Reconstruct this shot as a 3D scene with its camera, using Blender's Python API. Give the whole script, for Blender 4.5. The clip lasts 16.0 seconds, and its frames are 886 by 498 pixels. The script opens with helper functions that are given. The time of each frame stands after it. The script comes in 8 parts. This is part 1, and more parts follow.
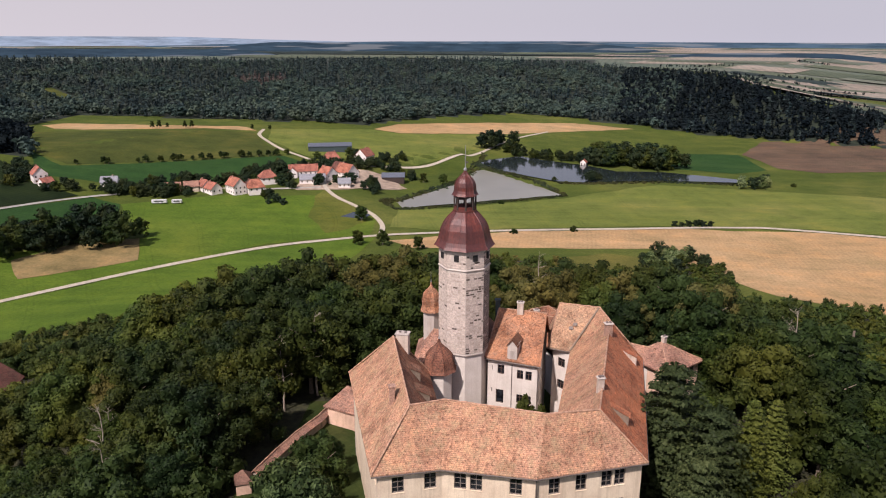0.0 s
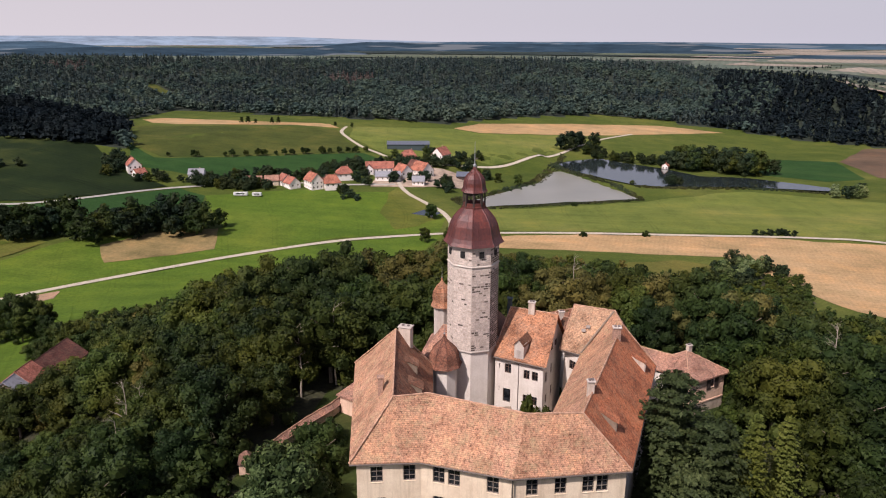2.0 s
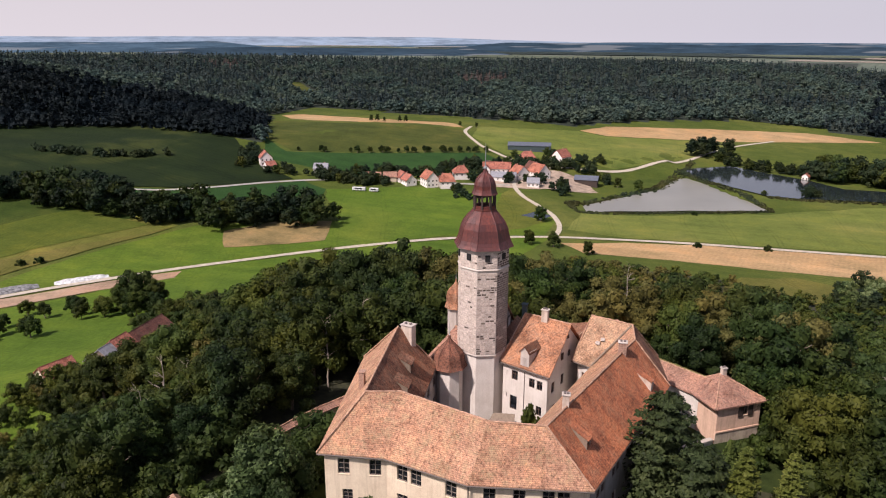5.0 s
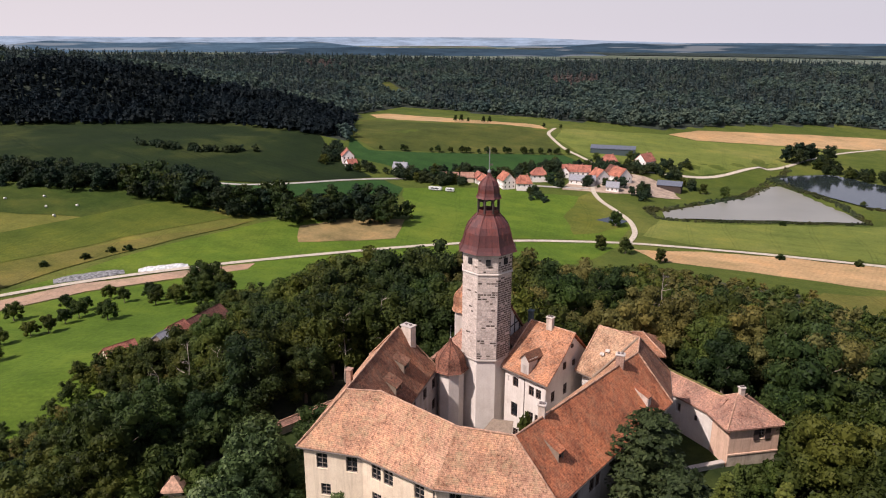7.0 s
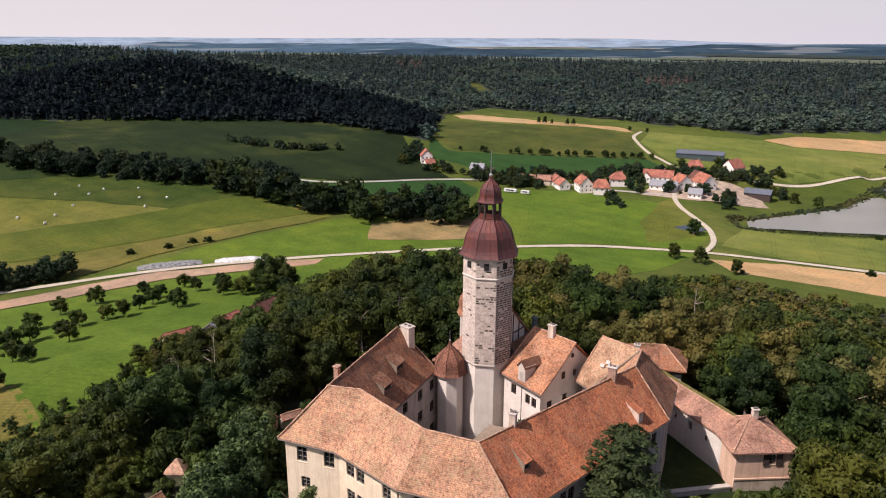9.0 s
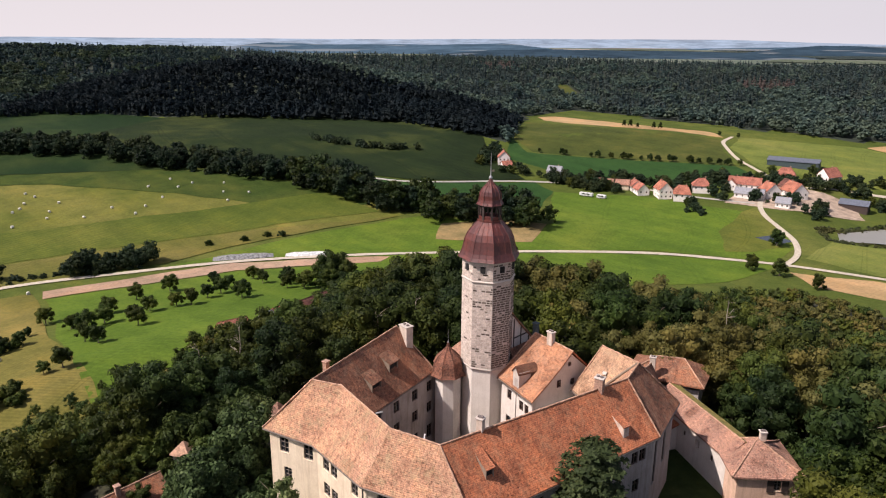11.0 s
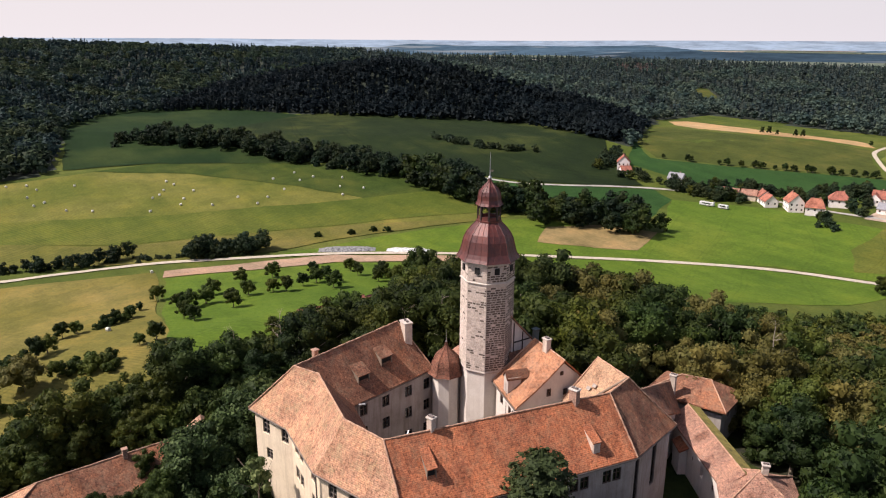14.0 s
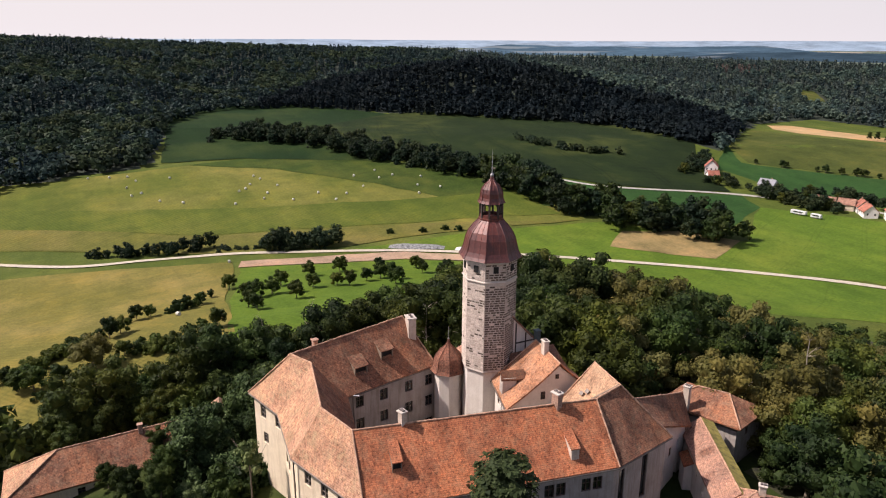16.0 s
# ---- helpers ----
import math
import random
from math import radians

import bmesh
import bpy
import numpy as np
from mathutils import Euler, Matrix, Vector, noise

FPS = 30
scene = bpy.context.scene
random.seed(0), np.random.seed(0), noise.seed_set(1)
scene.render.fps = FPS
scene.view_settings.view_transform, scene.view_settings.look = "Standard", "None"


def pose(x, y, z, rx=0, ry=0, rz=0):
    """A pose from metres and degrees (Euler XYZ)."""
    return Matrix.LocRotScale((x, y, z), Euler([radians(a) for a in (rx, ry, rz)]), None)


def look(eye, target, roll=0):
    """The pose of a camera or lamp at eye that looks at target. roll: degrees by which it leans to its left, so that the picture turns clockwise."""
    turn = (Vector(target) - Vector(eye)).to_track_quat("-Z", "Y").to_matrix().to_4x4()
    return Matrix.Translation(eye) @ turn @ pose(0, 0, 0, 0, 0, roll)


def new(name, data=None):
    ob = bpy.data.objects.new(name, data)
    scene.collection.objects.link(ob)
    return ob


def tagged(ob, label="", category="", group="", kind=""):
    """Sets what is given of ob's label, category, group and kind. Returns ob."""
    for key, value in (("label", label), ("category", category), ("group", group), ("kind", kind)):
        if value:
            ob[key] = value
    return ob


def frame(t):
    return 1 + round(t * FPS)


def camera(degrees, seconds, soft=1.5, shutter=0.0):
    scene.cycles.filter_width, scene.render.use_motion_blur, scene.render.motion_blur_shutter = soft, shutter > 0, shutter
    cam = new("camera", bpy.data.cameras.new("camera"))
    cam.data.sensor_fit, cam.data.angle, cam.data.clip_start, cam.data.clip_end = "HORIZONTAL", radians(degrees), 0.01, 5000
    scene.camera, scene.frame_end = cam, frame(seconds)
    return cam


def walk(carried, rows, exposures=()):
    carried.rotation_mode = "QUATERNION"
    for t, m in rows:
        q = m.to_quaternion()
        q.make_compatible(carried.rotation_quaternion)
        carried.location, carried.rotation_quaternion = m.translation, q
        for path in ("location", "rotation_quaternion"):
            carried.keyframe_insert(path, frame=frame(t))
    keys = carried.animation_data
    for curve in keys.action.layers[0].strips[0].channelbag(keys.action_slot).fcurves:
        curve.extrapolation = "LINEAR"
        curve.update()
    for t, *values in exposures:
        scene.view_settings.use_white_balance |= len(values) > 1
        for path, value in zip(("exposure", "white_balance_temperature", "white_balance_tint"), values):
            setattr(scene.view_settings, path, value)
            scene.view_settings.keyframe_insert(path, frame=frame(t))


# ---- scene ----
cam = camera(63.38, 16.0, 1.1)
# seconds, eye x y z in metres, yaw, pitch, roll in degrees
ROWS = [
    (0.0, 2.01, -89.96, 55.87, 2.97, -16.18, -0.09),
    (0.5, 4.44, -89.93, 55.67, 4.71, -16.17, -0.14),
    (1.0, 6.92, -89.78, 55.52, 6.47, -16.17, -0.18),
    (1.5, 9.44, -89.53, 55.42, 8.26, -16.17, -0.21),
    (2.0, 12.00, -89.16, 55.35, 10.08, -16.17, -0.23),
    (2.5, 14.58, -88.70, 55.32, 11.91, -16.17, -0.25),
    (3.0, 17.17, -88.12, 55.31, 13.76, -16.17, -0.26),
    (3.5, 19.78, -87.45, 55.34, 15.62, -16.18, -0.27),
    (4.0, 22.38, -86.67, 55.38, 17.49, -16.18, -0.27),
    (4.5, 24.98, -85.80, 55.44, 19.37, -16.18, -0.28),
    (5.0, 27.57, -84.83, 55.50, 21.25, -16.18, -0.28),
    (5.5, 30.14, -83.77, 55.58, 23.14, -16.18, -0.28),
    (6.0, 32.69, -82.61, 55.66, 25.02, -16.18, -0.28),
    (6.5, 35.21, -81.36, 55.74, 26.90, -16.18, -0.28),
    (7.0, 37.70, -80.03, 55.82, 28.78, -16.18, -0.29),
    (7.5, 40.14, -78.61, 55.90, 30.66, -16.17, -0.29),
    (8.0, 42.54, -77.11, 55.97, 32.53, -16.17, -0.29),
    (8.5, 44.90, -75.53, 56.03, 34.39, -16.16, -0.30),
    (9.0, 47.20, -73.88, 56.08, 36.25, -16.15, -0.30),
    (9.5, 49.44, -72.15, 56.12, 38.11, -16.14, -0.31),
    (10.0, 51.63, -70.34, 56.15, 39.96, -16.14, -0.32),
    (10.5, 53.76, -68.47, 56.16, 41.80, -16.12, -0.33),
    (11.0, 55.82, -66.54, 56.16, 43.65, -16.11, -0.35),
    (11.5, 57.82, -64.54, 56.14, 45.49, -16.10, -0.36),
    (12.0, 59.74, -62.49, 56.11, 47.33, -16.09, -0.37),
    (12.5, 61.60, -60.37, 56.07, 49.17, -16.08, -0.38),
    (13.0, 63.39, -58.21, 56.01, 51.02, -16.07, -0.39),
    (13.5, 65.10, -56.00, 55.94, 52.87, -16.06, -0.40),
    (14.0, 66.74, -53.74, 55.86, 54.74, -16.06, -0.41),
    (14.5, 68.31, -51.44, 55.76, 56.61, -16.05, -0.41),
    (15.0, 69.81, -49.10, 55.66, 58.50, -16.05, -0.41),
    (15.5, 71.23, -46.72, 55.55, 60.41, -16.05, -0.40),
    (16.0, 72.58, -44.32, 55.44, 62.34, -16.06, -0.38),
]
walk(cam, [(t, pose(x, y, z) @ pose(0, 0, 0, 0, 0, yaw) @ pose(0, 0, 0, 90 + pitch) @ pose(0, 0, 0, 0, 0, -roll)) for t, x, y, z, yaw, pitch, roll in ROWS], [(0.0, 0.03, 6300, 23), (4.0, 0.12, 6320, 23), (9.0, 0.24, 6400, 21), (16.0, 0.39, 6480, 19)])

# ---- sky, sun, exposure ----
SUN_AZ, SUN_EL = -119.0, 49.0      # degrees: direction towards the sun in plan from +x, and its height
world = bpy.data.worlds.new("sky")
scene.world = world
world.use_nodes = True
wn, wl = world.node_tree.nodes, world.node_tree.links
sky = wn.new("ShaderNodeTexSky")
sky.sky_type, sky.sun_disc = "NISHITA", False
sky.sun_elevation, sky.sun_rotation = radians(SUN_EL), radians(90 - SUN_AZ)
sky.air_density, sky.dust_density, sky.altitude = 1.0, 3.0, 400
sky_soft = wn.new("ShaderNodeMixRGB")
sky_soft.blend_type = "MIX"
sky_tone = wn.new("ShaderNodeMixRGB")      # pale haze, thickest low over the land and paler to the west
sky_tone.inputs[1].default_value, sky_tone.inputs[2].default_value = (6.1, 6.15, 6.5, 1), (7.6, 7.3, 7.2, 1)
sky_way = wn.new("ShaderNodeTexCoord")
sky_part = wn.new("ShaderNodeSeparateXYZ")
sky_haze = wn.new("ShaderNodeMapRange")
for k, v in zip((1, 2, 3, 4), (0.0, 0.45, 0.95, 0.12)):
    sky_haze.inputs[k].default_value = v
wl.new(sky_way.outputs["Generated"], sky_part.inputs[0])
wl.new(sky_part.outputs[2], sky_haze.inputs[0])
wl.new(sky_haze.outputs[0], sky_soft.inputs[0])
sky_west = wn.new("ShaderNodeMapRange")
for k, v in zip((1, 2, 3, 4), (0.35, -0.85, 0.0, 1.0)):
    sky_west.inputs[k].default_value = v
wl.new(sky_part.outputs[0], sky_west.inputs[0])
wl.new(sky_west.outputs[0], sky_tone.inputs[0])
wl.new(sky_tone.outputs[0], sky_soft.inputs[2])
wl.new(sky.outputs[0], sky_soft.inputs[1])
wl.new(sky_soft.outputs[0], wn["Background"].inputs[0])
wn["Background"].inputs[1].default_value = 0.092
sun_dir = Vector((math.cos(radians(SUN_AZ)) * math.cos(radians(SUN_EL)), math.sin(radians(SUN_AZ)) * math.cos(radians(SUN_EL)), math.sin(radians(SUN_EL))))
sun = new("sun", bpy.data.lights.new("sun", "SUN"))
sun.data.energy, sun.data.angle, sun.data.color = 5.0, radians(0.6), (1.0, 0.93, 0.82)
sun.matrix_world = look(sun_dir * 300, (0, 0, 0))


# ---- materials ----
class Nodes:
    """A small hand for node trees: every call adds one node and gives back its output."""

    def __init__(self, name):
        self.m = bpy.data.materials.new(name)
        self.m.use_nodes = True
        self.t = self.m.node_tree
        self.b = self.t.nodes["Principled BSDF"]
        self.out = self.t.nodes["Material Output"]

    def link(self, a, b):
        self.t.links.new(a, b)

    def node(self, kind, **values):
        n = self.t.nodes.new(kind)
        for k, v in values.items():
            n.inputs[k].default_value = v
        return n

    def coords(self, kind="Object", scale=(1, 1, 1), turn=0):
        c = self.node("ShaderNodeTexCoord")
        m = self.node("ShaderNodeMapping")
        m.inputs["Scale"].default_value = scale
        m.inputs["Rotation"].default_value = (0, 0, radians(turn))
        self.link(c.outputs[kind], m.inputs["Vector"])
        return m.outputs[0]

    def position(self, scale=(1, 1, 1), turn=0):
        c = self.node("ShaderNodeNewGeometry")
        m = self.node("ShaderNodeMapping")
        m.inputs["Scale"].default_value = scale
        m.inputs["Rotation"].default_value = (0, 0, radians(turn))
        self.link(c.outputs["Position"], m.inputs["Vector"])
        return m.outputs[0]

    def noise(self, vec, scale, detail=3.0, rough=0.6):
        n = self.node("ShaderNodeTexNoise", Scale=scale, Detail=detail, Roughness=rough)
        self.link(vec, n.inputs["Vector"])
        return n.outputs["Fac"]

    def ramp(self, fac, stops):
        r = self.node("ShaderNodeValToRGB")
        e = r.color_ramp.elements
        while len(e) < len(stops):
            e.new(0.5)
        for el, (p, c) in zip(e, stops):
            el.position = p
            el.color = (*c, 1) if len(c) == 3 else c
        self.link(fac, r.inputs[0])
        return r.outputs[0]

    def mix(self, a, b, fac, kind="MIX"):
        n = self.node("ShaderNodeMixRGB")
        n.blend_type = kind
        for sock, v in ((n.inputs[0], fac), (n.inputs[1], a), (n.inputs[2], b)):
            if isinstance(v, (int, float)):
                sock.default_value = v
            elif isinstance(v, tuple):
                sock.default_value = (*v, 1)
            else:
                self.link(v, sock)
        return n.outputs[0]

    def math(self, op, a, b=0.0):
        n = self.node("ShaderNodeMath")
        n.operation = op
        for sock, v in ((n.inputs[0], a), (n.inputs[1], b)):
            if isinstance(v, (int, float)):
                sock.default_value = v
            else:
                self.link(v, sock)
        return n.outputs[0]

    def bump(self, height, strength, distance):
        n = self.node("ShaderNodeBump", Strength=strength, Distance=distance)
        self.link(height, n.inputs["Height"])
        self.link(n.outputs[0], self.b.inputs["Normal"])

    def done(self, colour, rough=0.8, metal=0.0, spec=None):
        if isinstance(colour, tuple):
            self.b.inputs["Base Color"].default_value = (*colour, 1)
        else:
            self.link(colour, self.b.inputs["Base Color"])
        if isinstance(rough, (int, float)):
            self.b.inputs["Roughness"].default_value = rough
        else:
            self.link(rough, self.b.inputs["Roughness"])
        self.b.inputs["Metallic"].default_value = metal
        if spec is not None:
            self.b.inputs["Specular IOR Level"].default_value = spec
        return self.m


def roof_tiles(name, light, mid, dark, lichen=(0.30, 0.27, 0.19), lichen_amount=0.35, row=0.2, relaid=None):
    """Old clay plain tiles in courses, laid by the roof's own u (along the eave) and v (up the slope), in metres."""
    n = Nodes(name)
    uv = n.coords("UV")
    brick = n.node("ShaderNodeTexBrick")
    brick.offset = 0.5
    for k, v in (("Scale", 1.0), ("Mortar Size", 0.012), ("Mortar Smooth", 0.2), ("Bias", 0.0), ("Brick Width", 0.17), ("Row Height", row)):
        brick.inputs[k].default_value = v
    brick.inputs["Color1"].default_value = (0, 0, 0, 1)
    brick.inputs["Color2"].default_value = (1, 1, 1, 1)
    brick.inputs["Mortar"].default_value = (0.5, 0.5, 0.5, 1)
    n.link(uv, brick.inputs["Vector"])
    each = n.math("ADD", n.math("MULTIPLY", brick.outputs["Color"], 0.6), 0.2)
    tone = n.ramp(each, [(0.0, dark), (0.25, mid), (0.7, mid), (1.0, light)])
    pos = n.position()
    patch = n.noise(pos, 0.35, 4, 0.65)
    tone = n.mix(tone, n.ramp(patch, [(0.34, (0.58, 0.53, 0.50)), (0.5, (1, 1, 1)), (0.66, (1.35, 1.3, 1.2))]), 0.9, "MULTIPLY")
    if relaid:
        # stretches relaid with younger tiles
        young = n.noise(n.coords("UV", (1.0, 0.55, 1)), 0.17, 5, 0.72)
        tone = n.mix(tone, relaid, n.math("MULTIPLY", n.ramp(young, [(0.46, (0, 0, 0)), (0.60, (1, 1, 1))]), 0.62))
    fine = n.noise(pos, 3.2, 4, 0.75)
    tone = n.mix(tone, n.ramp(fine, [(0.32, (0.45, 0.42, 0.40)), (0.48, (1, 1, 1)), (0.66, (1.15, 1.12, 1.05))]), 0.9, "MULTIPLY")
    speck = n.noise(pos, 4.6, 3, 0.85)
    tone = n.mix(tone, n.ramp(speck, [(0.36, (0.22, 0.19, 0.18)), (0.46, (0.93, 0.93, 0.93)), (0.55, (1.06, 1.06, 1.06)), (0.67, (1.6, 1.52, 1.45))]), 0.75, "MULTIPLY")
    grow = n.noise(pos, 0.9, 6, 0.8)
    tone = n.mix(tone, lichen, n.math("MULTIPLY", n.ramp(grow, [(0.46, (0, 0, 0)), (0.66, (1, 1, 1))]), lichen_amount))
    tone = n.mix(tone, (0.05, 0.035, 0.03), n.math("MULTIPLY", brick.outputs["Fac"], 0.32))
    worn = n.noise(n.coords("UV", (0.9, 0.16, 1)), 1.0, 5, 0.7)
    tone = n.mix(tone, n.ramp(worn, [(0.34, (0.5, 0.46, 0.44)), (0.47, (1, 1, 1)), (0.57, (1, 1, 1)), (0.68, (1.4, 1.32, 1.25))]), 0.5, "MULTIPLY")
    sep = n.node("ShaderNodeSeparateXYZ")
    n.link(uv, sep.inputs[0])
    saw = n.math("FRACT", n.math("DIVIDE", sep.outputs[1], row))
    tone = n.mix(tone, n.ramp(saw, [(0.0, (0.42, 0.38, 0.36)), (0.35, (1, 1, 1))]), 0.33, "MULTIPLY")
    # slipped and replaced tiles: small groups paler, redder or black with age
    group = n.noise(n.coords("UV", (1, 1.4, 1)), 2.1, 3, 0.8)
    tone = n.mix(tone, n.ramp(group, [(0.30, (0.34, 0.30, 0.29)), (0.42, (0.92, 0.92, 0.92)), (0.56, (1.0, 1.0, 1.0)), (0.68, (1.45, 1.22, 1.05))]), 0.75, "MULTIPLY")
    h = n.math("ADD", n.math("MULTIPLY", saw, -0.6), n.math("MULTIPLY", each, 0.5))
    h = n.math("ADD", h, n.math("MULTIPLY", fine, 0.8))
    n.bump(h, 0.7, 0.05)
    return n.done(tone, 0.9, spec=0.2)


def plaster(name, base, stain, streak=0.5, scale=1.0):
    n = Nodes(name)
    pos = n.position()
    big = n.noise(pos, 0.35 * scale, 5, 0.7)
    tone = n.mix(base, stain, n.ramp(big, [(0.42, (0, 0, 0)), (0.75, (1, 1, 1))]))
    runs = n.noise(n.position((1.6, 1.6, 0.12)), 1.1, 4, 0.7)
    tone = n.mix(tone, n.ramp(runs, [(0.3, (0.5, 0.45, 0.4)), (0.52, (1, 1, 1))]), streak, "MULTIPLY")
    fine = n.noise(pos, 9, 4, 0.7)
    tone = n.mix(tone, n.ramp(fine, [(0.3, (0.82, 0.8, 0.78)), (0.6, (1.04, 1.04, 1.04))]), 0.7, "MULTIPLY")
    n.bump(fine, 0.35, 0.03)
    return n.done(tone, 0.92, spec=0.2)


def stone(name, a, b, c):
    n = Nodes(name)
    info = n.node("ShaderNodeObjectInfo").outputs["Random"]
    isl = n.node("ShaderNodeNewGeometry").outputs["Random Per Island"]
    pick = n.math("FRACT", n.math("ADD", info, n.math("MULTIPLY", isl, 7.3)))
    tone = n.ramp(pick, [(0.0, a), (0.5, b), (1.0, c)])
    pos = n.position()
    fine = n.noise(pos, 4, 5, 0.7)
    tone = n.mix(tone, n.ramp(fine, [(0.3, (0.55, 0.53, 0.5)), (0.62, (1.12, 1.1, 1.08))]), 0.9, "MULTIPLY")
    n.bump(fine, 0.6, 0.06)
    return n.done(tone, 0.92, spec=0.2)


def plain(name, base, rough=0.7, metal=0.0, vary=0.25, scale=3.0, bump=0.2):
    n = Nodes(name)
    f = n.noise(n.position(), scale, 4, 0.65)
    lo = tuple(v * (1 - vary) for v in base)
    hi = tuple(min(1, v * (1 + vary)) for v in base)
    n.bump(f, bump, 0.03)
    return n.done(n.ramp(f, [(0.3, lo), (0.7, hi)]), rough, metal)


def foliage(name, dark, mid, light, patch=0.11, shine=0.12, hues=0.85):
    """Leaves: each leaf its own tone, each few metres of crown their own hue."""
    n = Nodes(name)
    isl = n.node("ShaderNodeNewGeometry").outputs["Random Per Island"]
    info = n.node("ShaderNodeObjectInfo").outputs["Random"]
    big = n.noise(n.position(), patch, 2, 0.5)
    hue = n.noise(n.position((1, 1, 0.5)), patch * 0.7, 1, 0.5)
    k = n.math("ADD", n.math("MULTIPLY", isl, 0.5), n.math("MULTIPLY", n.math("SUBTRACT", big, 0.5), 1.5))
    k = n.math("ADD", k, n.math("MULTIPLY", info, 0.4))
    tone = n.ramp(n.math("SUBTRACT", k, 0.01), [(0.05, dark), (0.4, mid), (0.85, light)])
    tone = n.mix(tone, n.ramp(hue, [(0.36, (0.74, 0.92, 1.12)), (0.5, (1, 1, 1)), (0.64, (1.34, 1.10, 0.82))]), hues, "MULTIPLY")
    m = n.done(tone, 0.6, spec=shine)
    tr = n.node("ShaderNodeBsdfTranslucent")
    n.link(tone, tr.inputs["Color"])
    mix = n.node("ShaderNodeMixShader")
    mix.inputs[0].default_value = 0.3
    n.link(n.b.outputs[0], mix.inputs[1])
    n.link(tr.outputs[0], mix.inputs[2])
    n.link(mix.outputs[0], n.out.inputs[0])
    return m


def crop(name, a, b, c, turn=0.0, lines=0.18, width=6.0, patch=0.012, contrast=1.0):
    """Meadow or field: broad patches, fine growth, and faint lines left by the machines."""
    n = Nodes(name)
    pos = n.position()
    big = n.noise(pos, patch, 4, 0.6)
    tone = n.ramp(big, [(0.5 - 0.2 * contrast, a), (0.5, b), (0.5 + 0.2 * contrast, c)])
    wave = n.node("ShaderNodeTexWave", Scale=1.0 / width, Distortion=1.2, Detail=2.0)
    wave.inputs["Detail Scale"].default_value = 0.4
    n.link(n.position((1, 1, 1), turn), wave.inputs["Vector"])
    tone = n.mix(tone, n.ramp(wave.outputs["Fac"], [(0.2, (0.7, 0.72, 0.68)), (0.8, (1.15, 1.12, 1.1))]), lines, "MULTIPLY")
    streak = n.noise(n.position((0.012, 0.11, 0.1), turn), 1.0, 4, 0.6)
    tone = n.mix(tone, n.ramp(streak, [(0.3, (0.72, 0.76, 0.7)), (0.7, (1.2, 1.16, 1.1))]), 0.55, "MULTIPLY")
    # wheel tracks in pairs, and dry or lush blotches a few metres across
    sep = n.node("ShaderNodeSeparateXYZ")
    bend = n.node("ShaderNodeVectorMath")
    bend.operation = "ADD"
    wob = n.node("ShaderNodeTexNoise", Scale=0.008, Detail=1.0)
    n.link(pos, wob.inputs["Vector"])
    far = n.node("ShaderNodeVectorMath")
    far.operation = "SCALE"
    far.inputs["Scale"].default_value = 40.0
    n.link(wob.outputs["Color"], far.inputs[0])
    n.link(n.position((1, 1, 1), turn + 90), bend.inputs[0])
    n.link(far.outputs[0], bend.inputs[1])
    n.link(bend.outputs[0], sep.inputs[0])
    lane = n.math("ABSOLUTE", n.math("SUBTRACT", n.math("FRACT", n.math("DIVIDE", sep.outputs[0], width * 3.5)), 0.5))
    rut = n.math("LESS_THAN", n.math("ABSOLUTE", n.math("SUBTRACT", lane, 0.05)), 0.014)
    tone = n.mix(tone, n.mix(tone, (0.62, 0.66, 0.6), 1.0, "MULTIPLY"), n.math("MULTIPLY", rut, lines * 1.6))
    blotch = n.noise(pos, 0.06, 5, 0.7)
    tone = n.mix(tone, n.ramp(blotch, [(0.34, (0.74, 0.80, 0.74)), (0.5, (1, 1, 1)), (0.68, (1.30, 1.16, 1.02))]), 0.8, "MULTIPLY")
    fine = n.noise(pos, 0.8, 5, 0.75)
    tone = n.mix(tone, n.ramp(fine, [(0.3, (0.62, 0.66, 0.6)), (0.7, (1.28, 1.24, 1.16))]), 0.75, "MULTIPLY")
    n.bump(fine, 0.4, 0.5)
    return n.done(tone, 0.95, spec=0.1)


# tone for sun-facing slopes: part of the sunlight is in this paler colour
M_TILE_S = roof_tiles("clay tiles, salmon tan, sunny side", (0.56, 0.37, 0.250), (0.420, 0.228, 0.146), (0.27, 0.140, 0.096), lichen=(0.42, 0.340, 0.195), lichen_amount=0.55, relaid=(0.52, 0.300, 0.205))
M_TILE_E = roof_tiles("clay tiles, red brown", (0.58, 0.265, 0.142), (0.378, 0.134, 0.069), (0.165, 0.075, 0.048), lichen=(0.36, 0.245, 0.150), lichen_amount=0.35, relaid=(0.54, 0.185, 0.082))
# weathered tiles; also the darker shade-side tone on roofs laid with M_TILE_S
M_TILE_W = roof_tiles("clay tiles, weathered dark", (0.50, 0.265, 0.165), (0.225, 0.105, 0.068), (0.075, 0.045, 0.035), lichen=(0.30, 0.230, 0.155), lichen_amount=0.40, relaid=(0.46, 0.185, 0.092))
M_TILE_N = roof_tiles("clay tiles, new orange", (0.527, 0.337, 0.220), (0.402, 0.192, 0.110), (0.213, 0.107, 0.070), lichen=(0.251, 0.230, 0.186), lichen_amount=0.3)
M_TILE_O = roof_tiles("clay tiles, dark brown red", (0.30, 0.15, 0.10), (0.20, 0.088, 0.06), (0.11, 0.055, 0.042), lichen=(0.20, 0.15, 0.11), lichen_amount=0.3)
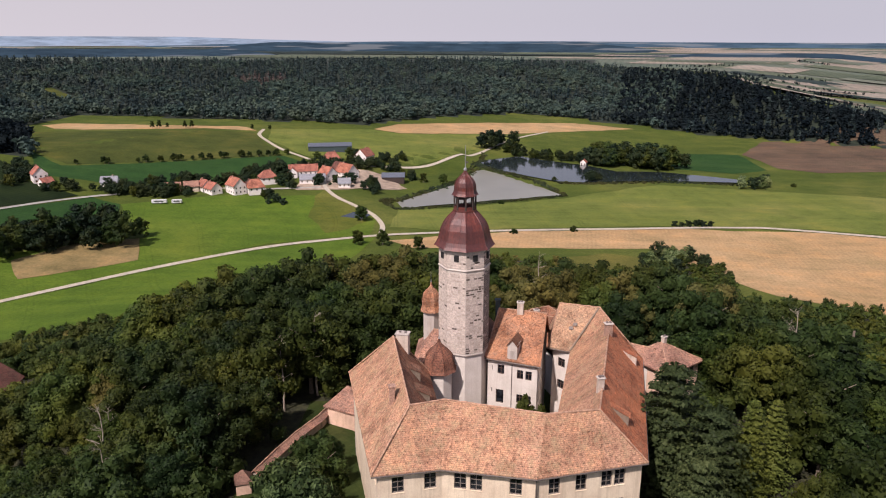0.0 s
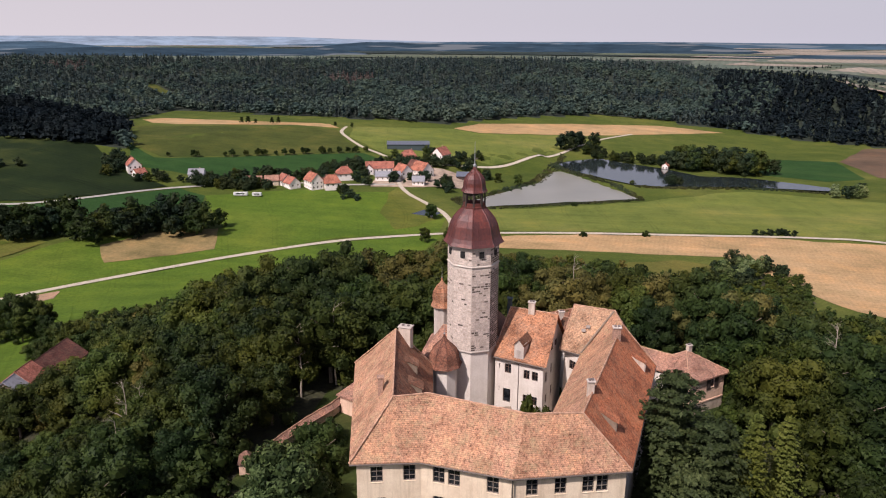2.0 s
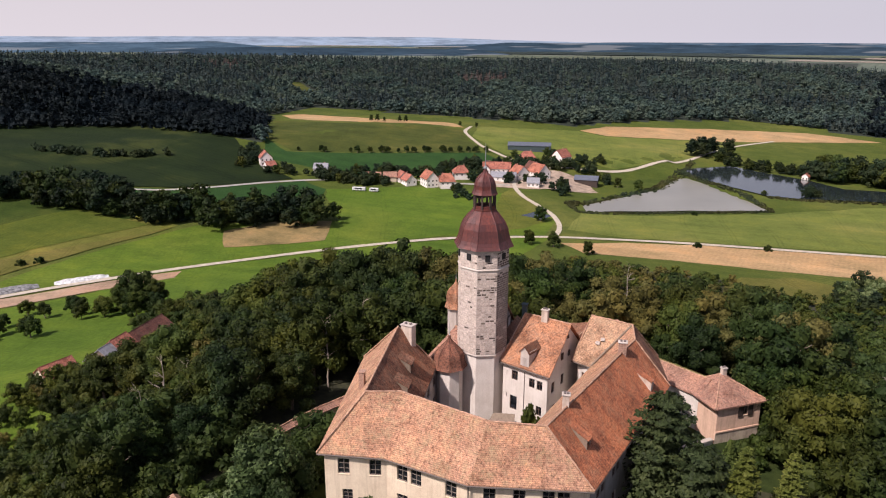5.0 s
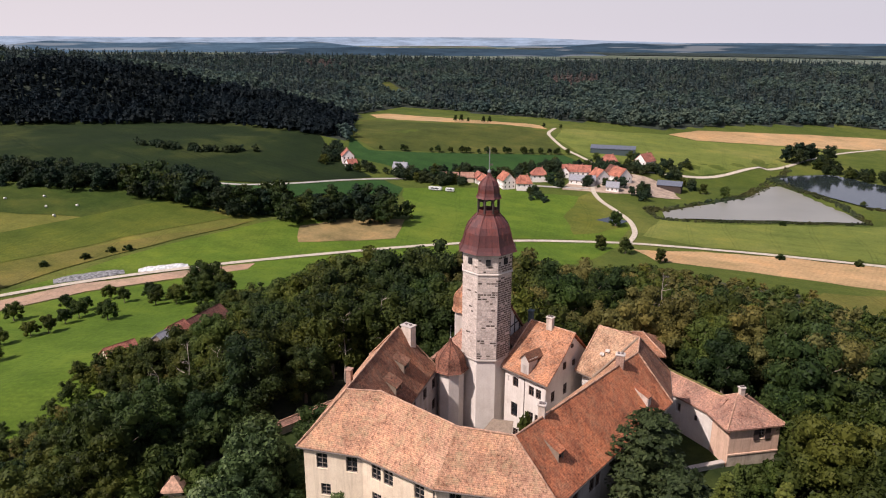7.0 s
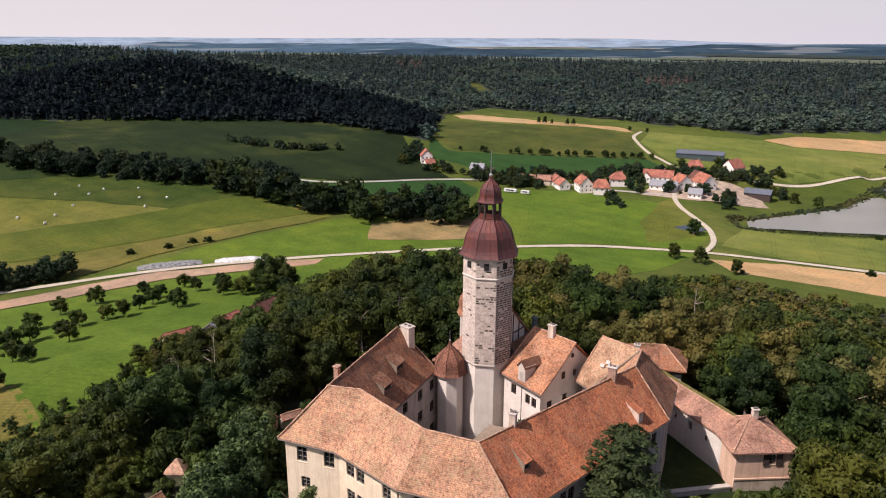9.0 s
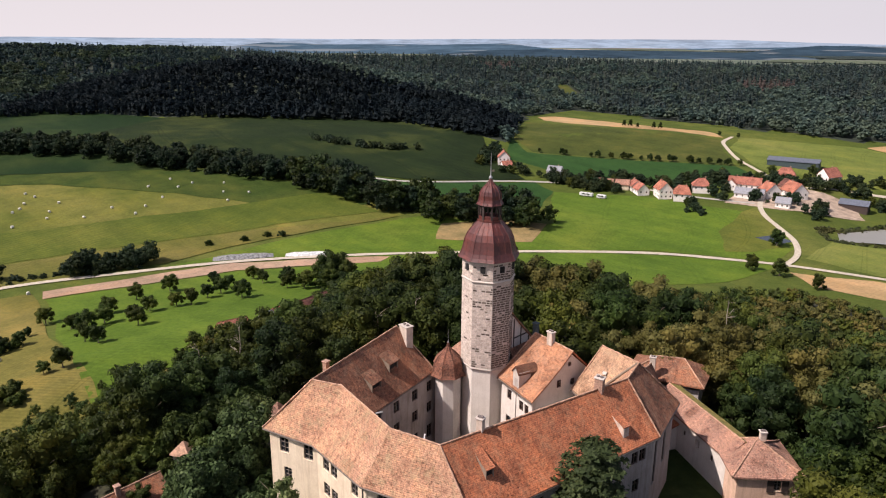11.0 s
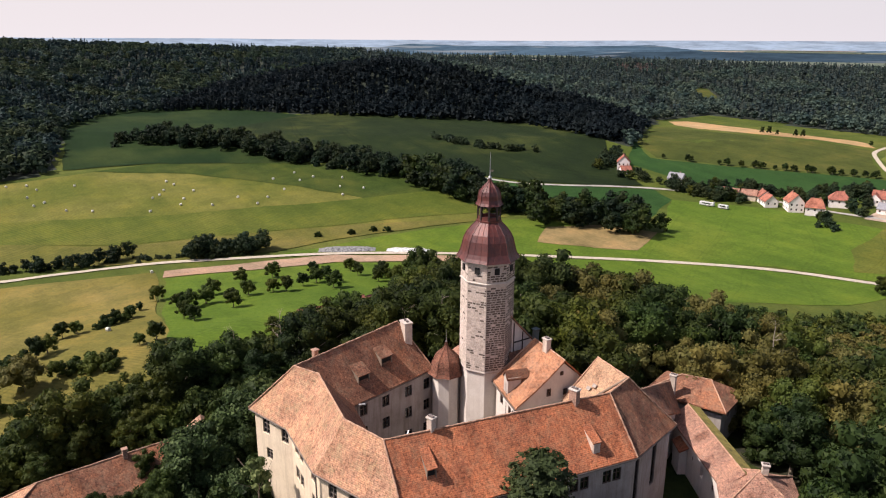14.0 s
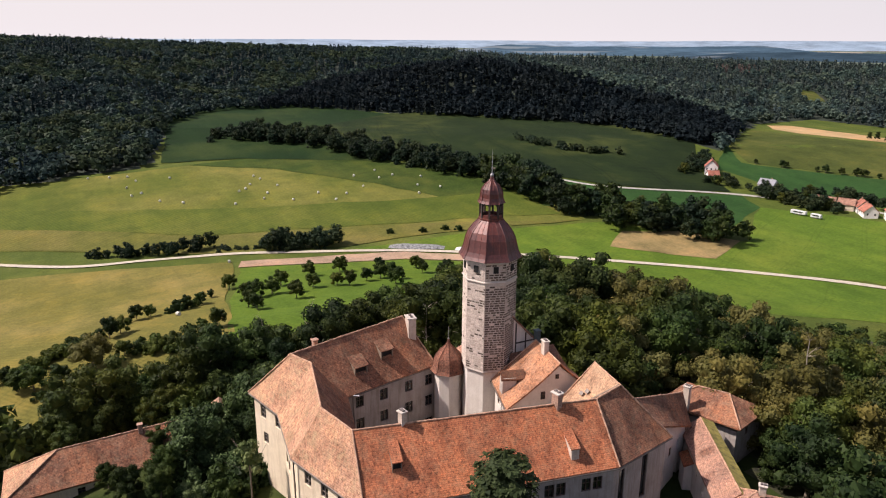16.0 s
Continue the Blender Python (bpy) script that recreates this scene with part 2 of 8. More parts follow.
M_TILE_T = roof_tiles("clay tiles, pale tan", (0.545, 0.378, 0.265), (0.421, 0.257, 0.166), (0.284, 0.156, 0.102), lichen=(0.421, 0.351, 0.232), lichen_amount=0.35)
M_TILE_G = roof_tiles("clay tiles, faded pink", (0.490, 0.310, 0.238), (0.353, 0.194, 0.144), (0.187, 0.118, 0.094), lichen=(0.317, 0.245, 0.187), lichen_amount=0.3)
M_CREAM = plaster("cream render", (0.736, 0.617, 0.463), (0.594, 0.464, 0.338), 0.4)
M_WHITE = plaster("lime white render", (0.675, 0.615, 0.560), (0.560, 0.495, 0.440), 0.18)
M_GREY = plaster("grey streaked render", (0.42, 0.37, 0.34), (0.29, 0.25, 0.22), 0.6)
M_PINK = plaster("faded pink render", (0.718, 0.491, 0.364), (0.546, 0.364, 0.269), 0.4)
M_MORTAR = plaster("limewashed masonry", (0.52, 0.46, 0.41), (0.40, 0.35, 0.31), 0.3)
M_STONE = stone("limewashed stone blocks", (0.632, 0.540, 0.483), (0.564, 0.483, 0.425), (0.483, 0.402, 0.356))
M_STONE_RAW = stone("bare brown stone blocks", (0.147, 0.112, 0.093), (0.093, 0.072, 0.060), (0.231, 0.185, 0.154))
# near-black colour for the dark inside of openings that aren't cut
M_HOLE = plain("unlit opening", (0.012, 0.011, 0.011), 0.95)
M_JOINT = plain("dark joint", (0.16, 0.13, 0.12), 0.95)
M_RUBBLE = plaster("rubble masonry", (0.46, 0.38, 0.30), (0.28, 0.23, 0.19), 0.5, 3.0)
M_WOOD = plain("grey timber", (0.20, 0.15, 0.11), 0.8)
M_DARKWOOD = plain("dark stained timber", (0.045, 0.03, 0.025), 0.7)
M_LEAD = plain("grey sheet metal", (0.34, 0.34, 0.35), 0.5, 0.6)
M_PIPE = plain("weathered zinc pipe", (0.17, 0.14, 0.12), 0.5, 0.5)
M_FRAME = plain("worn window paint", (0.20, 0.165, 0.14), 0.6)
M_FRAME_DARK = plain("brown window paint", (0.10, 0.06, 0.045), 0.6)
M_RIDGE = plain("mortared ridge tiles", (0.40, 0.235, 0.155), 0.9, 0.0, 0.55, 2.0, 0.5)
M_BRICK = plain("chimney brick", (0.33, 0.20, 0.145), 0.9, 0.0, 0.45, 5.0, 0.5)
M_CHIMNEY = plaster("rendered chimney", (0.60, 0.50, 0.42), (0.42, 0.33, 0.27), 0.5, 2.0)
M_ROAD = plain("pale gravel track", (0.423, 0.369, 0.288), 0.95, 0.0, 0.25, 0.6)
M_ASPHALT = plain("worn asphalt lane", (0.33, 0.31, 0.27), 0.9, 0.0, 0.2, 0.6)
M_YARD = plain("yard gravel", (0.235, 0.190, 0.150), 0.95, 0.0, 0.4, 0.5)
M_SANDY = plain("sandy farmyard", (0.33, 0.25, 0.185), 0.95, 0.0, 0.45, 0.25)
M_VILLAGE_WALL = plaster("village white render", (0.82, 0.77, 0.73), (0.70, 0.64, 0.59), 0.15)
M_VILLAGE_TAN = plaster("village tan render", (0.66, 0.55, 0.42), (0.52, 0.42, 0.32), 0.2)
M_VILLAGE_ROOF = roof_tiles("village red tiles", (0.44, 0.20, 0.15), (0.35, 0.135, 0.10), (0.22, 0.085, 0.068), lichen_amount=0.1, row=0.3)
M_VILLAGE_ROOF_ORANGE = roof_tiles("village orange tiles", (0.48, 0.225, 0.155), (0.39, 0.155, 0.105), (0.26, 0.105, 0.072), lichen_amount=0.05, row=0.3)
M_ROOF_GREY = plain("grey slate roof", (0.22, 0.22, 0.24), 0.7, 0.0, 0.3, 1.5)
M_ROOF_BROWN = roof_tiles("barn brown tiles", (0.20, 0.09, 0.07), (0.13, 0.055, 0.045), (0.07, 0.035, 0.03), lichen_amount=0.15, row=0.3)
M_ROOF_BLUE = plain("blue grey sheet roof", (0.105, 0.118, 0.150), 0.6, 0.1, 0.25, 0.8)
M_BARN_SIDE = plain("dark green barn boarding", (0.04, 0.06, 0.065), 0.7)
M_MOSS = plain("moss on old tiles", (0.165, 0.135, 0.030), 0.95, 0.0, 0.6, 1.6, 0.6)
M_BARK = plain("bark", (0.16, 0.125, 0.095), 0.95, 0.0, 0.4, 5.0, 0.6)
M_SNAG = plain("bleached dead wood", (0.30, 0.25, 0.20), 0.95, 0.0, 0.35, 5.0, 0.6)
M_STRAW = plain("straw bale wrap", (0.555, 0.540, 0.465), 0.8, 0.0, 0.15)
M_TARP = plain("white silage sheet", (0.52, 0.52, 0.51), 0.55, 0.0, 0.55, 0.8)
M_TARP_DARK = plain("old tyres on silage", (0.17, 0.17, 0.17), 0.8, 0.0, 0.95, 0.9, 0.8)


def copper(name):
    n = Nodes(name)
    pos = n.position()
    big = n.noise(pos, 0.5, 4, 0.7)
    isl = n.node("ShaderNodeNewGeometry").outputs["Random Per Island"]
    k = n.math("ADD", n.math("MULTIPLY", isl, 0.13), n.math("MULTIPLY", big, 1.05))
    tone = n.ramp(k, [(0.15, (0.058, 0.022, 0.022)), (0.55, (0.092, 0.030, 0.027)), (0.85, (0.165, 0.040, 0.027)), (1.05, (0.26, 0.056, 0.028))])
    fine = n.noise(n.position((1, 1, 0.4)), 4, 5, 0.75)
    tone = n.mix(tone, n.ramp(fine, [(0.3, (0.6, 0.58, 0.6)), (0.65, (1.2, 1.15, 1.12))]), 0.8, "MULTIPLY")
    n.bump(fine, 0.3, 0.03)
    return n.done(tone, 0.5, 0.1)


def glass(name):
    n = Nodes(name)
    f = n.noise(n.position(), 1.3, 2)
    return n.done(n.ramp(f, [(0.4, (0.006, 0.007, 0.009)), (0.7, (0.03, 0.033, 0.038))]), 0.12, 0.0, 0.5)


def water(name, base, rough):
    n = Nodes(name)
    f = n.noise(n.position(), 0.9, 4, 0.6)
    big = n.noise(n.position(), 0.02, 3, 0.5)
    n.bump(f, 0.12, 0.08)
    lo = tuple(v * 0.8 for v in base)
    return n.done(n.ramp(big, [(0.35, lo), (0.65, base)]), rough, 0.0, 0.5)


M_COPPER = copper("aged copper sheet")
M_GLASS = glass("old window glass")
# the bright sky's reflection is put into this pale base colour
M_WATER_PALE = water("pond water, pale sky reflection", (0.24, 0.23, 0.19), 0.28)
M_WATER_DARK = water("dark pond water", (0.02, 0.028, 0.03), 0.08)

M_LEAF_OAK = foliage("oak leaves", (0.017, 0.030, 0.007), (0.044, 0.066, 0.012), (0.092, 0.115, 0.024))
M_LEAF_DARK = foliage("dark beech leaves", (0.015, 0.025, 0.006), (0.032, 0.048, 0.011), (0.066, 0.084, 0.018))
M_LEAF_DEEP = foliage("deep green beech leaves", (0.011, 0.020, 0.006), (0.026, 0.041, 0.011), (0.060, 0.078, 0.019), 0.11, 0.12, 1.0)
M_LEAF_GOLD = foliage("dry olive leaves", (0.042, 0.045, 0.014), (0.092, 0.089, 0.025), (0.158, 0.140, 0.042), 0.11, 0.12, 0.4)
M_LEAF_FIR = foliage("fir needles", (0.022, 0.034, 0.013), (0.048, 0.068, 0.026), (0.104, 0.130, 0.052), 0.11, 0.12, 0.4)
M_LEAF_LIGHT = foliage("fresh conifer green", (0.034, 0.052, 0.011), (0.070, 0.096, 0.021), (0.125, 0.155, 0.038))
# leaf highlights and dark gaps between clumps are put into this tone range
M_LEAF_SILVER = foliage("silver green leaves", (0.022, 0.038, 0.012), (0.084, 0.122, 0.040), (0.225, 0.265, 0.115), 0.11, 0.12, 0.4)
# the blue in these two canopies is haze over the far ridge, painted in
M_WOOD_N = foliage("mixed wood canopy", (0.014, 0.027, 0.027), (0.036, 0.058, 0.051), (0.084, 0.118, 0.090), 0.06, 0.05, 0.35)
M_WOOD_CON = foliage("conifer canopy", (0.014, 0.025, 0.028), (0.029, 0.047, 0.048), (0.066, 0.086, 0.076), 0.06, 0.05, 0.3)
M_LEAF_HEDGE = foliage("dark hedge leaves", (0.009, 0.018, 0.009), (0.019, 0.033, 0.015), (0.040, 0.059, 0.025))
# cloud shade and haze over the woods are in this near-black blue
M_WOOD_DARK = foliage("wood canopy, shade in tone", (0.009, 0.013, 0.017), (0.011, 0.018, 0.021), (0.015, 0.022, 0.025), 0.04, 0.05, 0.3)
M_WOOD_W = foliage("broadleaf wood canopy", (0.023, 0.037, 0.025), (0.043, 0.065, 0.037), (0.080, 0.104, 0.052), 0.05, 0.05, 0.5)
M_WOOD_RED = foliage("dying spruce stand", (0.080, 0.060, 0.054), (0.115, 0.088, 0.078), (0.155, 0.120, 0.105), 0.05, 0.05, 0.0)
M_REED = foliage("reed belt", (0.044, 0.054, 0.026), (0.072, 0.086, 0.042), (0.110, 0.122, 0.062), 0.05, 0.05)

M_GRASS = crop("meadow", (0.052, 0.076, 0.014), (0.075, 0.098, 0.020), (0.115, 0.125, 0.032), 35)
M_GREEN = crop("lush green meadow", (0.064, 0.113, 0.014), (0.081, 0.132, 0.016), (0.113, 0.151, 0.022), 60, 0.15, 7)
M_GREEN_DEEP = crop("deep green crop", (0.019, 0.054, 0.014), (0.025, 0.064, 0.017), (0.038, 0.077, 0.020), 20, 0.15, 5)
M_OLIVE = crop("olive pasture", (0.040, 0.055, 0.013), (0.062, 0.075, 0.018), (0.097, 0.097, 0.026), 14, 0.25, 8, 0.02, 1.0)
# cloud shade is put into the colours of these two pastures
M_HILL = crop("cloud-shaded hill pasture", (0.007, 0.021, 0.005), (0.010, 0.027, 0.007), (0.028, 0.046, 0.012), 30, 0.25, 8, 0.012)
M_SHADY = crop("cloud-shaded pasture", (0.009, 0.018, 0.006), (0.015, 0.027, 0.008), (0.058, 0.070, 0.019), 14, 0.6, 11, 0.011, 0.9)
M_YELLOW = crop("dry hay meadow", (0.105, 0.103, 0.023), (0.150, 0.132, 0.036), (0.215, 0.170, 0.059), 50, 0.3, 4, 0.02)
M_HAY = crop("mown hay field", (0.067, 0.092, 0.015), (0.104, 0.116, 0.023), (0.157, 0.147, 0.040), 70, 0.25, 5, 0.010)
M_BAND = crop("unmown hay", (0.060, 0.085, 0.013), (0.083, 0.104, 0.018), (0.118, 0.122, 0.026), 70, 0.3, 6, 0.012)
M_STRIP = crop("half mown hay", (0.085, 0.095, 0.020), (0.120, 0.115, 0.030), (0.165, 0.138, 0.045), 62, 0.3, 5, 0.02)
M_BRIGHT = crop("fresh yellow green meadow", (0.098, 0.129, 0.030), (0.132, 0.157, 0.037), (0.184, 0.185, 0.056), 80, 0.25, 6, 0.012)
# regrown grass, its green darkened for the cloud shade lying on it
M_AFTER = crop("cloud-shaded aftermath", (0.024, 0.046, 0.008), (0.036, 0.059, 0.011), (0.066, 0.080, 0.017), 70, 0.3, 5, 0.015)
M_STUBBLE = crop("wheat stubble", (0.33, 0.215, 0.115), (0.39, 0.255, 0.14), (0.44, 0.30, 0.175), 8, 0.12, 7, 0.012)
M_SOIL = crop("bare pinkish soil", (0.30, 0.20, 0.15), (0.36, 0.245, 0.19), (0.41, 0.29, 0.22), 70, 0.35, 3, 0.02)
# brown soil with the cloud shade over the field mixed into its colour
M_SOIL_DARK = crop("ploughed brown soil, cloud shaded", (0.089, 0.062, 0.048), (0.119, 0.081, 0.060), (0.143, 0.098, 0.071), 25, 0.3, 4, 0.02)
M_FALLOW = crop("dry tan fallow", (0.18, 0.135, 0.065), (0.235, 0.175, 0.085), (0.28, 0.205, 0.11), 25, 0.2, 4, 0.03)
# grass colour lowered for the shade inside and around the castle walls
M_YARDGRASS = crop("yard grass, shade in tone", (0.020, 0.032, 0.010), (0.032, 0.046, 0.013), (0.055, 0.062, 0.020), 40, 0.1, 3, 0.15)
# far country: distance haze is put into these four greyed colours
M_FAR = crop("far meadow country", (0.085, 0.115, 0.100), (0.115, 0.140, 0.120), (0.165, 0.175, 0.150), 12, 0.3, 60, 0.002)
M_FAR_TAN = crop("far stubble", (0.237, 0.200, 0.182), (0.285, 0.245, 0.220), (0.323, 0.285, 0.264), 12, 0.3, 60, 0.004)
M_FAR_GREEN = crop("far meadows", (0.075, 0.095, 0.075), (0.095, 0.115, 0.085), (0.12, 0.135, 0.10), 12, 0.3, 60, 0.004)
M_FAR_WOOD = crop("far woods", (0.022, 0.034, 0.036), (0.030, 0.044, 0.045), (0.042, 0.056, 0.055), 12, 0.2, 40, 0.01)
# litter darkened for the deep shade between the far trees
M_FLOOR_FAR = plain("far wood floor, shade in its colour", (0.012, 0.020, 0.010), 0.95, 0.0, 0.5, 0.1)
M_FLOOR = plain("forest floor", (0.026, 0.026, 0.009), 0.95, 0.0, 0.7, 0.9, 0.5)


# ---- building helpers ----
at_world = {}


def thing(name, loc, label, category, group="", kind=""):
    """An empty at the base of a thing; its parts hang from it."""
    ob = new(name)
    ob.location = loc
    ob.empty_display_size = 0.5
    at_world[ob] = Matrix.Translation(loc)
    return tagged(ob, label, category, group, kind)


def hang(ob, parent, m=None):
    """Hangs ob from its parent; m: its pose in the world."""
    m = m or Matrix()
    ob.parent = parent
    ob.matrix_parent_inverse = at_world[parent].inverted()
    ob.matrix_basis = m
    at_world[ob] = m
    return ob


def mesh_of(name, bm, mat):
    me = bpy.data.meshes.new(name)
    bm.to_mesh(me)
    bm.free()
    for m in mat if isinstance(mat, (list, tuple)) else [mat]:
        me.materials.append(m)
    return me


def part(name, bm, mat, parent, label="", m=None):
    me = bm if isinstance(bm, bpy.types.Mesh) else mesh_of(name, bm, mat)
    ob = hang(new(name, me), parent, m)
    if label:
        tagged(ob, label)
    return ob


def single(name, bm, mat, label, category, group="", kind="", m=None):
    me = bm if isinstance(bm, bpy.types.Mesh) else mesh_of(name, bm, mat)
    ob = new(name, me)
    if m:
        ob.matrix_basis = m
    at_world[ob] = m or Matrix()
    return tagged(ob, label, category, group, kind)


def raw_mesh(name, verts, faces, mat, smooth=False):
    """A mesh from numpy arrays: verts (n, 3), faces (m, k) with one k."""
    me = bpy.data.meshes.new(name)
    verts, faces = np.asarray(verts, np.float32), np.asarray(faces, np.int32)
    k = faces.shape[1]
    me.vertices.add(len(verts))
    me.vertices.foreach_set("co", verts.ravel())
    me.loops.add(faces.size)
    me.loops.foreach_set("vertex_index", faces.ravel())
    me.polygons.add(len(faces))
    me.polygons.foreach_set("loop_start", np.arange(0, faces.size, k, dtype=np.int32))
    me.update(calc_edges=True)
    for m in mat if isinstance(mat, (list, tuple)) else [mat]:
        me.materials.append(m)
    me.polygons.foreach_set("use_smooth", np.full(len(faces), smooth))
    return me


def box(bm, x0, x1, y0, y1, z0, z1, m=None, bevel=0.0):
    made = bmesh.ops.create_cube(bm, size=1, matrix=Matrix.Translation(((x0 + x1) / 2, (y0 + y1) / 2, (z0 + z1) / 2)) @ Matrix.Diagonal((x1 - x0, y1 - y0, z1 - z0, 1)))
    if bevel:
        es = list({e for v in made["verts"] for e in v.link_edges})
        got = bmesh.ops.bevel(bm, geom=es, offset=bevel, segments=1, affect="EDGES")
        made = {"verts": list({v for f in got["faces"] for v in f.verts} | {v for v in made["verts"] if v.is_valid})}
    if m:
        bmesh.ops.transform(bm, matrix=m, verts=made["verts"])
    return made["verts"]


def lathe(bm, profile, sides, turn=0.0, centre=(0, 0), cap=True, wobble=0.0):
    """Rings of (radius, z) round an upright axis."""
    rings = []
    for r, z in profile:
        rings.append([bm.verts.new((centre[0] + r * math.cos(turn + 2 * math.pi * i / sides), centre[1] + r * math.sin(turn + 2 * math.pi * i / sides), z)) for i in range(sides)])
    for a, b in zip(rings, rings[1:]):
        for i in range(sides):
            bm.faces.new((a[i], a[(i + 1) % sides], b[(i + 1) % sides], b[i]))
    if cap:
        bm.faces.new(rings[-1])
        bm.faces.new(rings[0][::-1])
    return rings


def tube(bm, a, b, r0, r1, sides=8):
    a, b = Vector(a), Vector(b)
    d = b - a
    q = d.to_track_quat("Z", "Y").to_matrix().to_4x4()
    m = Matrix.Translation(a) @ q
    rings = []
    for r, z in ((r0, 0), (r1, d.length)):
        rings.append([bm.verts.new(m @ Vector((r * math.cos(2 * math.pi * i / sides), r * math.sin(2 * math.pi * i / sides), z))) for i in range(sides)])
    for i in range(sides):
        bm.faces.new((rings[0][i], rings[0][(i + 1) % sides], rings[1][(i + 1) % sides], rings[1][i]))
    bm.faces.new(rings[1])
    bm.faces.new(rings[0][::-1])


def wall_panel(bm, p0, p1, z0, z1, holes=(), thick=0.55):
    """One straight wall from p0 to p1, its outer face on the right-hand side; holes: (s, z, w, h), s and z of the hole's middle."""
    p0, p1 = Vector((*p0[:2], 0)), Vector((*p1[:2], 0))
    d = p1 - p0
    length = d.length
    d.normalize()
    n = Vector((d.y, -d.x, 0))
    ss = sorted({0.0, length, *(v for s, z, w, h in holes for v in (s - w / 2, s + w / 2))})
    zs = sorted({z0, z1, *(v for s, z, w, h in holes for v in (z - h / 2, z + h / 2))})
    at = lambda s, z, depth: p0 + d * s - n * depth + Vector((0, 0, z))
    cache = {}

    def v(i, j, depth):
        if (i, j, depth) not in cache:
            cache[i, j, depth] = bm.verts.new(at(ss[i], zs[j], depth))
        return cache[i, j, depth]

    def solid(i, j):
        if not (0 <= i < len(ss) - 1 and 0 <= j < len(zs) - 1):
            return False
        s, z = (ss[i] + ss[i + 1]) / 2, (zs[j] + zs[j + 1]) / 2
        return not any(abs(s - hs) < w / 2 and abs(z - hz) < h / 2 for hs, hz, w, h in holes)

    for i in range(len(ss) - 1):
        for j in range(len(zs) - 1):
            if not solid(i, j):
                continue
            bm.faces.new((v(i, j, 0), v(i + 1, j, 0), v(i + 1, j + 1, 0), v(i, j + 1, 0)))
            bm.faces.new((v(i, j, thick), v(i, j + 1, thick), v(i + 1, j + 1, thick), v(i + 1, j, thick)))
            for (a, b), (ci, cj) in ((((i, j), (i, j + 1)), (i - 1, j)), (((i + 1, j + 1), (i + 1, j)), (i + 1, j)), (((i, j + 1), (i + 1, j + 1)), (i, j + 1)), (((i + 1, j), (i, j)), (i, j - 1))):
                if not solid(ci, cj):
                    bm.faces.new((v(*a, 0), v(*b, 0), v(*b, thick), v(*a, thick)))


window_meshes = {}


def window_mesh(w, h, style):
    key = (round(w, 2), round(h, 2), style)
    if key in window_meshes:
        return window_meshes[key]
    f = bmesh.new()
    t = min(0.07, w * 0.07)
    box(f, -w / 2, -w / 2 + t, -0.2, -0.1, -h / 2, h / 2)
    box(f, w / 2 - t, w / 2, -0.2, -0.1, -h / 2, h / 2)
    box(f, -w / 2 + t, w / 2 - t, -0.2, -0.1, -h / 2, -h / 2 + t)
    box(f, -w / 2 + t, w / 2 - t, -0.2, -0.1, h / 2 - t, h / 2)
    if style != "slot":
        box(f, -0.035, 0.035, -0.19, -0.09, -h / 2 + t, h / 2 - t)
        for k in ((-0.17, 0.17) if style == "six" else (0.12,)):
            for a, b in ((-w / 2 + t, -0.05), (0.05, w / 2 - t)):
                box(f, a, b, -0.18, -0.12, k * h - 0.022, k * h + 0.022)
    p = bmesh.new()
    box(p, -w / 2 + t, w / 2 - t, -0.25, -0.21, -h / 2 + t, h / 2 - t)
    s = bmesh.new()
    box(s, -w / 2 - 0.06, w / 2 + 0.06, -0.02, 0.06, -h / 2 - 0.09, -h / 2 - 0.01, bevel=0.015)
    window_meshes[key] = (mesh_of("window", f, M_FRAME_DARK if style in ("dark", "slot") else M_FRAME), mesh_of("pane", p, M_GLASS), mesh_of("sill", s, M_CREAM))
    return window_meshes[key]


def put_window(parent, p0, p1, s, z, w, h, style="six", sill=True):
    a, b = Vector((*p0[:2], 0)), Vector((*p1[:2], 0))
    d = (b - a).normalized()
    m = Matrix.Translation(a + d * s + Vector((0, 0, z))) @ Matrix.Rotation(math.atan2(d.y, d.x), 4, "Z")
    # local y points out of the wall
    m = m @ Matrix.Rotation(math.pi, 4, "Z")
    frame_me, pane_me, sill_me = window_mesh(w, h, style)
    ob = part("window", frame_me, None, parent, "", m)
    hang(new("pane", pane_me), ob, m)
    if sill:
        hang(new("sill", sill_me), ob, m)
    return ob


def walls(parent, pts, z0, z1, mat, windows=None, closed=True, thick=0.55, name="wall", label=""):
    """Walls round a footprint (anticlockwise), one mesh a side, with real openings: windows = {side: [(s, z, w, h, style)]}."""
    n = len(pts)
    for i in range(n if closed else n - 1):
        p0, p1 = pts[i], pts[(i + 1) % n]
        ws = (windows or {}).get(i, [])
        bm = bmesh.new()
        top = z1[i] if isinstance(z1, (list, tuple)) else z1
        wall_panel(bm, p0, p1, z0, top, [w[:4] for w in ws], thick)
        ob = part(name, bm, mat, parent, label)
        for w in ws:
            if w[4] != "hole":
                put_window(parent, p0, p1, *w[:4], w[4], sill=w[4] in ("six",))


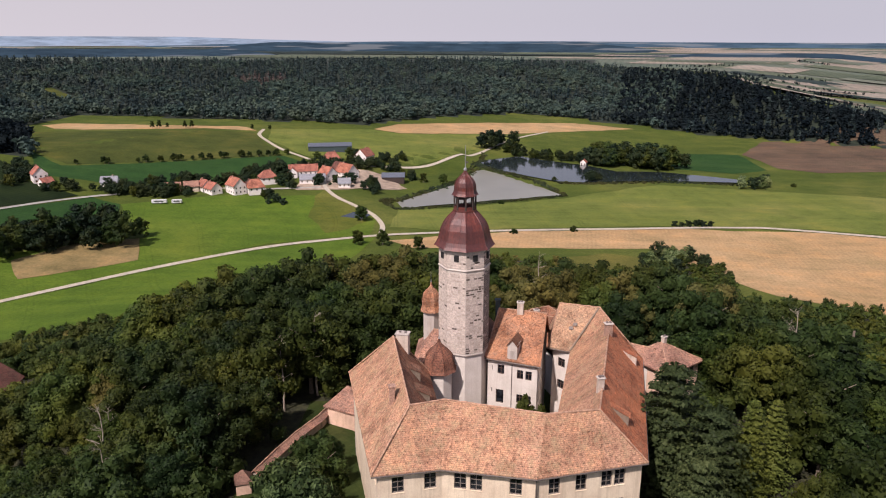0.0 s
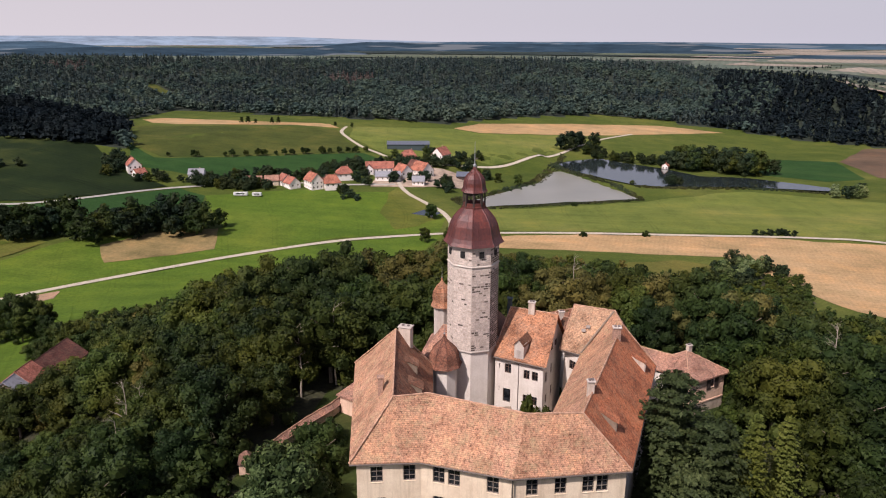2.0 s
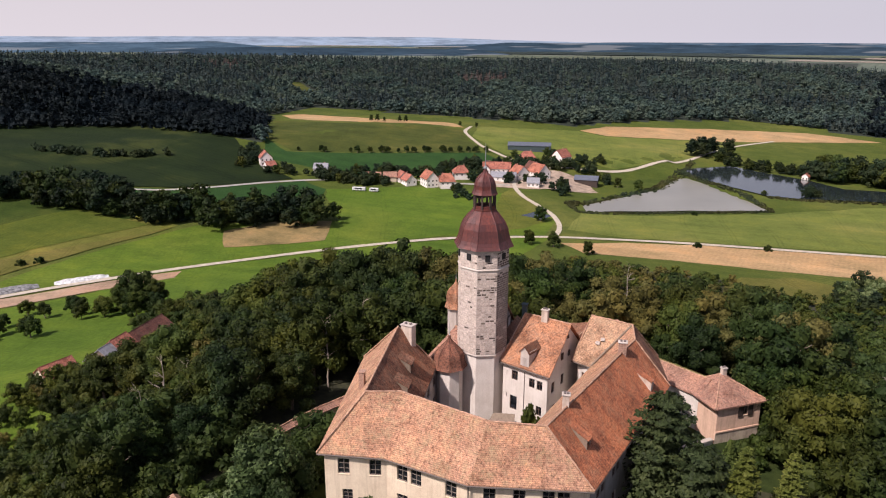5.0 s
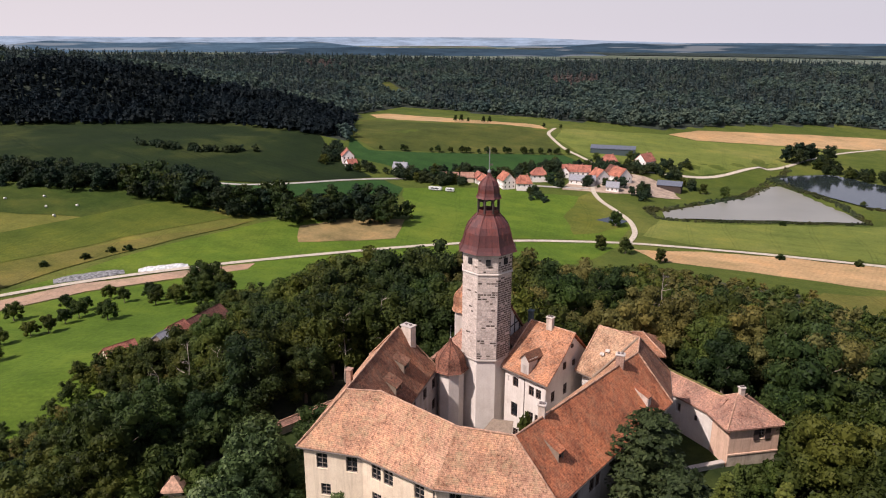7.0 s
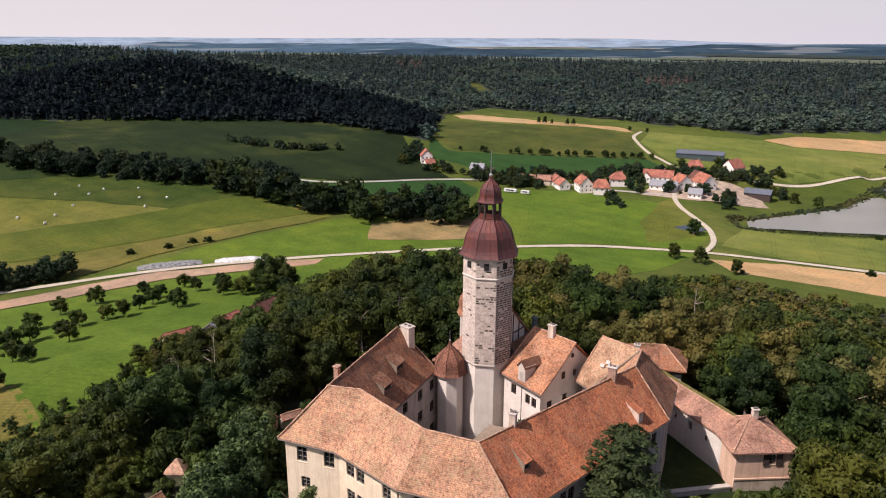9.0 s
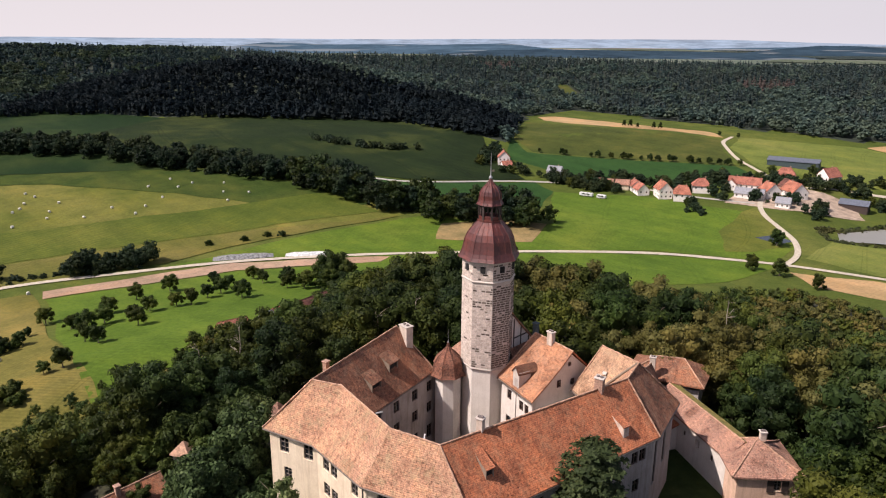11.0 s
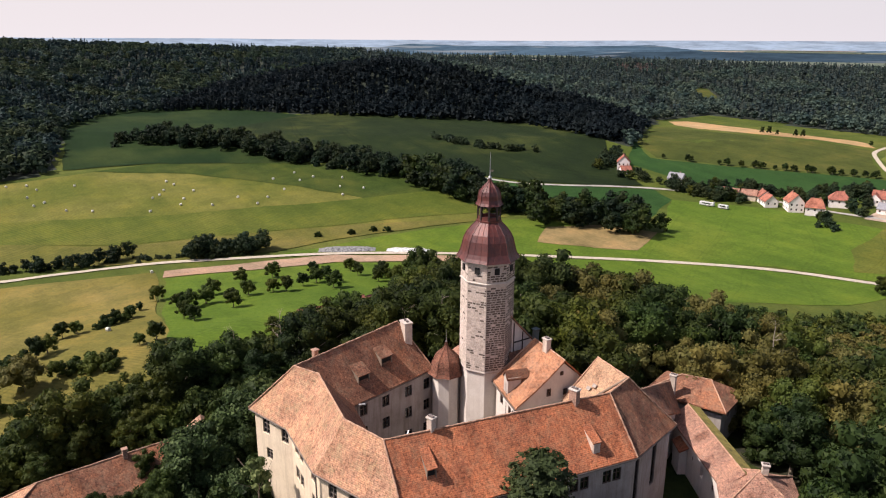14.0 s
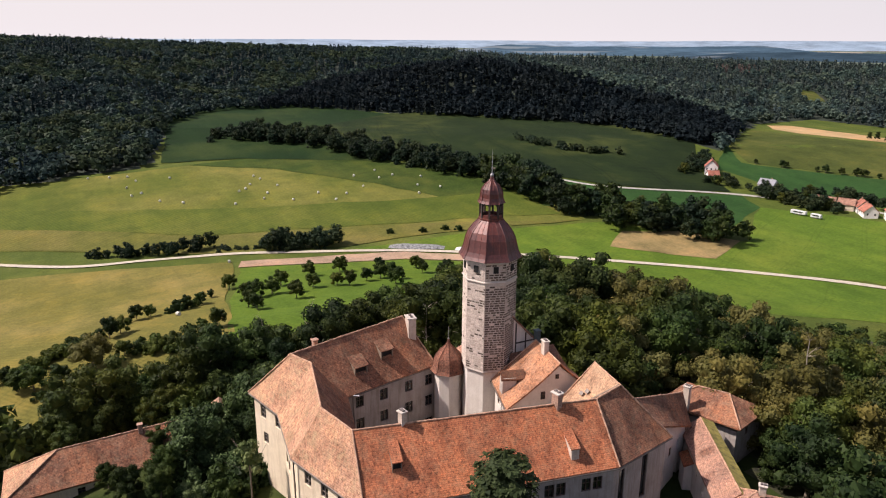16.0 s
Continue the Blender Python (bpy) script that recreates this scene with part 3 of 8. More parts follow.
def roof_patch(bm, uv, e0, e1, r1, r0, sag=0.22, nu=10, nv=6, thick=0.22, rough=0.05, seed=0.0):
    """One slope of an old roof, hollow towards the eave and a little uneven: eave e0 to e1, ridge r0 to r1 (above e0, e1)."""
    e0, e1, r1, r0 = (Vector(p) for p in (e0, e1, r1, r0))
    along = ((e1 - e0) if (e1 - e0).length > 0.01 else (r1 - r0)).normalized()
    top, low = [], []
    for j in range(nv + 1):
        v = j / nv
        row, row2 = [], []
        for i in range(nu + 1):
            u = i / nu
            p = (e0.lerp(e1, u)).lerp(r0.lerp(r1, u), v)
            p.z -= sag * math.sin(math.pi * min(1, v * 1.0)) * (1 - 0.5 * v) * 1.2
            inside = (0 < j < nv)
            p.z += rough * (noise.noise(p * 0.6 + Vector((seed, 0, 0)))) * (2.0 if inside else 0.6)
            row.append(bm.verts.new(p))
            row2.append(bm.verts.new(p - Vector((0, 0, thick))))
        top.append(row)
        low.append(row2)
    n = (e1 - e0).cross(r0 - e0)
    flip = n.z < 0

    def face(vs):
        try:
            f = bm.faces.new(vs[::-1] if flip else vs)
        except ValueError:
            return
        for lp in f.loops:
            q = lp.vert.co - e0
            a = q.dot(along)
            lp[uv].uv = (a, (q - along * a).length)

    for j in range(nv):
        for i in range(nu):
            face([top[j][i], top[j][i + 1], top[j + 1][i + 1], top[j + 1][i]])
            face([low[j][i], low[j + 1][i], low[j + 1][i + 1], low[j][i + 1]])
    for i in range(nu):
        face([low[0][i], low[0][i + 1], top[0][i + 1], top[0][i]])
        face([top[nv][i], top[nv][i + 1], low[nv][i + 1], low[nv][i]])
    for j in range(nv):
        face([low[j + 1][0], low[j][0], top[j][0], top[j + 1][0]])
        face([low[j][nu], low[j + 1][nu], top[j + 1][nu], top[j][nu]])


def roof(parent, patches, mat, sag=0.22, label="", **kw):
    """Each slope is a part of its own."""
    for k, p in enumerate(patches):
        bm = bmesh.new()
        uv = bm.loops.layers.uv.new("UVMap")
        nu = max(2, min(26, round((Vector(p[1]) - Vector(p[0])).length / 0.9)))
        roof_patch(bm, uv, *p[:4], sag=sag, nu=nu, seed=k * 3.7, **kw)
        bmesh.ops.remove_doubles(bm, verts=bm.verts, dist=0.0005)
        part("roof_slope", bm, p[4] if len(p) > 4 else mat, parent, label)


def ridge_tiles(parent, points, r=0.13, mat=None, name="ridge", label=""):
    """Half-round hollow tiles bedded in mortar along a ridge or hip; each is a short lapped piece."""
    bm = bmesh.new()
    for a, b in zip(points, points[1:]):
        a, b = Vector(a), Vector(b)
        d = b - a
        count = max(1, round(d.length / 0.42))
        for i in range(count):
            p, q = a.lerp(b, i / count), a.lerp(b, (i + 1.08) / count)
            w = min(r, 0.13) * 0.78 * (0.85 + 0.25 * random.random())
            lift = Vector((0, 0, -0.03 + 0.04 * random.random()))
            tube(bm, p + lift, q + lift, w, w * 0.86, 7)
    tagged(part(name, bm, mat or M_RIDGE, parent, label), kind="stuff")


def chimney(parent, x, y, z0, z1, w=0.9, l=0.7, turn=0.0, mat=None, cap=True, label=""):
    m = pose(x, y, 0, 0, 0, turn)
    bm = bmesh.new()
    box(bm, -w / 2, w / 2, -l / 2, l / 2, z0, z1 - 0.25, m, 0.03)
    ob = part("chimney", bm, mat or M_CHIMNEY, parent, label)
    c = bmesh.new()
    box(c, -w / 2 - 0.1, w / 2 + 0.1, -l / 2 - 0.1, l / 2 + 0.1, z1 - 0.25, z1 - 0.1, m, 0.03)
    part("chimney_cap", c, M_MORTAR if cap else (mat or M_CHIMNEY), ob)
    if cap:
        for k in (-0.22, 0.22):
            f = bmesh.new()
            box(f, w * k - 0.13, w * k + 0.13, -0.15, 0.15, z1 - 0.1, z1 + 0.06, m)
            part("flue", f, M_JOINT, ob)
    return ob


def gutter(parent, a, b, r=0.09):
    bm = bmesh.new()
    tube(bm, a, b, r, r, 8)
    part("gutter", bm, M_PIPE, parent)

# ---- the land ----
def soft(a, b, v):
    k = np.clip((v - a) / (b - a), 0, 1)
    return k * k * (3 - 2 * k)


AZ = [-180, -110, -95, -89, -86, -82, -75, -66, -56, -48, -42, -38, -37, -33, -26, -18, -10, -5, 3, 12, 20, 26, 40, 180]
EDGE = [440, 440, 470, 480, 640, 760, 770, 690, 645, 612, 535, 510, 680, 767, 695, 640, 632, 690, 765, 772, 755, 740, 740, 740]
CREST_AZ = [-180, -110, -94, -82, -72, -65, -61, -57, -40, -20, 0, 9, 12, 20, 26, 40, 180]
CREST_R = [1250, 1250, 1250, 1250, 1250, 1250, 1250, 1250, 1250, 1250, 1250, 1180, 1100, 900, 800, 800, 1250]
CREST_TILT = [0.5, 0.5, 0.3, -0.05, -0.3, -0.38, -0.55, -0.88, -1.08, -1.42, -1.32, -1.65, -1.85, -1.1, -2.4, -5.0, 0.5]


def polar(x, y):
    return np.hypot(x, y), np.degrees(np.arctan2(x, y))


def height(x, y):
    """The ground: a round castle hill in a valley that climbs to wooded ridges, and a plain beyond."""
    x, y = np.asarray(x, float), np.asarray(y, float)
    r, az = polar(x, y)
    k = np.clip(-x + 0.75 * y - 270, 0, 380)
    z = -45 + 0.07 * k * k / (k + 25) + 0.0115 * np.clip(r - 650, 0, None)
    rr = np.hypot(np.where(x < 0, x * 0.93, x), y)
    z = z + 29 * np.exp(-(np.clip(rr - 35, 0, None) / 60.0) ** 2) + 19 * np.exp(-(rr / 195.0) ** 4)
    z = z - 6 * np.exp(-((x + 225) ** 2 + (y - 345) ** 2) / (2 * 75.0 ** 2))
    z = z - 10 * soft(26, 62, -x) * (1 - soft(0, 45, y)) * (1 - soft(95, 135, -x))
    # two pond basins
    w = 1 - soft(0.75, 1.25, np.hypot((x - 2) / 72, (y - 415) / 88))
    z = z * (1 - w) - 45.6 * w
    w = 1 - soft(0.75, 1.2, np.hypot((x - 95) / 120, (y - 485) / 85)) * 1.0
    w = w * soft(-6, 4, (x - 60) * 0.885 + (y - 392) * 0.466)
    z = np.where(w > 0, z * (1 - w) - 43.4 * w, z)
    # wooded ridges
    edge, far = np.interp(az, AZ, EDGE), np.interp(az, CREST_AZ, CREST_R)
    top = 56 + far * np.tan(np.radians(np.interp(az, CREST_AZ, CREST_TILT))) - 13
    rise = np.clip(top - (-16.0), 0, None)
    up = soft(0, 1, (r - edge) / (far - edge))
    down = 1 - soft(0, 1, (r - far - 60) / 700)
    z = z + rise * up * down
    hump = 44 * np.exp(-(((x + 670) * 0.83 - (y - 415) * 0.56) / 150) ** 2 - (((x + 670) * 0.56 + (y - 415) * 0.83) / 175) ** 2)
    return z + hump * (1 - 0.6 * up) * soft(-10, 120, r - edge)


def h1(x, y):
    return float(height(x, y))


def spread(count, reach=4900.0, bend=4.2):
    s = np.linspace(-1, 1, count)
    return reach * np.sinh(bend * s) / math.sinh(bend)


gx, gy = np.meshgrid(spread(321), spread(321), indexing="ij")
gz = height(gx, gy)
idx = np.arange(321 * 321).reshape(321, 321)
quads = np.stack([idx[:-1, :-1], idx[1:, :-1], idx[1:, 1:], idx[:-1, 1:]], -1).reshape(-1, 4)
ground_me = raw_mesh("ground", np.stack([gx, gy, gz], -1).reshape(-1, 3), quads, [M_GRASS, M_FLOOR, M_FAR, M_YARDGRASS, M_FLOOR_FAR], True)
single("ground", ground_me, None, "green meadow land rolling away to wooded ridges", "ground", kind="structure")


def inside(pts, x, y):
    """Which of the places lie in the polygon."""
    x, y = np.asarray(x, float), np.asarray(y, float)
    hit = np.zeros(x.shape, bool)
    for (x0, y0), (x1, y1) in zip(pts, pts[1:] + pts[:1]):
        cross = ((y0 > y) != (y1 > y)) & (x < (x1 - x0) * (y - y0) / ((y1 - y0) or 1e-9) + x0)
        hit ^= cross
    return hit


def drape(name, pts, mat, lift, label, category="field", cell=14.0, flat=None, kind="structure"):
    """A patch of ground cover laid over the land."""
    bm = bmesh.new()
    if cell < 100:
        line = []
        for (x0, y0), (x1, y1) in zip(pts, pts[1:] + pts[:1]):
            count = max(1, int(math.hypot(x1 - x0, y1 - y0) / 9))
            for k in range(count):
                q = Vector((x0 + (x1 - x0) * k / count, y0 + (y1 - y0) * k / count, 0))
                d = noise.noise_vector(q * 0.05) * 2.2 + noise.noise_vector(q * 0.21) * (0.9 if flat is None else 0.7)
                line.append((q.x + d.x, q.y + d.y))
        pts = line
    bm.faces.new([bm.verts.new((x, y, 0)) for x, y in pts])
    bmesh.ops.triangulate(bm, faces=bm.faces)
    if flat is None:
        xs, ys = [p[0] for p in pts], [p[1] for p in pts]
        for axis, lo, hi in ((0, min(xs), max(xs)), (1, min(ys), max(ys))):
            v = lo + cell
            while v < hi:
                co, no = [0, 0, 0], [0, 0, 0]
                co[axis], no[axis] = v, 1
                bmesh.ops.bisect_plane(bm, geom=bm.verts[:] + bm.edges[:] + bm.faces[:], plane_co=co, plane_no=no)
                v += cell
    for v in bm.verts:
        v.co.z = flat if flat is not None else h1(v.co.x, v.co.y) + lift
    bmesh.ops.recalc_face_normals(bm, faces=bm.faces)
    if bm.faces and sum(f.normal.z for f in bm.faces) < 0:
        bmesh.ops.reverse_faces(bm, faces=bm.faces)
    return single(name, bm, mat, label, category, kind=kind)


def track(name, pts, width, mat, lift, label, category="road"):
    """A strip along a smooth line over the land."""
    p = [Vector((x, y, 0)) for x, y in pts]
    line = []
    for i in range(len(p) - 1):
        a, b, c, d = p[max(i - 1, 0)], p[i], p[i + 1], p[min(i + 2, len(p) - 1)]
        steps = max(2, int((c - b).length / 5))
        for k in range(steps):
            t = k / steps
            line.append(0.5 * (2 * b + (c - a) * t + (2 * a - 5 * b + 4 * c - d) * t * t + (3 * b - a - 3 * c + d) * t ** 3))
    line.append(p[-1])
    bm = bmesh.new()
    rows = []
    for i, q in enumerate(line):
        d = (line[min(i + 1, len(line) - 1)] - line[max(i - 1, 0)]).normalized()
        n = Vector((-d.y, d.x, 0))
        w = width * (0.5 + 0.07 * noise.noise(q * 0.07))
        row = []
        for s in (-1, -0.35, 0.35, 1):
            e = q + n * w * s
            e.z = h1(e.x, e.y) + lift
            row.append(bm.verts.new(e))
        rows.append(row)
    for a, b in zip(rows, rows[1:]):
        for i in range(3):
            bm.faces.new((a[i + 1], a[i], b[i], b[i + 1]))
    bmesh.ops.recalc_face_normals(bm, faces=bm.faces)
    if sum(f.normal.z for f in bm.faces) < 0:
        bmesh.ops.reverse_faces(bm, faces=bm.faces)
    return single(name, bm, mat, label, category, kind="structure")


WOOD = [(-130, 99), (-100, 126), (-66, 145), (-47, 190), (-37, 228), (60, 228), (86, 245), (115, 218), (95, 160), (150, 164), (185, 120), (190, 20), (170, -90), (90, -150), (-40, -150), (-70, -100), (-97, -72), (-99, -58), (-105, -50), (-106, -42), (-112, -34), (-117, -26), (-116, -18), (-114, -11), (-112, -4), (-114, 4), (-117, 14), (-118, 24), (-120, 40), (-124, 54), (-132, 74)]
cx, cy = (gx[:-1, :-1] + gx[1:, 1:]).ravel() / 2, (gy[:-1, :-1] + gy[1:, 1:]).ravel() / 2
cr, caz = polar(cx, cy)
cover = np.zeros(len(cx), np.int32)
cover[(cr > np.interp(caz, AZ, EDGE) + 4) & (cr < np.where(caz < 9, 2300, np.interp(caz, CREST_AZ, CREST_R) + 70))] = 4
cover[inside(WOOD, cx, cy)] = 1
KEEP = [(-24, -4), (-21, 8), (-9, 8), (3, 16), (3, 33), (17, 31.5), (31, 22), (39, 13.5), (39, 4), (33, -6), (27, -10), (24, -18), (22, -32), (16, -46), (-2, -56), (-30, -62), (-32, -44), (-24, -36), (-14, -33), (-17, -22), (-27, -20)]
cover[inside(KEEP, cx, cy)] = 3
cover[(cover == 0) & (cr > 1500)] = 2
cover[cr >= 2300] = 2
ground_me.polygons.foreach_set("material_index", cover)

# fields, from the valley floor outwards
drape("field", [(-204, 132), (-171, 175), (-139, 217), (-104, 252), (-73, 273), (-52, 279), (-60, 230), (-100, 140), (-150, 110), (-190, 100)], M_GREEN, 0.12, "bright green meadow between the track and the wood")
drape("field", [(-246, 70), (-226, 108), (-171, 181), (-106, 260), (-56, 284), (-57, 318), (-95, 362), (-170, 352), (-215, 322), (-170, 258), (-228, 212), (-243, 146)], M_GREEN, 0.12, "bright green meadow below the village")
drape("field", [(-97, 314), (-103, 358), (-101, 379), (-85, 357), (-68, 328), (-62, 310), (-70, 293), (-80, 282)], M_HAY, 0.24, "dry yellowish patch of meadow beside the lane")
drape("field", [(-209, 210), (-192, 188), (-156, 222), (-172, 256), (-196, 244)], M_FALLOW, 0.3, "dry tan fallow patch beside a copse")
drape("field", [(-467, -40), (-468, 66), (-443, 142), (-398, 175), (-322, 212), (-235, 208), (-247, 143), (-256, 75), (-277, 7), (-310, -48), (-340, -100), (-470, -110)], M_HAY, 0.12, "mown hay field dotted with round bales")
drape("field", [(-468, 30), (-468, 66), (-443, 142), (-398, 172), (-322, 208), (-262, 206), (-304, 158), (-359, 130), (-426, 84)], M_AFTER, 0.28, "green aftermath on the upper hay field, darkened for cloud shade", cell=9.0)
drape("field", [(-386, -44), (-348, 37), (-318, 125), (-300, 202), (-250, 200), (-280, 97), (-289, 75), (-307, 13), (-347, -46), (-380, -100), (-420, -100)], M_BAND, 0.3, "unmown green band in the hay field")
drape("field", [(-347, -46), (-305, 13), (-287, 74), (-268, 128), (-252, 160), (-234, 206), (-246, 147), (-253, 97), (-252, 72), (-269, 18), (-311, -48), (-340, -98), (-380, -98)], M_STRIP, 0.34, "dry yellow strip of hay field")
drape("field", [(-252, 22), (-238, 16), (-216, 88), (-182, 140), (-186, 150), (-228, 93)], M_SOIL, 0.3, "bare pinkish soil strip beside the track")
drape("field", [(-236, 16), (-215, 86), (-176, 144), (-140, 95), (-112, 50), (-97, 4), (-106, -14), (-182, 3)], M_GREEN, 0.25, "bright green orchard meadow", cell=6.0)
drape("field", [(-274, -60), (-254, 18), (-238, 14), (-184, 1), (-118, -9), (-92, -16), (-80, -60), (-110, -110), (-280, -120)], M_YELLOW, 0.25, "dry yellow hay meadow with hedge trees", cell=5.0)
drape("field", [(-350, 206), (-300, 215), (-240, 214), (-186, 262), (-215, 322), (-236, 333), (-268, 290), (-290, 262), (-319, 242)], M_GREEN_DEEP, 0.12, "deep green crop behind the copse")
drape("field", [(-340, 205), (-319, 246), (-289, 266), (-270, 292), (-245, 333), (-290, 350), (-345, 402), (-400, 425), (-456, 420), (-540, 375), (-620, 325), (-650, 268), (-540, 116), (-430, 170)], M_SHADY, 0.5, "pasture below the dark wood, cloud shade in its colour", cell=9.0)
drape("field", [(-411, 158), (-470, 66), (-484, 14), (-575, 30), (-715, 40), (-790, 100), (-790, 200), (-640, 270), (-540, 112), (-500, 132), (-430, 168)], M_HILL, 0.45, "green hill pasture above the hedge, darkened for cloud shade", cell=9.0)
drape("field", [(-330, 420), (-290, 392), (-222, 429), (-152, 466), (-120, 440), (-150, 395), (-190, 372), (-240, 366), (-290, 366)], M_GREEN_DEEP, 0.12, "deep green crop above the village")
drape("field", [(-389, 511), (-199, 545), (-182, 512), (-155, 470), (-222, 433), (-288, 396), (-332, 424)], M_OLIVE, 0.12, "olive pasture above a row of trees")
drape("field", [(-379, 536), (-349, 532), (-200, 554), (-212, 566), (-390, 574), (-402, 556)], M_STUBBLE, 0.15, "pale stubble strip below the wood")
drape("field", [(-102, 606), (-74, 595), (26, 635), (173, 724), (108, 734), (3, 690), (-82, 645)], M_STUBBLE, 0.15, "pale stubble field below the wood")
drape("field", [(-190, 566), (-180, 520), (-135, 470), (-50, 480), (5, 548), (36, 615), (26, 632), (-74, 592), (-104, 603)], M_BRIGHT, 0.12, "fresh green pasture behind the village")
drape("field", [(-14, 284), (21, 293), (111, 305), (190, 300), (330, 255), (330, 150), (190, 150), (120, 185), (105, 225), (88, 262), (20, 258), (-30, 255), (-45, 270)], M_STUBBLE, 0.15, "wide golden stubble field beyond the wood")
drape("field", [(-48, 300), (-14, 294), (21, 300), (111, 312), (190, 308), (330, 262), (330, 380), (200, 415), (130, 425), (58, 385), (-20, 350), (-48, 338)], M_BRIGHT, 0.12, "yellow green meadow in front of the ponds")
drape("field", [(33, 222), (41, 240), (63, 250), (84, 243), (84, 222), (66, 206), (42, 197)], M_STRIP, 0.3, "dry grassy clearing at the corner of the castle wood", cell=6.0)
drape("field", [(145, 500), (200, 475), (235, 500), (240, 585), (150, 590)], M_GREEN_DEEP, 0.12, "deep green crop beside the pond")
drape("field", [(244, 585), (248, 508), (275, 490), (420, 520), (480, 690), (340, 680), (292, 668)], M_SOIL_DARK, 0.15, "ploughed brown field")

drape("field", [(-553, 800), (-541, 812), (-500, 776), (-452, 722), (-446, 700), (-470, 716), (-514, 752)], M_OLIVE, 0.8, "pale grassy clearing in the ridge wood", cell=9.0)

# far fields on the plain, with haze in their colours
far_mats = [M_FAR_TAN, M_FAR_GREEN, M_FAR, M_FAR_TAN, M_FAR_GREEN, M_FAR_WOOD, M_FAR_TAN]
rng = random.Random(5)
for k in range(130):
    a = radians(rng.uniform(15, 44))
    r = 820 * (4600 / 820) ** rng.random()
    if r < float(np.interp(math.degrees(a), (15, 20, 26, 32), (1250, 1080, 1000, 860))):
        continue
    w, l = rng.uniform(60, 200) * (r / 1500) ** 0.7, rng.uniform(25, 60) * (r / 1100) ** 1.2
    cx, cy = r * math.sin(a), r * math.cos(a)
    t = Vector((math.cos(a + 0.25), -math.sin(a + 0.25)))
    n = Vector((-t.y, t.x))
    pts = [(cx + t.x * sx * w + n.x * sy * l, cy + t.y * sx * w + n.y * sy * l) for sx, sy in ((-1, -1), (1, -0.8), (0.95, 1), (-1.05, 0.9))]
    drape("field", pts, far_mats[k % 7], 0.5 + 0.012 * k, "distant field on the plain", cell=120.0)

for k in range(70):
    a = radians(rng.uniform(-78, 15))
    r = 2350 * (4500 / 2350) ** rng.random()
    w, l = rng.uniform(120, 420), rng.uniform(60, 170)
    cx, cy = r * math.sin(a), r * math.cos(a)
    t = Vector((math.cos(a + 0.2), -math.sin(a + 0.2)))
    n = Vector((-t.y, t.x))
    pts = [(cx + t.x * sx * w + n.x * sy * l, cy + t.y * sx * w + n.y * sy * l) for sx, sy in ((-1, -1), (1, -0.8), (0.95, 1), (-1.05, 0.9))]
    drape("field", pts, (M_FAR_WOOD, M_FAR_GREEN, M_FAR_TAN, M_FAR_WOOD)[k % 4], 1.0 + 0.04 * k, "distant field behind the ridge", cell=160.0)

# tracks
track("road", [(-310, -90), (-283, -50), (-277, -17), (-269, 18), (-252, 53), (-231, 93), (-203, 134), (-171, 177), (-140, 217), (-106, 252), (-75, 271), (-51, 281), (-19, 288), (21, 295), (82, 302), (142, 308), (187, 302), (340, 250)], 3.7, M_ROAD, 0.4, "pale gravel farm track winding through the fields")
track("road", [(-51, 281), (-53, 303), (-62, 325), (-77, 344), (-91, 361), (-103, 385), (-108, 415), (-118, 445), (-140, 468), (-160, 487), (-181, 516), (-193, 537), (-196, 562)], 3.1, M_ROAD, 0.45, "pale lane through the village")
track("road", [(-325, 238), (-300, 250), (-286, 262), (-271, 284), (-255, 312), (-236, 335), (-212, 352), (-180, 368), (-140, 372), (-105, 382)], 3.4, M_ASPHALT, 0.4, "narrow lane into the village")
track("road", [(-95, 440), (-48, 477), (-22, 510), (5, 547), (37, 615), (72, 666)], 3.0, M_ROAD, 0.4, "pale lane along the pond")
drape("yard", [(-120, 372), (-85, 380), (-50, 410), (-62, 440), (-100, 436), (-125, 415)], M_SANDY, 0.3, "trodden farmyard gravel between the houses", "yard")
drape("courtyard", [(-5, -19), (12, -20), (16, 2), (4, 4), (-4, -4)], M_YARD, 0.0, "gravel castle courtyard", "courtyard", flat=3.4)

# ponds
drape("water", [(-57, 356), (-48, 344), (-21, 358), (22, 377), (58, 392), (40, 434), (6, 488), (-1, 485), (-11, 431), (-31, 397)], M_WATER_PALE, 0, "village pond with the sky's pale reflection in its colour", "pond", flat=-44.6)
drape("water", [(1, 508), (6, 540), (25, 560), (62, 522), (87, 504), (110, 476), (142, 475), (167, 461), (195, 444), (190, 434), (134, 437), (102, 432), (76, 428), (57, 431), (24, 465)], M_WATER_DARK, 0, "dark reed-fringed fish pond", "pond", flat=-42.5)
drape("water", [(-78, 318), (-66, 316), (-62, 326), (-74, 329)], M_WATER_DARK, 0.25, "small dark pool beside the lane", "pond")


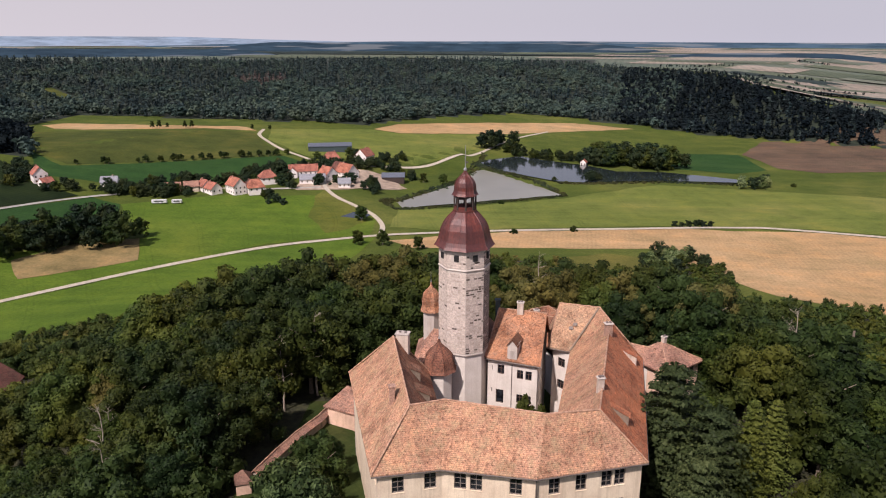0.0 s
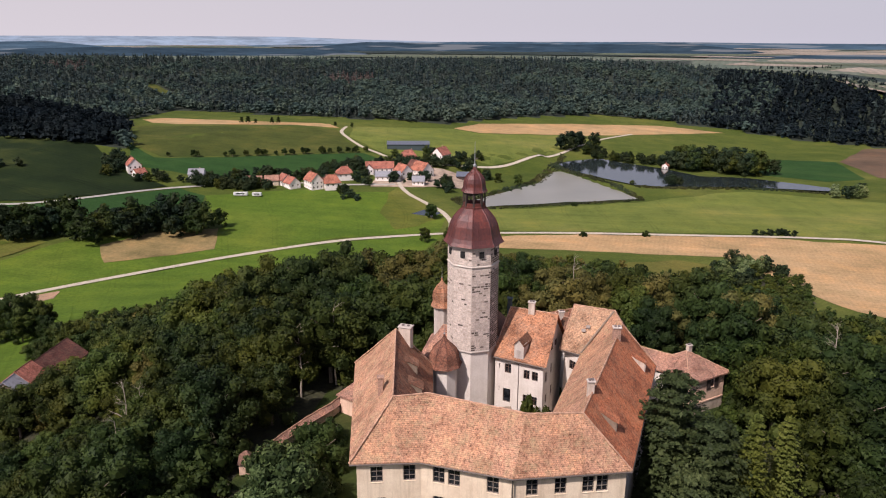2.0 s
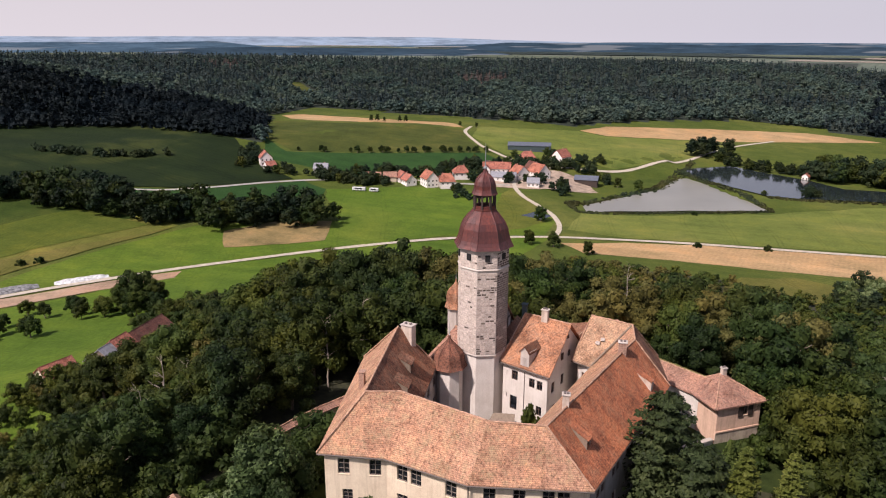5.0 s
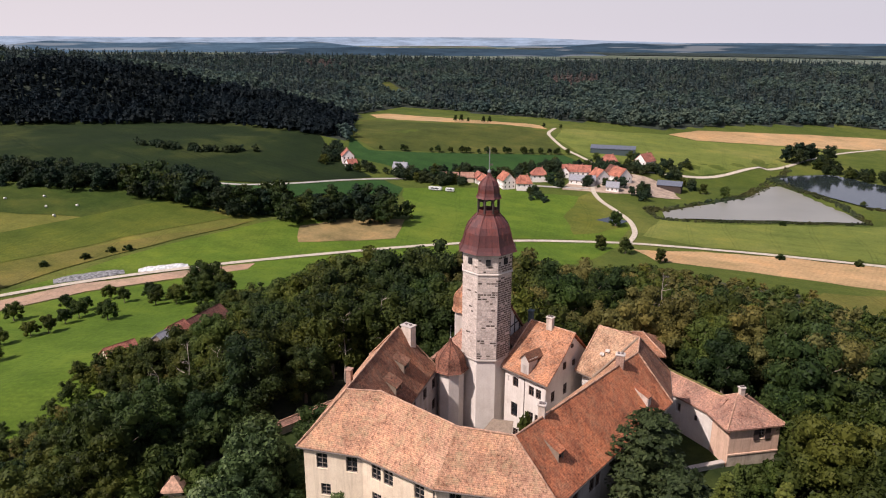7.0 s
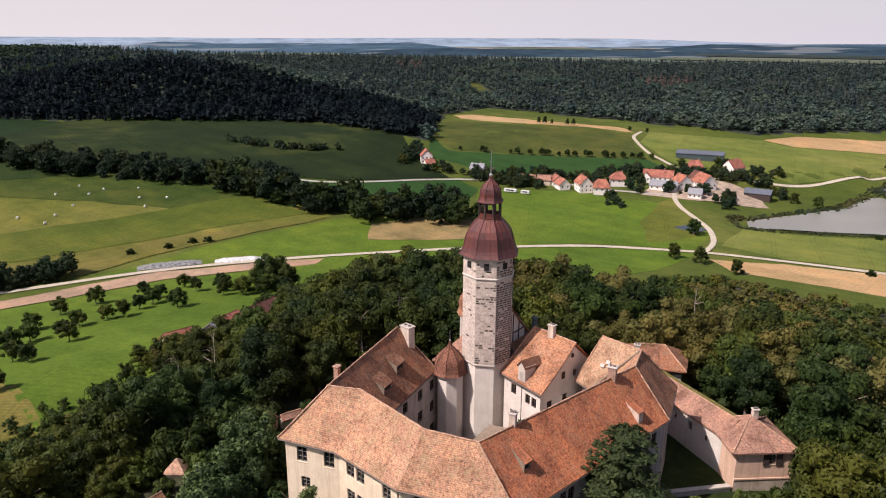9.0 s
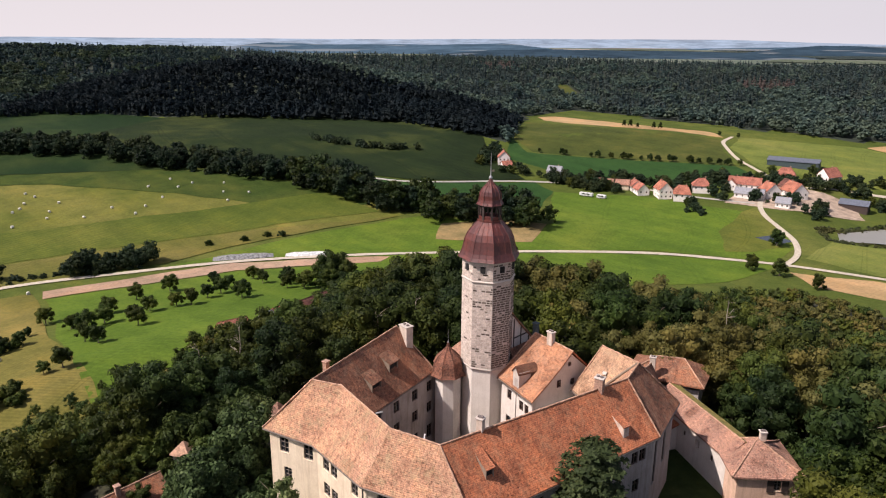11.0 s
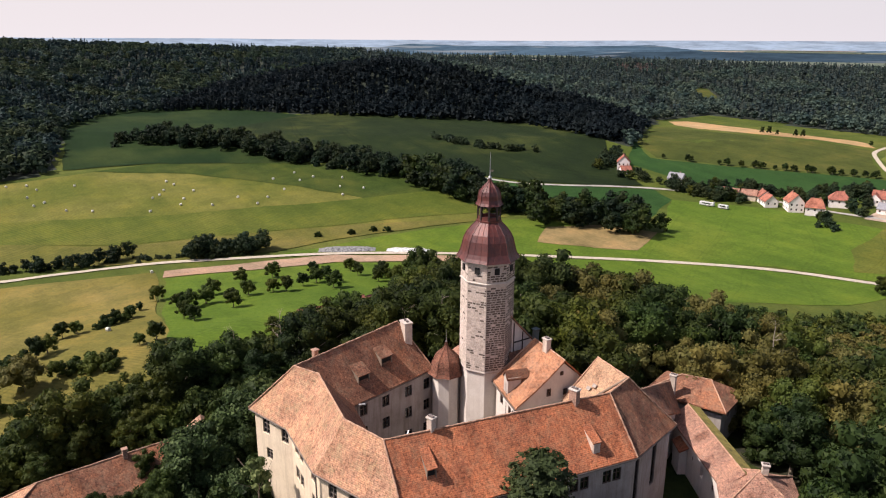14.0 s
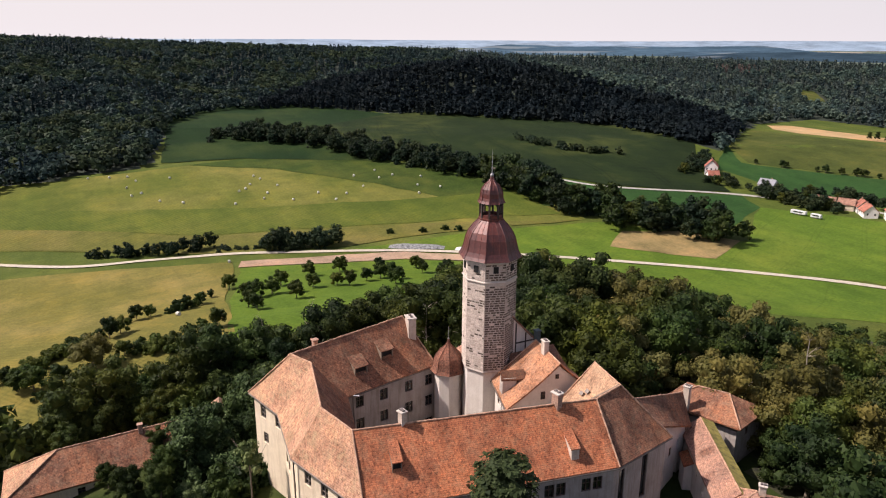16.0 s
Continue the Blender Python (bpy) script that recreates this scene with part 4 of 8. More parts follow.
def heap(a, b, width, rise, mat, label):
    """A long low mound under a sheet, its skirts on the ground."""
    a, b = Vector((*a, 0)), Vector((*b, 0))
    d = (b - a).normalized()
    n = Vector((-d.y, d.x, 0))
    bm = bmesh.new()
    rows = []
    for i in range(25):
        u = i / 24
        row = []
        for j in range(9):
            w = j / 4 - 1
            p = a.lerp(b, u) + n * w * width / 2 * (0.75 + 0.25 * math.sin(math.pi * u) + 0.08 * noise.noise(Vector((u * 6, w, 3))))
            body = min(1, u * 7, (1 - u) * 7) * (1 - abs(w) ** 2.4)
            p.z = h1(p.x, p.y) + 0.25 + rise * body * (1 + 0.25 * noise.noise(p * 0.35))
            row.append(bm.verts.new(p))
        rows.append(row)
    for p, q in zip(rows, rows[1:]):
        for j in range(8):
            bm.faces.new((p[j + 1], p[j], q[j], q[j + 1]))
    bmesh.ops.recalc_face_normals(bm, faces=bm.faces)
    if sum(f.normal.z for f in bm.faces) < 0:
        bmesh.ops.reverse_faces(bm, faces=bm.faces)
    single("silage_mound", bm, mat, label, "silage heap")


heap((-241, 90), (-226, 113), 8.0, 1.3, M_TARP_DARK, "long silage heap under dark sheet and tyres")
heap((-222, 117), (-209, 133), 6.5, 1.1, M_TARP, "low silage heap under a crumpled white sheet")

# ---- the castle ----
Z_EAVE = 14.45


def lift(p, z):
    return (p[0], p[1], z)


def row(p0, p1, fractions, z, w, h, style="six"):
    """Windows at fractions of a side's length."""
    length = (Vector(p1[:2]) - Vector(p0[:2])).length
    return [(f * length, z, w, h, style) for f in fractions]


def in_by(p, q, d):
    """A point moved from p towards q by d metres in plan."""
    a, b = Vector(p[:2]), Vector(q[:2])
    return tuple(a + (b - a).normalized() * d)


# plan of the horseshoe: outer eaves, ridge, inner eaves
O1, O2, O3, O4, O5, O6 = (-8.3, -28.5), (-1.4, -26.8), (8.1, -28.0), (19.7, -24.5), (24.6, 1.2), (22.3, 10.6)
O0 = (-14.6, -5.6)
R1, R2, R3, R4 = (-4.8, -24.0, 20.0), (-1.3, -22.6, 20.0), (9.1, -24.85, 19.9), (14.6, -23.6, 19.85)
R0, R5, R6, R7 = (-8.4, -7.9, 20.7), (19.9, 1.6, 19.65), (19.1, 5.5, 20.0), (13.6, 6.4, 20.2)
I0, I1, I2, I3, I4 = (-4.3, -4.9), (-1.6, -18.2), (8.6, -20.7), (10.6, -19.2), (14.7, 1.1)


# south range
wing = thing("castle_wing", (5, -25, 2), "cream-rendered castle range under an old orange tile roof", "castle wing")
a1, a2, a3, a4 = (-7.7, -28.0), (-1.4, -26.2), (8.1, -27.4), (19.2, -24.1)
b1, b2, b3 = (-1.6, -18.8), (8.6, -21.2), (10.4, -19.9)
win = {0: row(a1, a2, (0.31, 0.82), 12.85, 1.25, 1.8) + row(a1, a2, (0.36,), 9.4, 1.1, 1.4),
       1: row(a2, a3, (0.20, 0.37, 0.79), 12.85, 1.25, 1.8) + row(a2, a3, (0.20, 0.37, 0.79), 9.6, 1.25, 1.5),
       2: row(a3, a4, (0.17, 0.42, 0.665, 0.79), 12.85, 1.2, 1.8) + row(a3, a4, (0.17, 0.42, 0.665, 0.79), 9.6, 1.2, 1.5)}
walls(wing, [a1, a2, a3, a4], -3.0, 14.3, M_CREAM, win, closed=False)
walls(wing, [b3, b2, b1], 2.5, 14.3, M_WHITE, {0: row(b3, b2, (0.5,), 12.4, 1.0, 1.4), 1: row(b2, b1, (0.2, 0.5, 0.8), 12.4, 1.0, 1.4)}, closed=False)
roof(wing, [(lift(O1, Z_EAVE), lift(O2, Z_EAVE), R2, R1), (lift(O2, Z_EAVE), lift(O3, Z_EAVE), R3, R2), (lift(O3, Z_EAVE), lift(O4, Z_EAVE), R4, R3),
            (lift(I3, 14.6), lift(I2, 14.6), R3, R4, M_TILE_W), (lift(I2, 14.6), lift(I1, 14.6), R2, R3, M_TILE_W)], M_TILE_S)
ridge_tiles(wing, [R1, R2, R3, R4], 0.16, M_RIDGE)
ridge_tiles(wing, [lift(O1, Z_EAVE + 0.05), R1], 0.13)
ridge_tiles(wing, [lift(O4, Z_EAVE + 0.05), R4], 0.15)
for p, q in ((O1, O2), (O2, O3), (O3, O4)):
    gutter(wing, lift(p, Z_EAVE - 0.18), lift(q, Z_EAVE - 0.18))
bm = bmesh.new()
tube(bm, (8.1, -27.75, 14.2), (8.1, -27.62, 1.0), 0.08, 0.08)
part("downpipe", bm, M_PIPE, wing)
bm = bmesh.new()
for p, q in ((a1, a2), (a2, a3), (a3, a4)):
    d = (Vector(q) - Vector(p)).normalized()
    n = Vector((d.y, -d.x))
    wall_panel(bm, Vector(p) + n * 0.16, Vector(q) + n * 0.16, 14.0, 14.28, thick=0.3)
part("cornice", bm, M_CREAM, wing)

# west range
wing = thing("castle_wing", (-8, -14, 2), "weathered castle range with dormers and a shaded courtyard wall", "castle wing")
w0, w1 = (-14.0, -6.0), (-7.7, -28.0)
c0, c1 = (-4.5, -4.3), (-2.2, -18.6)
walls(wing, [w0, w1], -3.0, 14.3, M_CREAM, {0: row(w0, w1, (0.15, 0.4, 0.65, 0.9), 12.9, 1.2, 1.5)}, closed=False)
cols = (0.16, 0.40, 0.66, 0.88)
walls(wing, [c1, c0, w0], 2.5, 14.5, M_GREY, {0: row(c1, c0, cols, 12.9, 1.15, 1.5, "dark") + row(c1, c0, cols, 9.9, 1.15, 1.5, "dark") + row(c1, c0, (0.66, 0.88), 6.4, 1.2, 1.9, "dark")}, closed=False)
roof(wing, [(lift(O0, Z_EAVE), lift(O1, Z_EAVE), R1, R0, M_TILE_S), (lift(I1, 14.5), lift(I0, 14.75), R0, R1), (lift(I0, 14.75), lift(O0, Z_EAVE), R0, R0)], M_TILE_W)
ridge_tiles(wing, [R0, R1], 0.17)
ridge_tiles(wing, [lift(I0, 14.8), R0, lift(O0, Z_EAVE + 0.05)], 0.14)
gutter(wing, lift(I1, 14.3), lift(I0, 14.55))
chimney(wing, -7.3, -7.2, 16.0, 21.0, 1.6, 1.05, -8, M_CHIMNEY, label="tall pale rendered chimney stack")
chimney(wing, -7.1, -20.3, 18.0, 20.4, 0.6, 0.6, 10, M_BRICK, cap=False)


def dormer(parent, base, out, width, length, rise, mat_roof, mat_side):
    """A long shed dormer: base is the middle of its lower edge, out the way down the slope in plan."""
    base, o = Vector(base), Vector((*out, 0)).normalized()
    s = Vector((-o.y, o.x, 0)) * (width / 2)
    back = base - o * length + Vector((0, 0, length * 0.62 + 0.75))
    f0, f1 = base - s + Vector((0, 0, 0.95)), base + s + Vector((0, 0, 0.95))
    bm = bmesh.new()
    uv = bm.loops.layers.uv.new("UVMap")
    roof_patch(bm, uv, f0 - s * 0.12 + o * 0.18, f1 + s * 0.12 + o * 0.18, back + s * 1.12, back - s * 1.12, sag=0.02, nu=4, nv=4, thick=0.1)
    ob = part("dormer", bm, mat_roof, parent)
    bm = bmesh.new()
    for a in (-1, 1):
        p = [base + s * a + Vector((0, 0, -0.25)), base + s * a + Vector((0, 0, 0.9)), back + s * a - Vector((0, 0, 0.08))]
        q = [v - s * a * 0.15 for v in p]
        vs = [bm.verts.new(v) for v in p + q]
        bm.faces.new(vs[:3]), bm.faces.new(vs[3:][::-1])
        for i in range(3):
            bm.faces.new((vs[i], vs[(i + 1) % 3], vs[3 + (i + 1) % 3], vs[3 + i]))
    bmesh.ops.recalc_face_normals(bm, faces=bm.faces)
    part("dormer_cheek", bm, mat_side, ob)
    # black panel gives the dormer's dark inside
    bm = bmesh.new()
    m = Matrix.Translation(base - o * 0.25) @ Matrix.Rotation(math.atan2(s.y, s.x), 4, "Z")
    box(bm, -width / 2 + 0.1, width / 2 - 0.1, -0.05, 0.05, -0.2, 0.85, m)
    part("dormer_opening", bm, M_HOLE, ob)


inner = Vector((I0[0] - I1[0], I0[1] - I1[1])).normalized()
down = Vector((inner.y, -inner.x))


def on_slope(e0, e1, r0, r1, u, v):
    a, b = Vector(e0).lerp(Vector(e1), u), Vector(r0).lerp(Vector(r1), u)
    return a.lerp(b, v)


for u, v in ((0.30, 0.30), (0.62, 0.42)):
    dormer(wing, on_slope(lift(I1, 14.5), lift(I0, 14.75), R1, R0, u, v), down, 1.8, 3.2, 1.0, M_TILE_W, M_WOOD)
bm = bmesh.new()
tube(bm, (-2.0, -17.6, 14.3), (-1.1, -16.9, 14.55), 0.09, 0.12)
part("water_spout", bm, M_LEAD, wing)
bm = bmesh.new()
tube(bm, (-2.35, -17.3, 14.2), (-2.55, -16.9, 3.4), 0.07, 0.07)
part("downpipe", bm, M_PIPE, wing)

# east range
wing = thing("castle_wing", (19, -10, 2), "long castle range under a red-brown tile roof with chimneys", "castle wing")
e4, e5, e6 = (19.2, -24.1), (24.0, 1.0), (21.8, 10.2)
n1, n2 = (14.5, 10.8), (12.6, 3.4)
i3, i4 = (11.0, -19.6), (15.0, 1.0)
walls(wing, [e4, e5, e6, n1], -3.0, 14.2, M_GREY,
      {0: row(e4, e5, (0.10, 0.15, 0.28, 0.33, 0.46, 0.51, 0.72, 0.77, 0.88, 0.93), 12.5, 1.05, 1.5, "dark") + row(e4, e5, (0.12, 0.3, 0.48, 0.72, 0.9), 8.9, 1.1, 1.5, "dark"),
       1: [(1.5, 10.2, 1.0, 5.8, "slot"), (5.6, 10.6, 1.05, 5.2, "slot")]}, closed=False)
walls(wing, [i4, i3], 2.5, 14.4, M_WHITE, {0: row(i4, i3, (0.1, 0.3, 0.5, 0.7), 12.4, 1.0, 1.4, "dark")}, closed=False)
walls(wing, [n2, i4], 2.5, 14.9, M_WHITE, {0: [(1.6, 12.9, 1.2, 1.3, "dark"), (1.6, 9.6, 1.2, 1.3, "dark")]}, closed=False)
walls(wing, [n1, n2], -2.0, 14.9, M_WHITE, closed=False)
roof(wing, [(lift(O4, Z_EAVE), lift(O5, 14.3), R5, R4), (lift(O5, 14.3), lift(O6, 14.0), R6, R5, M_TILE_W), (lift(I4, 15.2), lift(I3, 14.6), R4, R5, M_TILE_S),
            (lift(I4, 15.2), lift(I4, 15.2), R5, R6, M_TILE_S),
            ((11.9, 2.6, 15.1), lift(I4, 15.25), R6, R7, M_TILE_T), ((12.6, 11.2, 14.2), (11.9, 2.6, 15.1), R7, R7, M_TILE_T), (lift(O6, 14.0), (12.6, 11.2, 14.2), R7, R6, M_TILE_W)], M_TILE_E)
ridge_tiles(wing, [R4, R5, R6, R7], 0.17)
ridge_tiles(wing, [lift(O5, 14.35), R5], 0.16)
ridge_tiles(wing, [lift(O6, 14.05), R6], 0.14)
ridge_tiles(wing, [(11.9, 2.6, 15.1), R7], 0.12)
bm = bmesh.new()
va, vb = Vector(lift(I4, 15.3)), Vector(R6) + Vector((-0.15, -0.1, -0.1))
tube(bm, va, vb, 0.14, 0.14, 6)
part("valley_board", bm, M_WOOD, wing)
gutter(wing, lift(O4, Z_EAVE - 0.18), lift(O5, 14.12))
gutter(wing, lift(O5, 14.12), lift(O6, 13.85))
gutter(wing, (11.9, 2.5, 14.9), lift(I4, 15.0))
chimney(wing, 15.4, -18.7, 18.3, 21.2, 0.7, 0.6, 12, M_CHIMNEY, label="pale rendered chimney on the ridge")
chimney(wing, 18.9, -2.8, 18.0, 21.1, 0.95, 0.7, 10, M_BRICK, label="brick chimney with flat capstones")
east = Vector((O5[0] - O4[0], O5[1] - O4[1])).normalized()
for u, v, l, front in ((0.14, 0.42, 2.7, M_WOOD), (0.83, 0.24, 2.4, M_CHIMNEY)):
    dormer(wing, on_slope(lift(O4, Z_EAVE), lift(O5, 14.3), R4, R5, u, v), (east.y, -east.x), 0.95, l, 0.7, M_TILE_E, front)
fb = on_slope(lift(O4, Z_EAVE), lift(O5, 14.3), R4, R5, 0.83, 0.24)
bm = bmesh.new()
box(bm, -0.42, 0.42, -0.12, 0.16, -0.3, 1.0, Matrix.Translation(fb) @ Matrix.Rotation(math.atan2(east.y, east.x), 4, "Z"), 0.03)
part("dormer_front", bm, M_CHIMNEY, wing, "pale rendered dormer front")
for p in ((16.9, 3.6, 17.55), (17.5, 3.9, 18.0)):
    bm = bmesh.new()
    box(bm, -0.28, 0.28, -0.22, 0.22, -0.05, 0.06, Matrix.Translation((p[0] - 1.9, p[1], p[2])) @ Matrix.Rotation(radians(50), 4, "X"))
    part("skylight", bm, M_PIPE, wing)

# house with the big gable beside the tower
house = thing("castle_house", (8, 1, 3.4), "white-rendered gabled castle house with a bright orange tile roof", "castle house")
m0, m1, m2, m3 = (3.5, -0.6), (10.0, -2.8), (12.2, 8.4), (5.9, 9.4)
walls(house, [m0, m1], 2.5, 14.75, M_WHITE, {0: row(m0, m1, (0.06,), 13.4, 0.5, 0.75, "dark") + row(m0, m1, (0.27,), 13.3, 0.95, 1.35, "dark") + row(m0, m1, (0.66, 0.83), 13.0, 0.85, 1.3, "dark")
      + row(m0, m1, (0.06,), 10.1, 0.5, 0.7, "dark") + [(1.75, 9.3, 1.1, 2.0, "slot")] + row(m0, m1, (0.66, 0.83), 9.4, 0.85, 1.3, "dark") + row(m0, m1, (0.3, 0.7), 6.0, 0.9, 1.3, "dark")}, closed=False)
walls(house, [m1, m2], 2.5, 14.75, M_WHITE, {0: row(m1, m2, (0.16, 0.42), 12.4, 0.95, 1.5, "dark") + row(m1, m2, (0.2, 0.45), 9.0, 0.95, 1.5, "dark")}, closed=False)
walls(house, [m2, m3, m0], -2.0, 14.75, M_WHITE, closed=False)
MA, ML = (11.55, 3.1, 19.85), (5.0, 4.2, 20.1)
bm = bmesh.new()
g0, g1, g2 = Vector((m1[0], m1[1], 14.75)), Vector((m2[0], m2[1], 14.75)), Vector((11.15, 3.0, 19.55))
vs = [bm.verts.new(v) for v in (g0, g1, g2)] + [bm.verts.new(v - Vector((0.5, -0.1, 0))) for v in (g0, g1, g2)]
bm.faces.new(vs[:3]), bm.faces.new(vs[3:][::-1])
for i in range(3):
    bm.faces.new((vs[i], vs[(i + 1) % 3], vs[3 + (i + 1) % 3], vs[3 + i]))
bmesh.ops.recalc_face_normals(bm, faces=bm.faces)
part("gable", bm, M_WHITE, house)
gd = (Vector(m2) - Vector(m1)).normalized()
for s, z, w, h in ((4.2, 15.9, 0.55, 0.95), (6.5, 15.6, 0.5, 0.8), (5.9, 18.1, 0.4, 0.5)):
    q = Vector(m1) + gd * s + Vector((gd.y, -gd.x)) * 0.26
    put_window(house, q - gd * 1, q + gd * 1, 1.0, z, w, h, "dark", sill=False)
roof(house, [((3.05, -0.9, 14.95), (10.35, -3.35, 14.95), MA, ML, M_TILE_N), ((12.7, 8.8, 14.8), (5.6, 9.9, 14.8), ML, MA, M_TILE_E), ((5.6, 9.9, 14.8), (3.05, -0.9, 14.95), ML, ML, M_TILE_N)], M_TILE_N)
ridge_tiles(house, [ML, MA], 0.15)
ridge_tiles(house, [(3.05, -0.9, 15.0), ML], 0.12)
gutter(house, (3.05, -1.0, 14.75), (10.35, -3.45, 14.75))
chimney(house, 7.9, 3.5, 18.6, 21.4, 0.85, 0.65, -8, M_CHIMNEY, label="brick chimney with pale capstones")
chimney(house, 4.8, 4.5, 16.5, 21.4, 0.62, 0.62, 0, M_BARN_SIDE, cap=False)
# walled dormer with a little gable on the eave
dx = in_by((3.5, -0.6), (10.0, -2.8), 3.4)
bm = bmesh.new()
md = Matrix.Translation((dx[0], dx[1], 0)) @ Matrix.Rotation(math.atan2(-2.2, 6.5), 4, "Z")
box(bm, -0.68, 0.68, -0.14, 1.6, 14.3, 17.2, md, 0.03)
ob = part("wall_dormer", bm, M_MORTAR, house, "walled-up dormer with a small gable")
bm = bmesh.new()
for sx in (-1, 1):
    vs = [bm.verts.new(md @ Vector(v)) for v in ((sx * 0.78, -0.3, 17.05), (0, -0.3, 17.95), (0, 2.6, 17.95), (sx * 0.78, 2.6, 17.05), (sx * 0.78, -0.3, 16.9), (0, -0.3, 17.8), (0, 2.6, 17.8), (sx * 0.78, 2.6, 16.9))]
    for f in ((0, 1, 2, 3), (4, 7, 6, 5), (0, 4, 5, 1), (2, 6, 7, 3), (0, 3, 7, 4), (1, 5, 6, 2)):
        bm.faces.new([vs[i] for i in f])
bmesh.ops.recalc_face_normals(bm, faces=bm.faces)
part("dormer_roof", bm, M_TILE_W, ob)
bm = bmesh.new()
box(bm, -0.35, 0.35, -0.16, -0.1, 14.7, 16.3, md)
part("blocked_window", bm, M_GREY, ob)
bm = bmesh.new()
vs = [bm.verts.new(md @ Vector(v)) for v in ((-0.66, -0.14, 17.15), (0.66, -0.14, 17.15), (0, -0.14, 17.85), (-0.66, 0.1, 17.15), (0.66, 0.1, 17.15), (0, 0.1, 17.85))]
bm.faces.new(vs[:3]), bm.faces.new(vs[3:][::-1])
for i in range(3):
    bm.faces.new((vs[i], vs[(i + 1) % 3], vs[3 + (i + 1) % 3], vs[3 + i]))
part("dormer_gable", bm, M_MORTAR, ob)
bm = bmesh.new()
tube(bm, (*in_by(m0, m1, 3.4), 14.4), (*in_by(m0, m1, 3.4), 3.4), 0.07, 0.07)
part("downpipe", bm, M_PIPE, house)

# the round-headed yard shed at the tower's foot
shed = thing("lean_to", (4, -5, 3.4), "small lean-to with a weathered board roof", "lean-to")
bm = bmesh.new()
uv = bm.loops.layers.uv.new("UVMap")
roof_patch(bm, uv, (2.4, -7.2, 7.2), (6.6, -5.6, 7.5), (6.0, -3.2, 8.8), (3.2, -3.6, 8.6), sag=0.05, nu=6, nv=4, thick=0.12)
part("roof", bm, M_WOOD, shed)
for x, y in ((2.8, -6.8), (6.1, -5.4)):
    bm = bmesh.new()
    box(bm, x - 0.08, x + 0.08, y - 0.08, y + 0.08, 3.3, 7.3)
    part("post", bm, M_WOOD, shed)

# ---- the tower ----
TURN = radians(-85)
tower = thing("tower", (0, 0, 3), "tall octagonal castle tower, limewashed stone over plaster, brown copper dome", "tower")
bm = bmesh.new()
lathe(bm, [(3.34, -1.0), (3.24, 6.0), (3.20, 15.9)], 8, TURN)
part("plaster_base", bm, M_WHITE, tower, "smooth pale plaster base")
bm = bmesh.new()
lathe(bm, [(3.20, 15.8), (3.46, 15.95), (3.46, 16.05), (3.4, 16.15)], 8, TURN)
part("base_band", bm, M_MORTAR, tower)
bm = bmesh.new()
lathe(bm, [(3.38, 16.0), (3.34, 30.7)], 8, TURN)
part("shaft", bm, M_MORTAR, tower, "mortar core of the stone shaft")
bm = bmesh.new()
lathe(bm, [(3.38, 27.57), (3.49, 27.65), (3.49, 27.75), (3.38, 27.83)], 8, TURN)
part("string_course", bm, M_MORTAR, tower)
bm = bmesh.new()
lathe(bm, [(3.38, 30.2), (3.55, 30.32), (3.62, 30.45), (3.4, 30.6)], 8, TURN)
part("cornice", bm, M_DARKWOOD, tower)


def bell(profile, name, parent, mat, centre=(0, 0), turn=TURN, sides=8, split=2, label=""):
    """A bell-shaped roof of folded sheets: each face is split in strips with a raised seam between."""
    bm = bmesh.new()
    n = sides * split
    cuts = []
    for r, z in profile:
        ring = []
        for i in range(n):
            k, f = divmod(i, split)
            a0, a1 = turn + 2 * math.pi * k / sides, turn + 2 * math.pi * (k + 1) / sides
            p = Vector((math.cos(a0), math.sin(a0))).lerp(Vector((math.cos(a1), math.sin(a1))), f / split) * r
            ring.append(Vector((centre[0] + p.x, centre[1] + p.y, z)))
        cuts.append(ring)
    for i in range(n):
        for a, b in zip(cuts, cuts[1:]):
            q = [a[i], a[(i + 1) % n], b[(i + 1) % n], b[i]]
            c = sum(q, Vector()) / 4
            vs = [bm.verts.new(c + (v - c) * 0.995) for v in q]
            bm.faces.new(vs)
    ob = part(name, bm, mat, parent, label)
    s = bmesh.new()
    for i in range(n):
        for a, b in zip(cuts, cuts[1:]):
            w = 0.07 if i % split == 0 else 0.03
            tube(s, a[i], b[i], w, w, 5)
    part("seam", s, mat, ob)
    core = bmesh.new()
    lathe(core, [(r * 0.985 - 0.02, z) for r, z in profile], sides, turn, centre)
    part("sheathing", core, M_DARKWOOD, ob)
    return ob


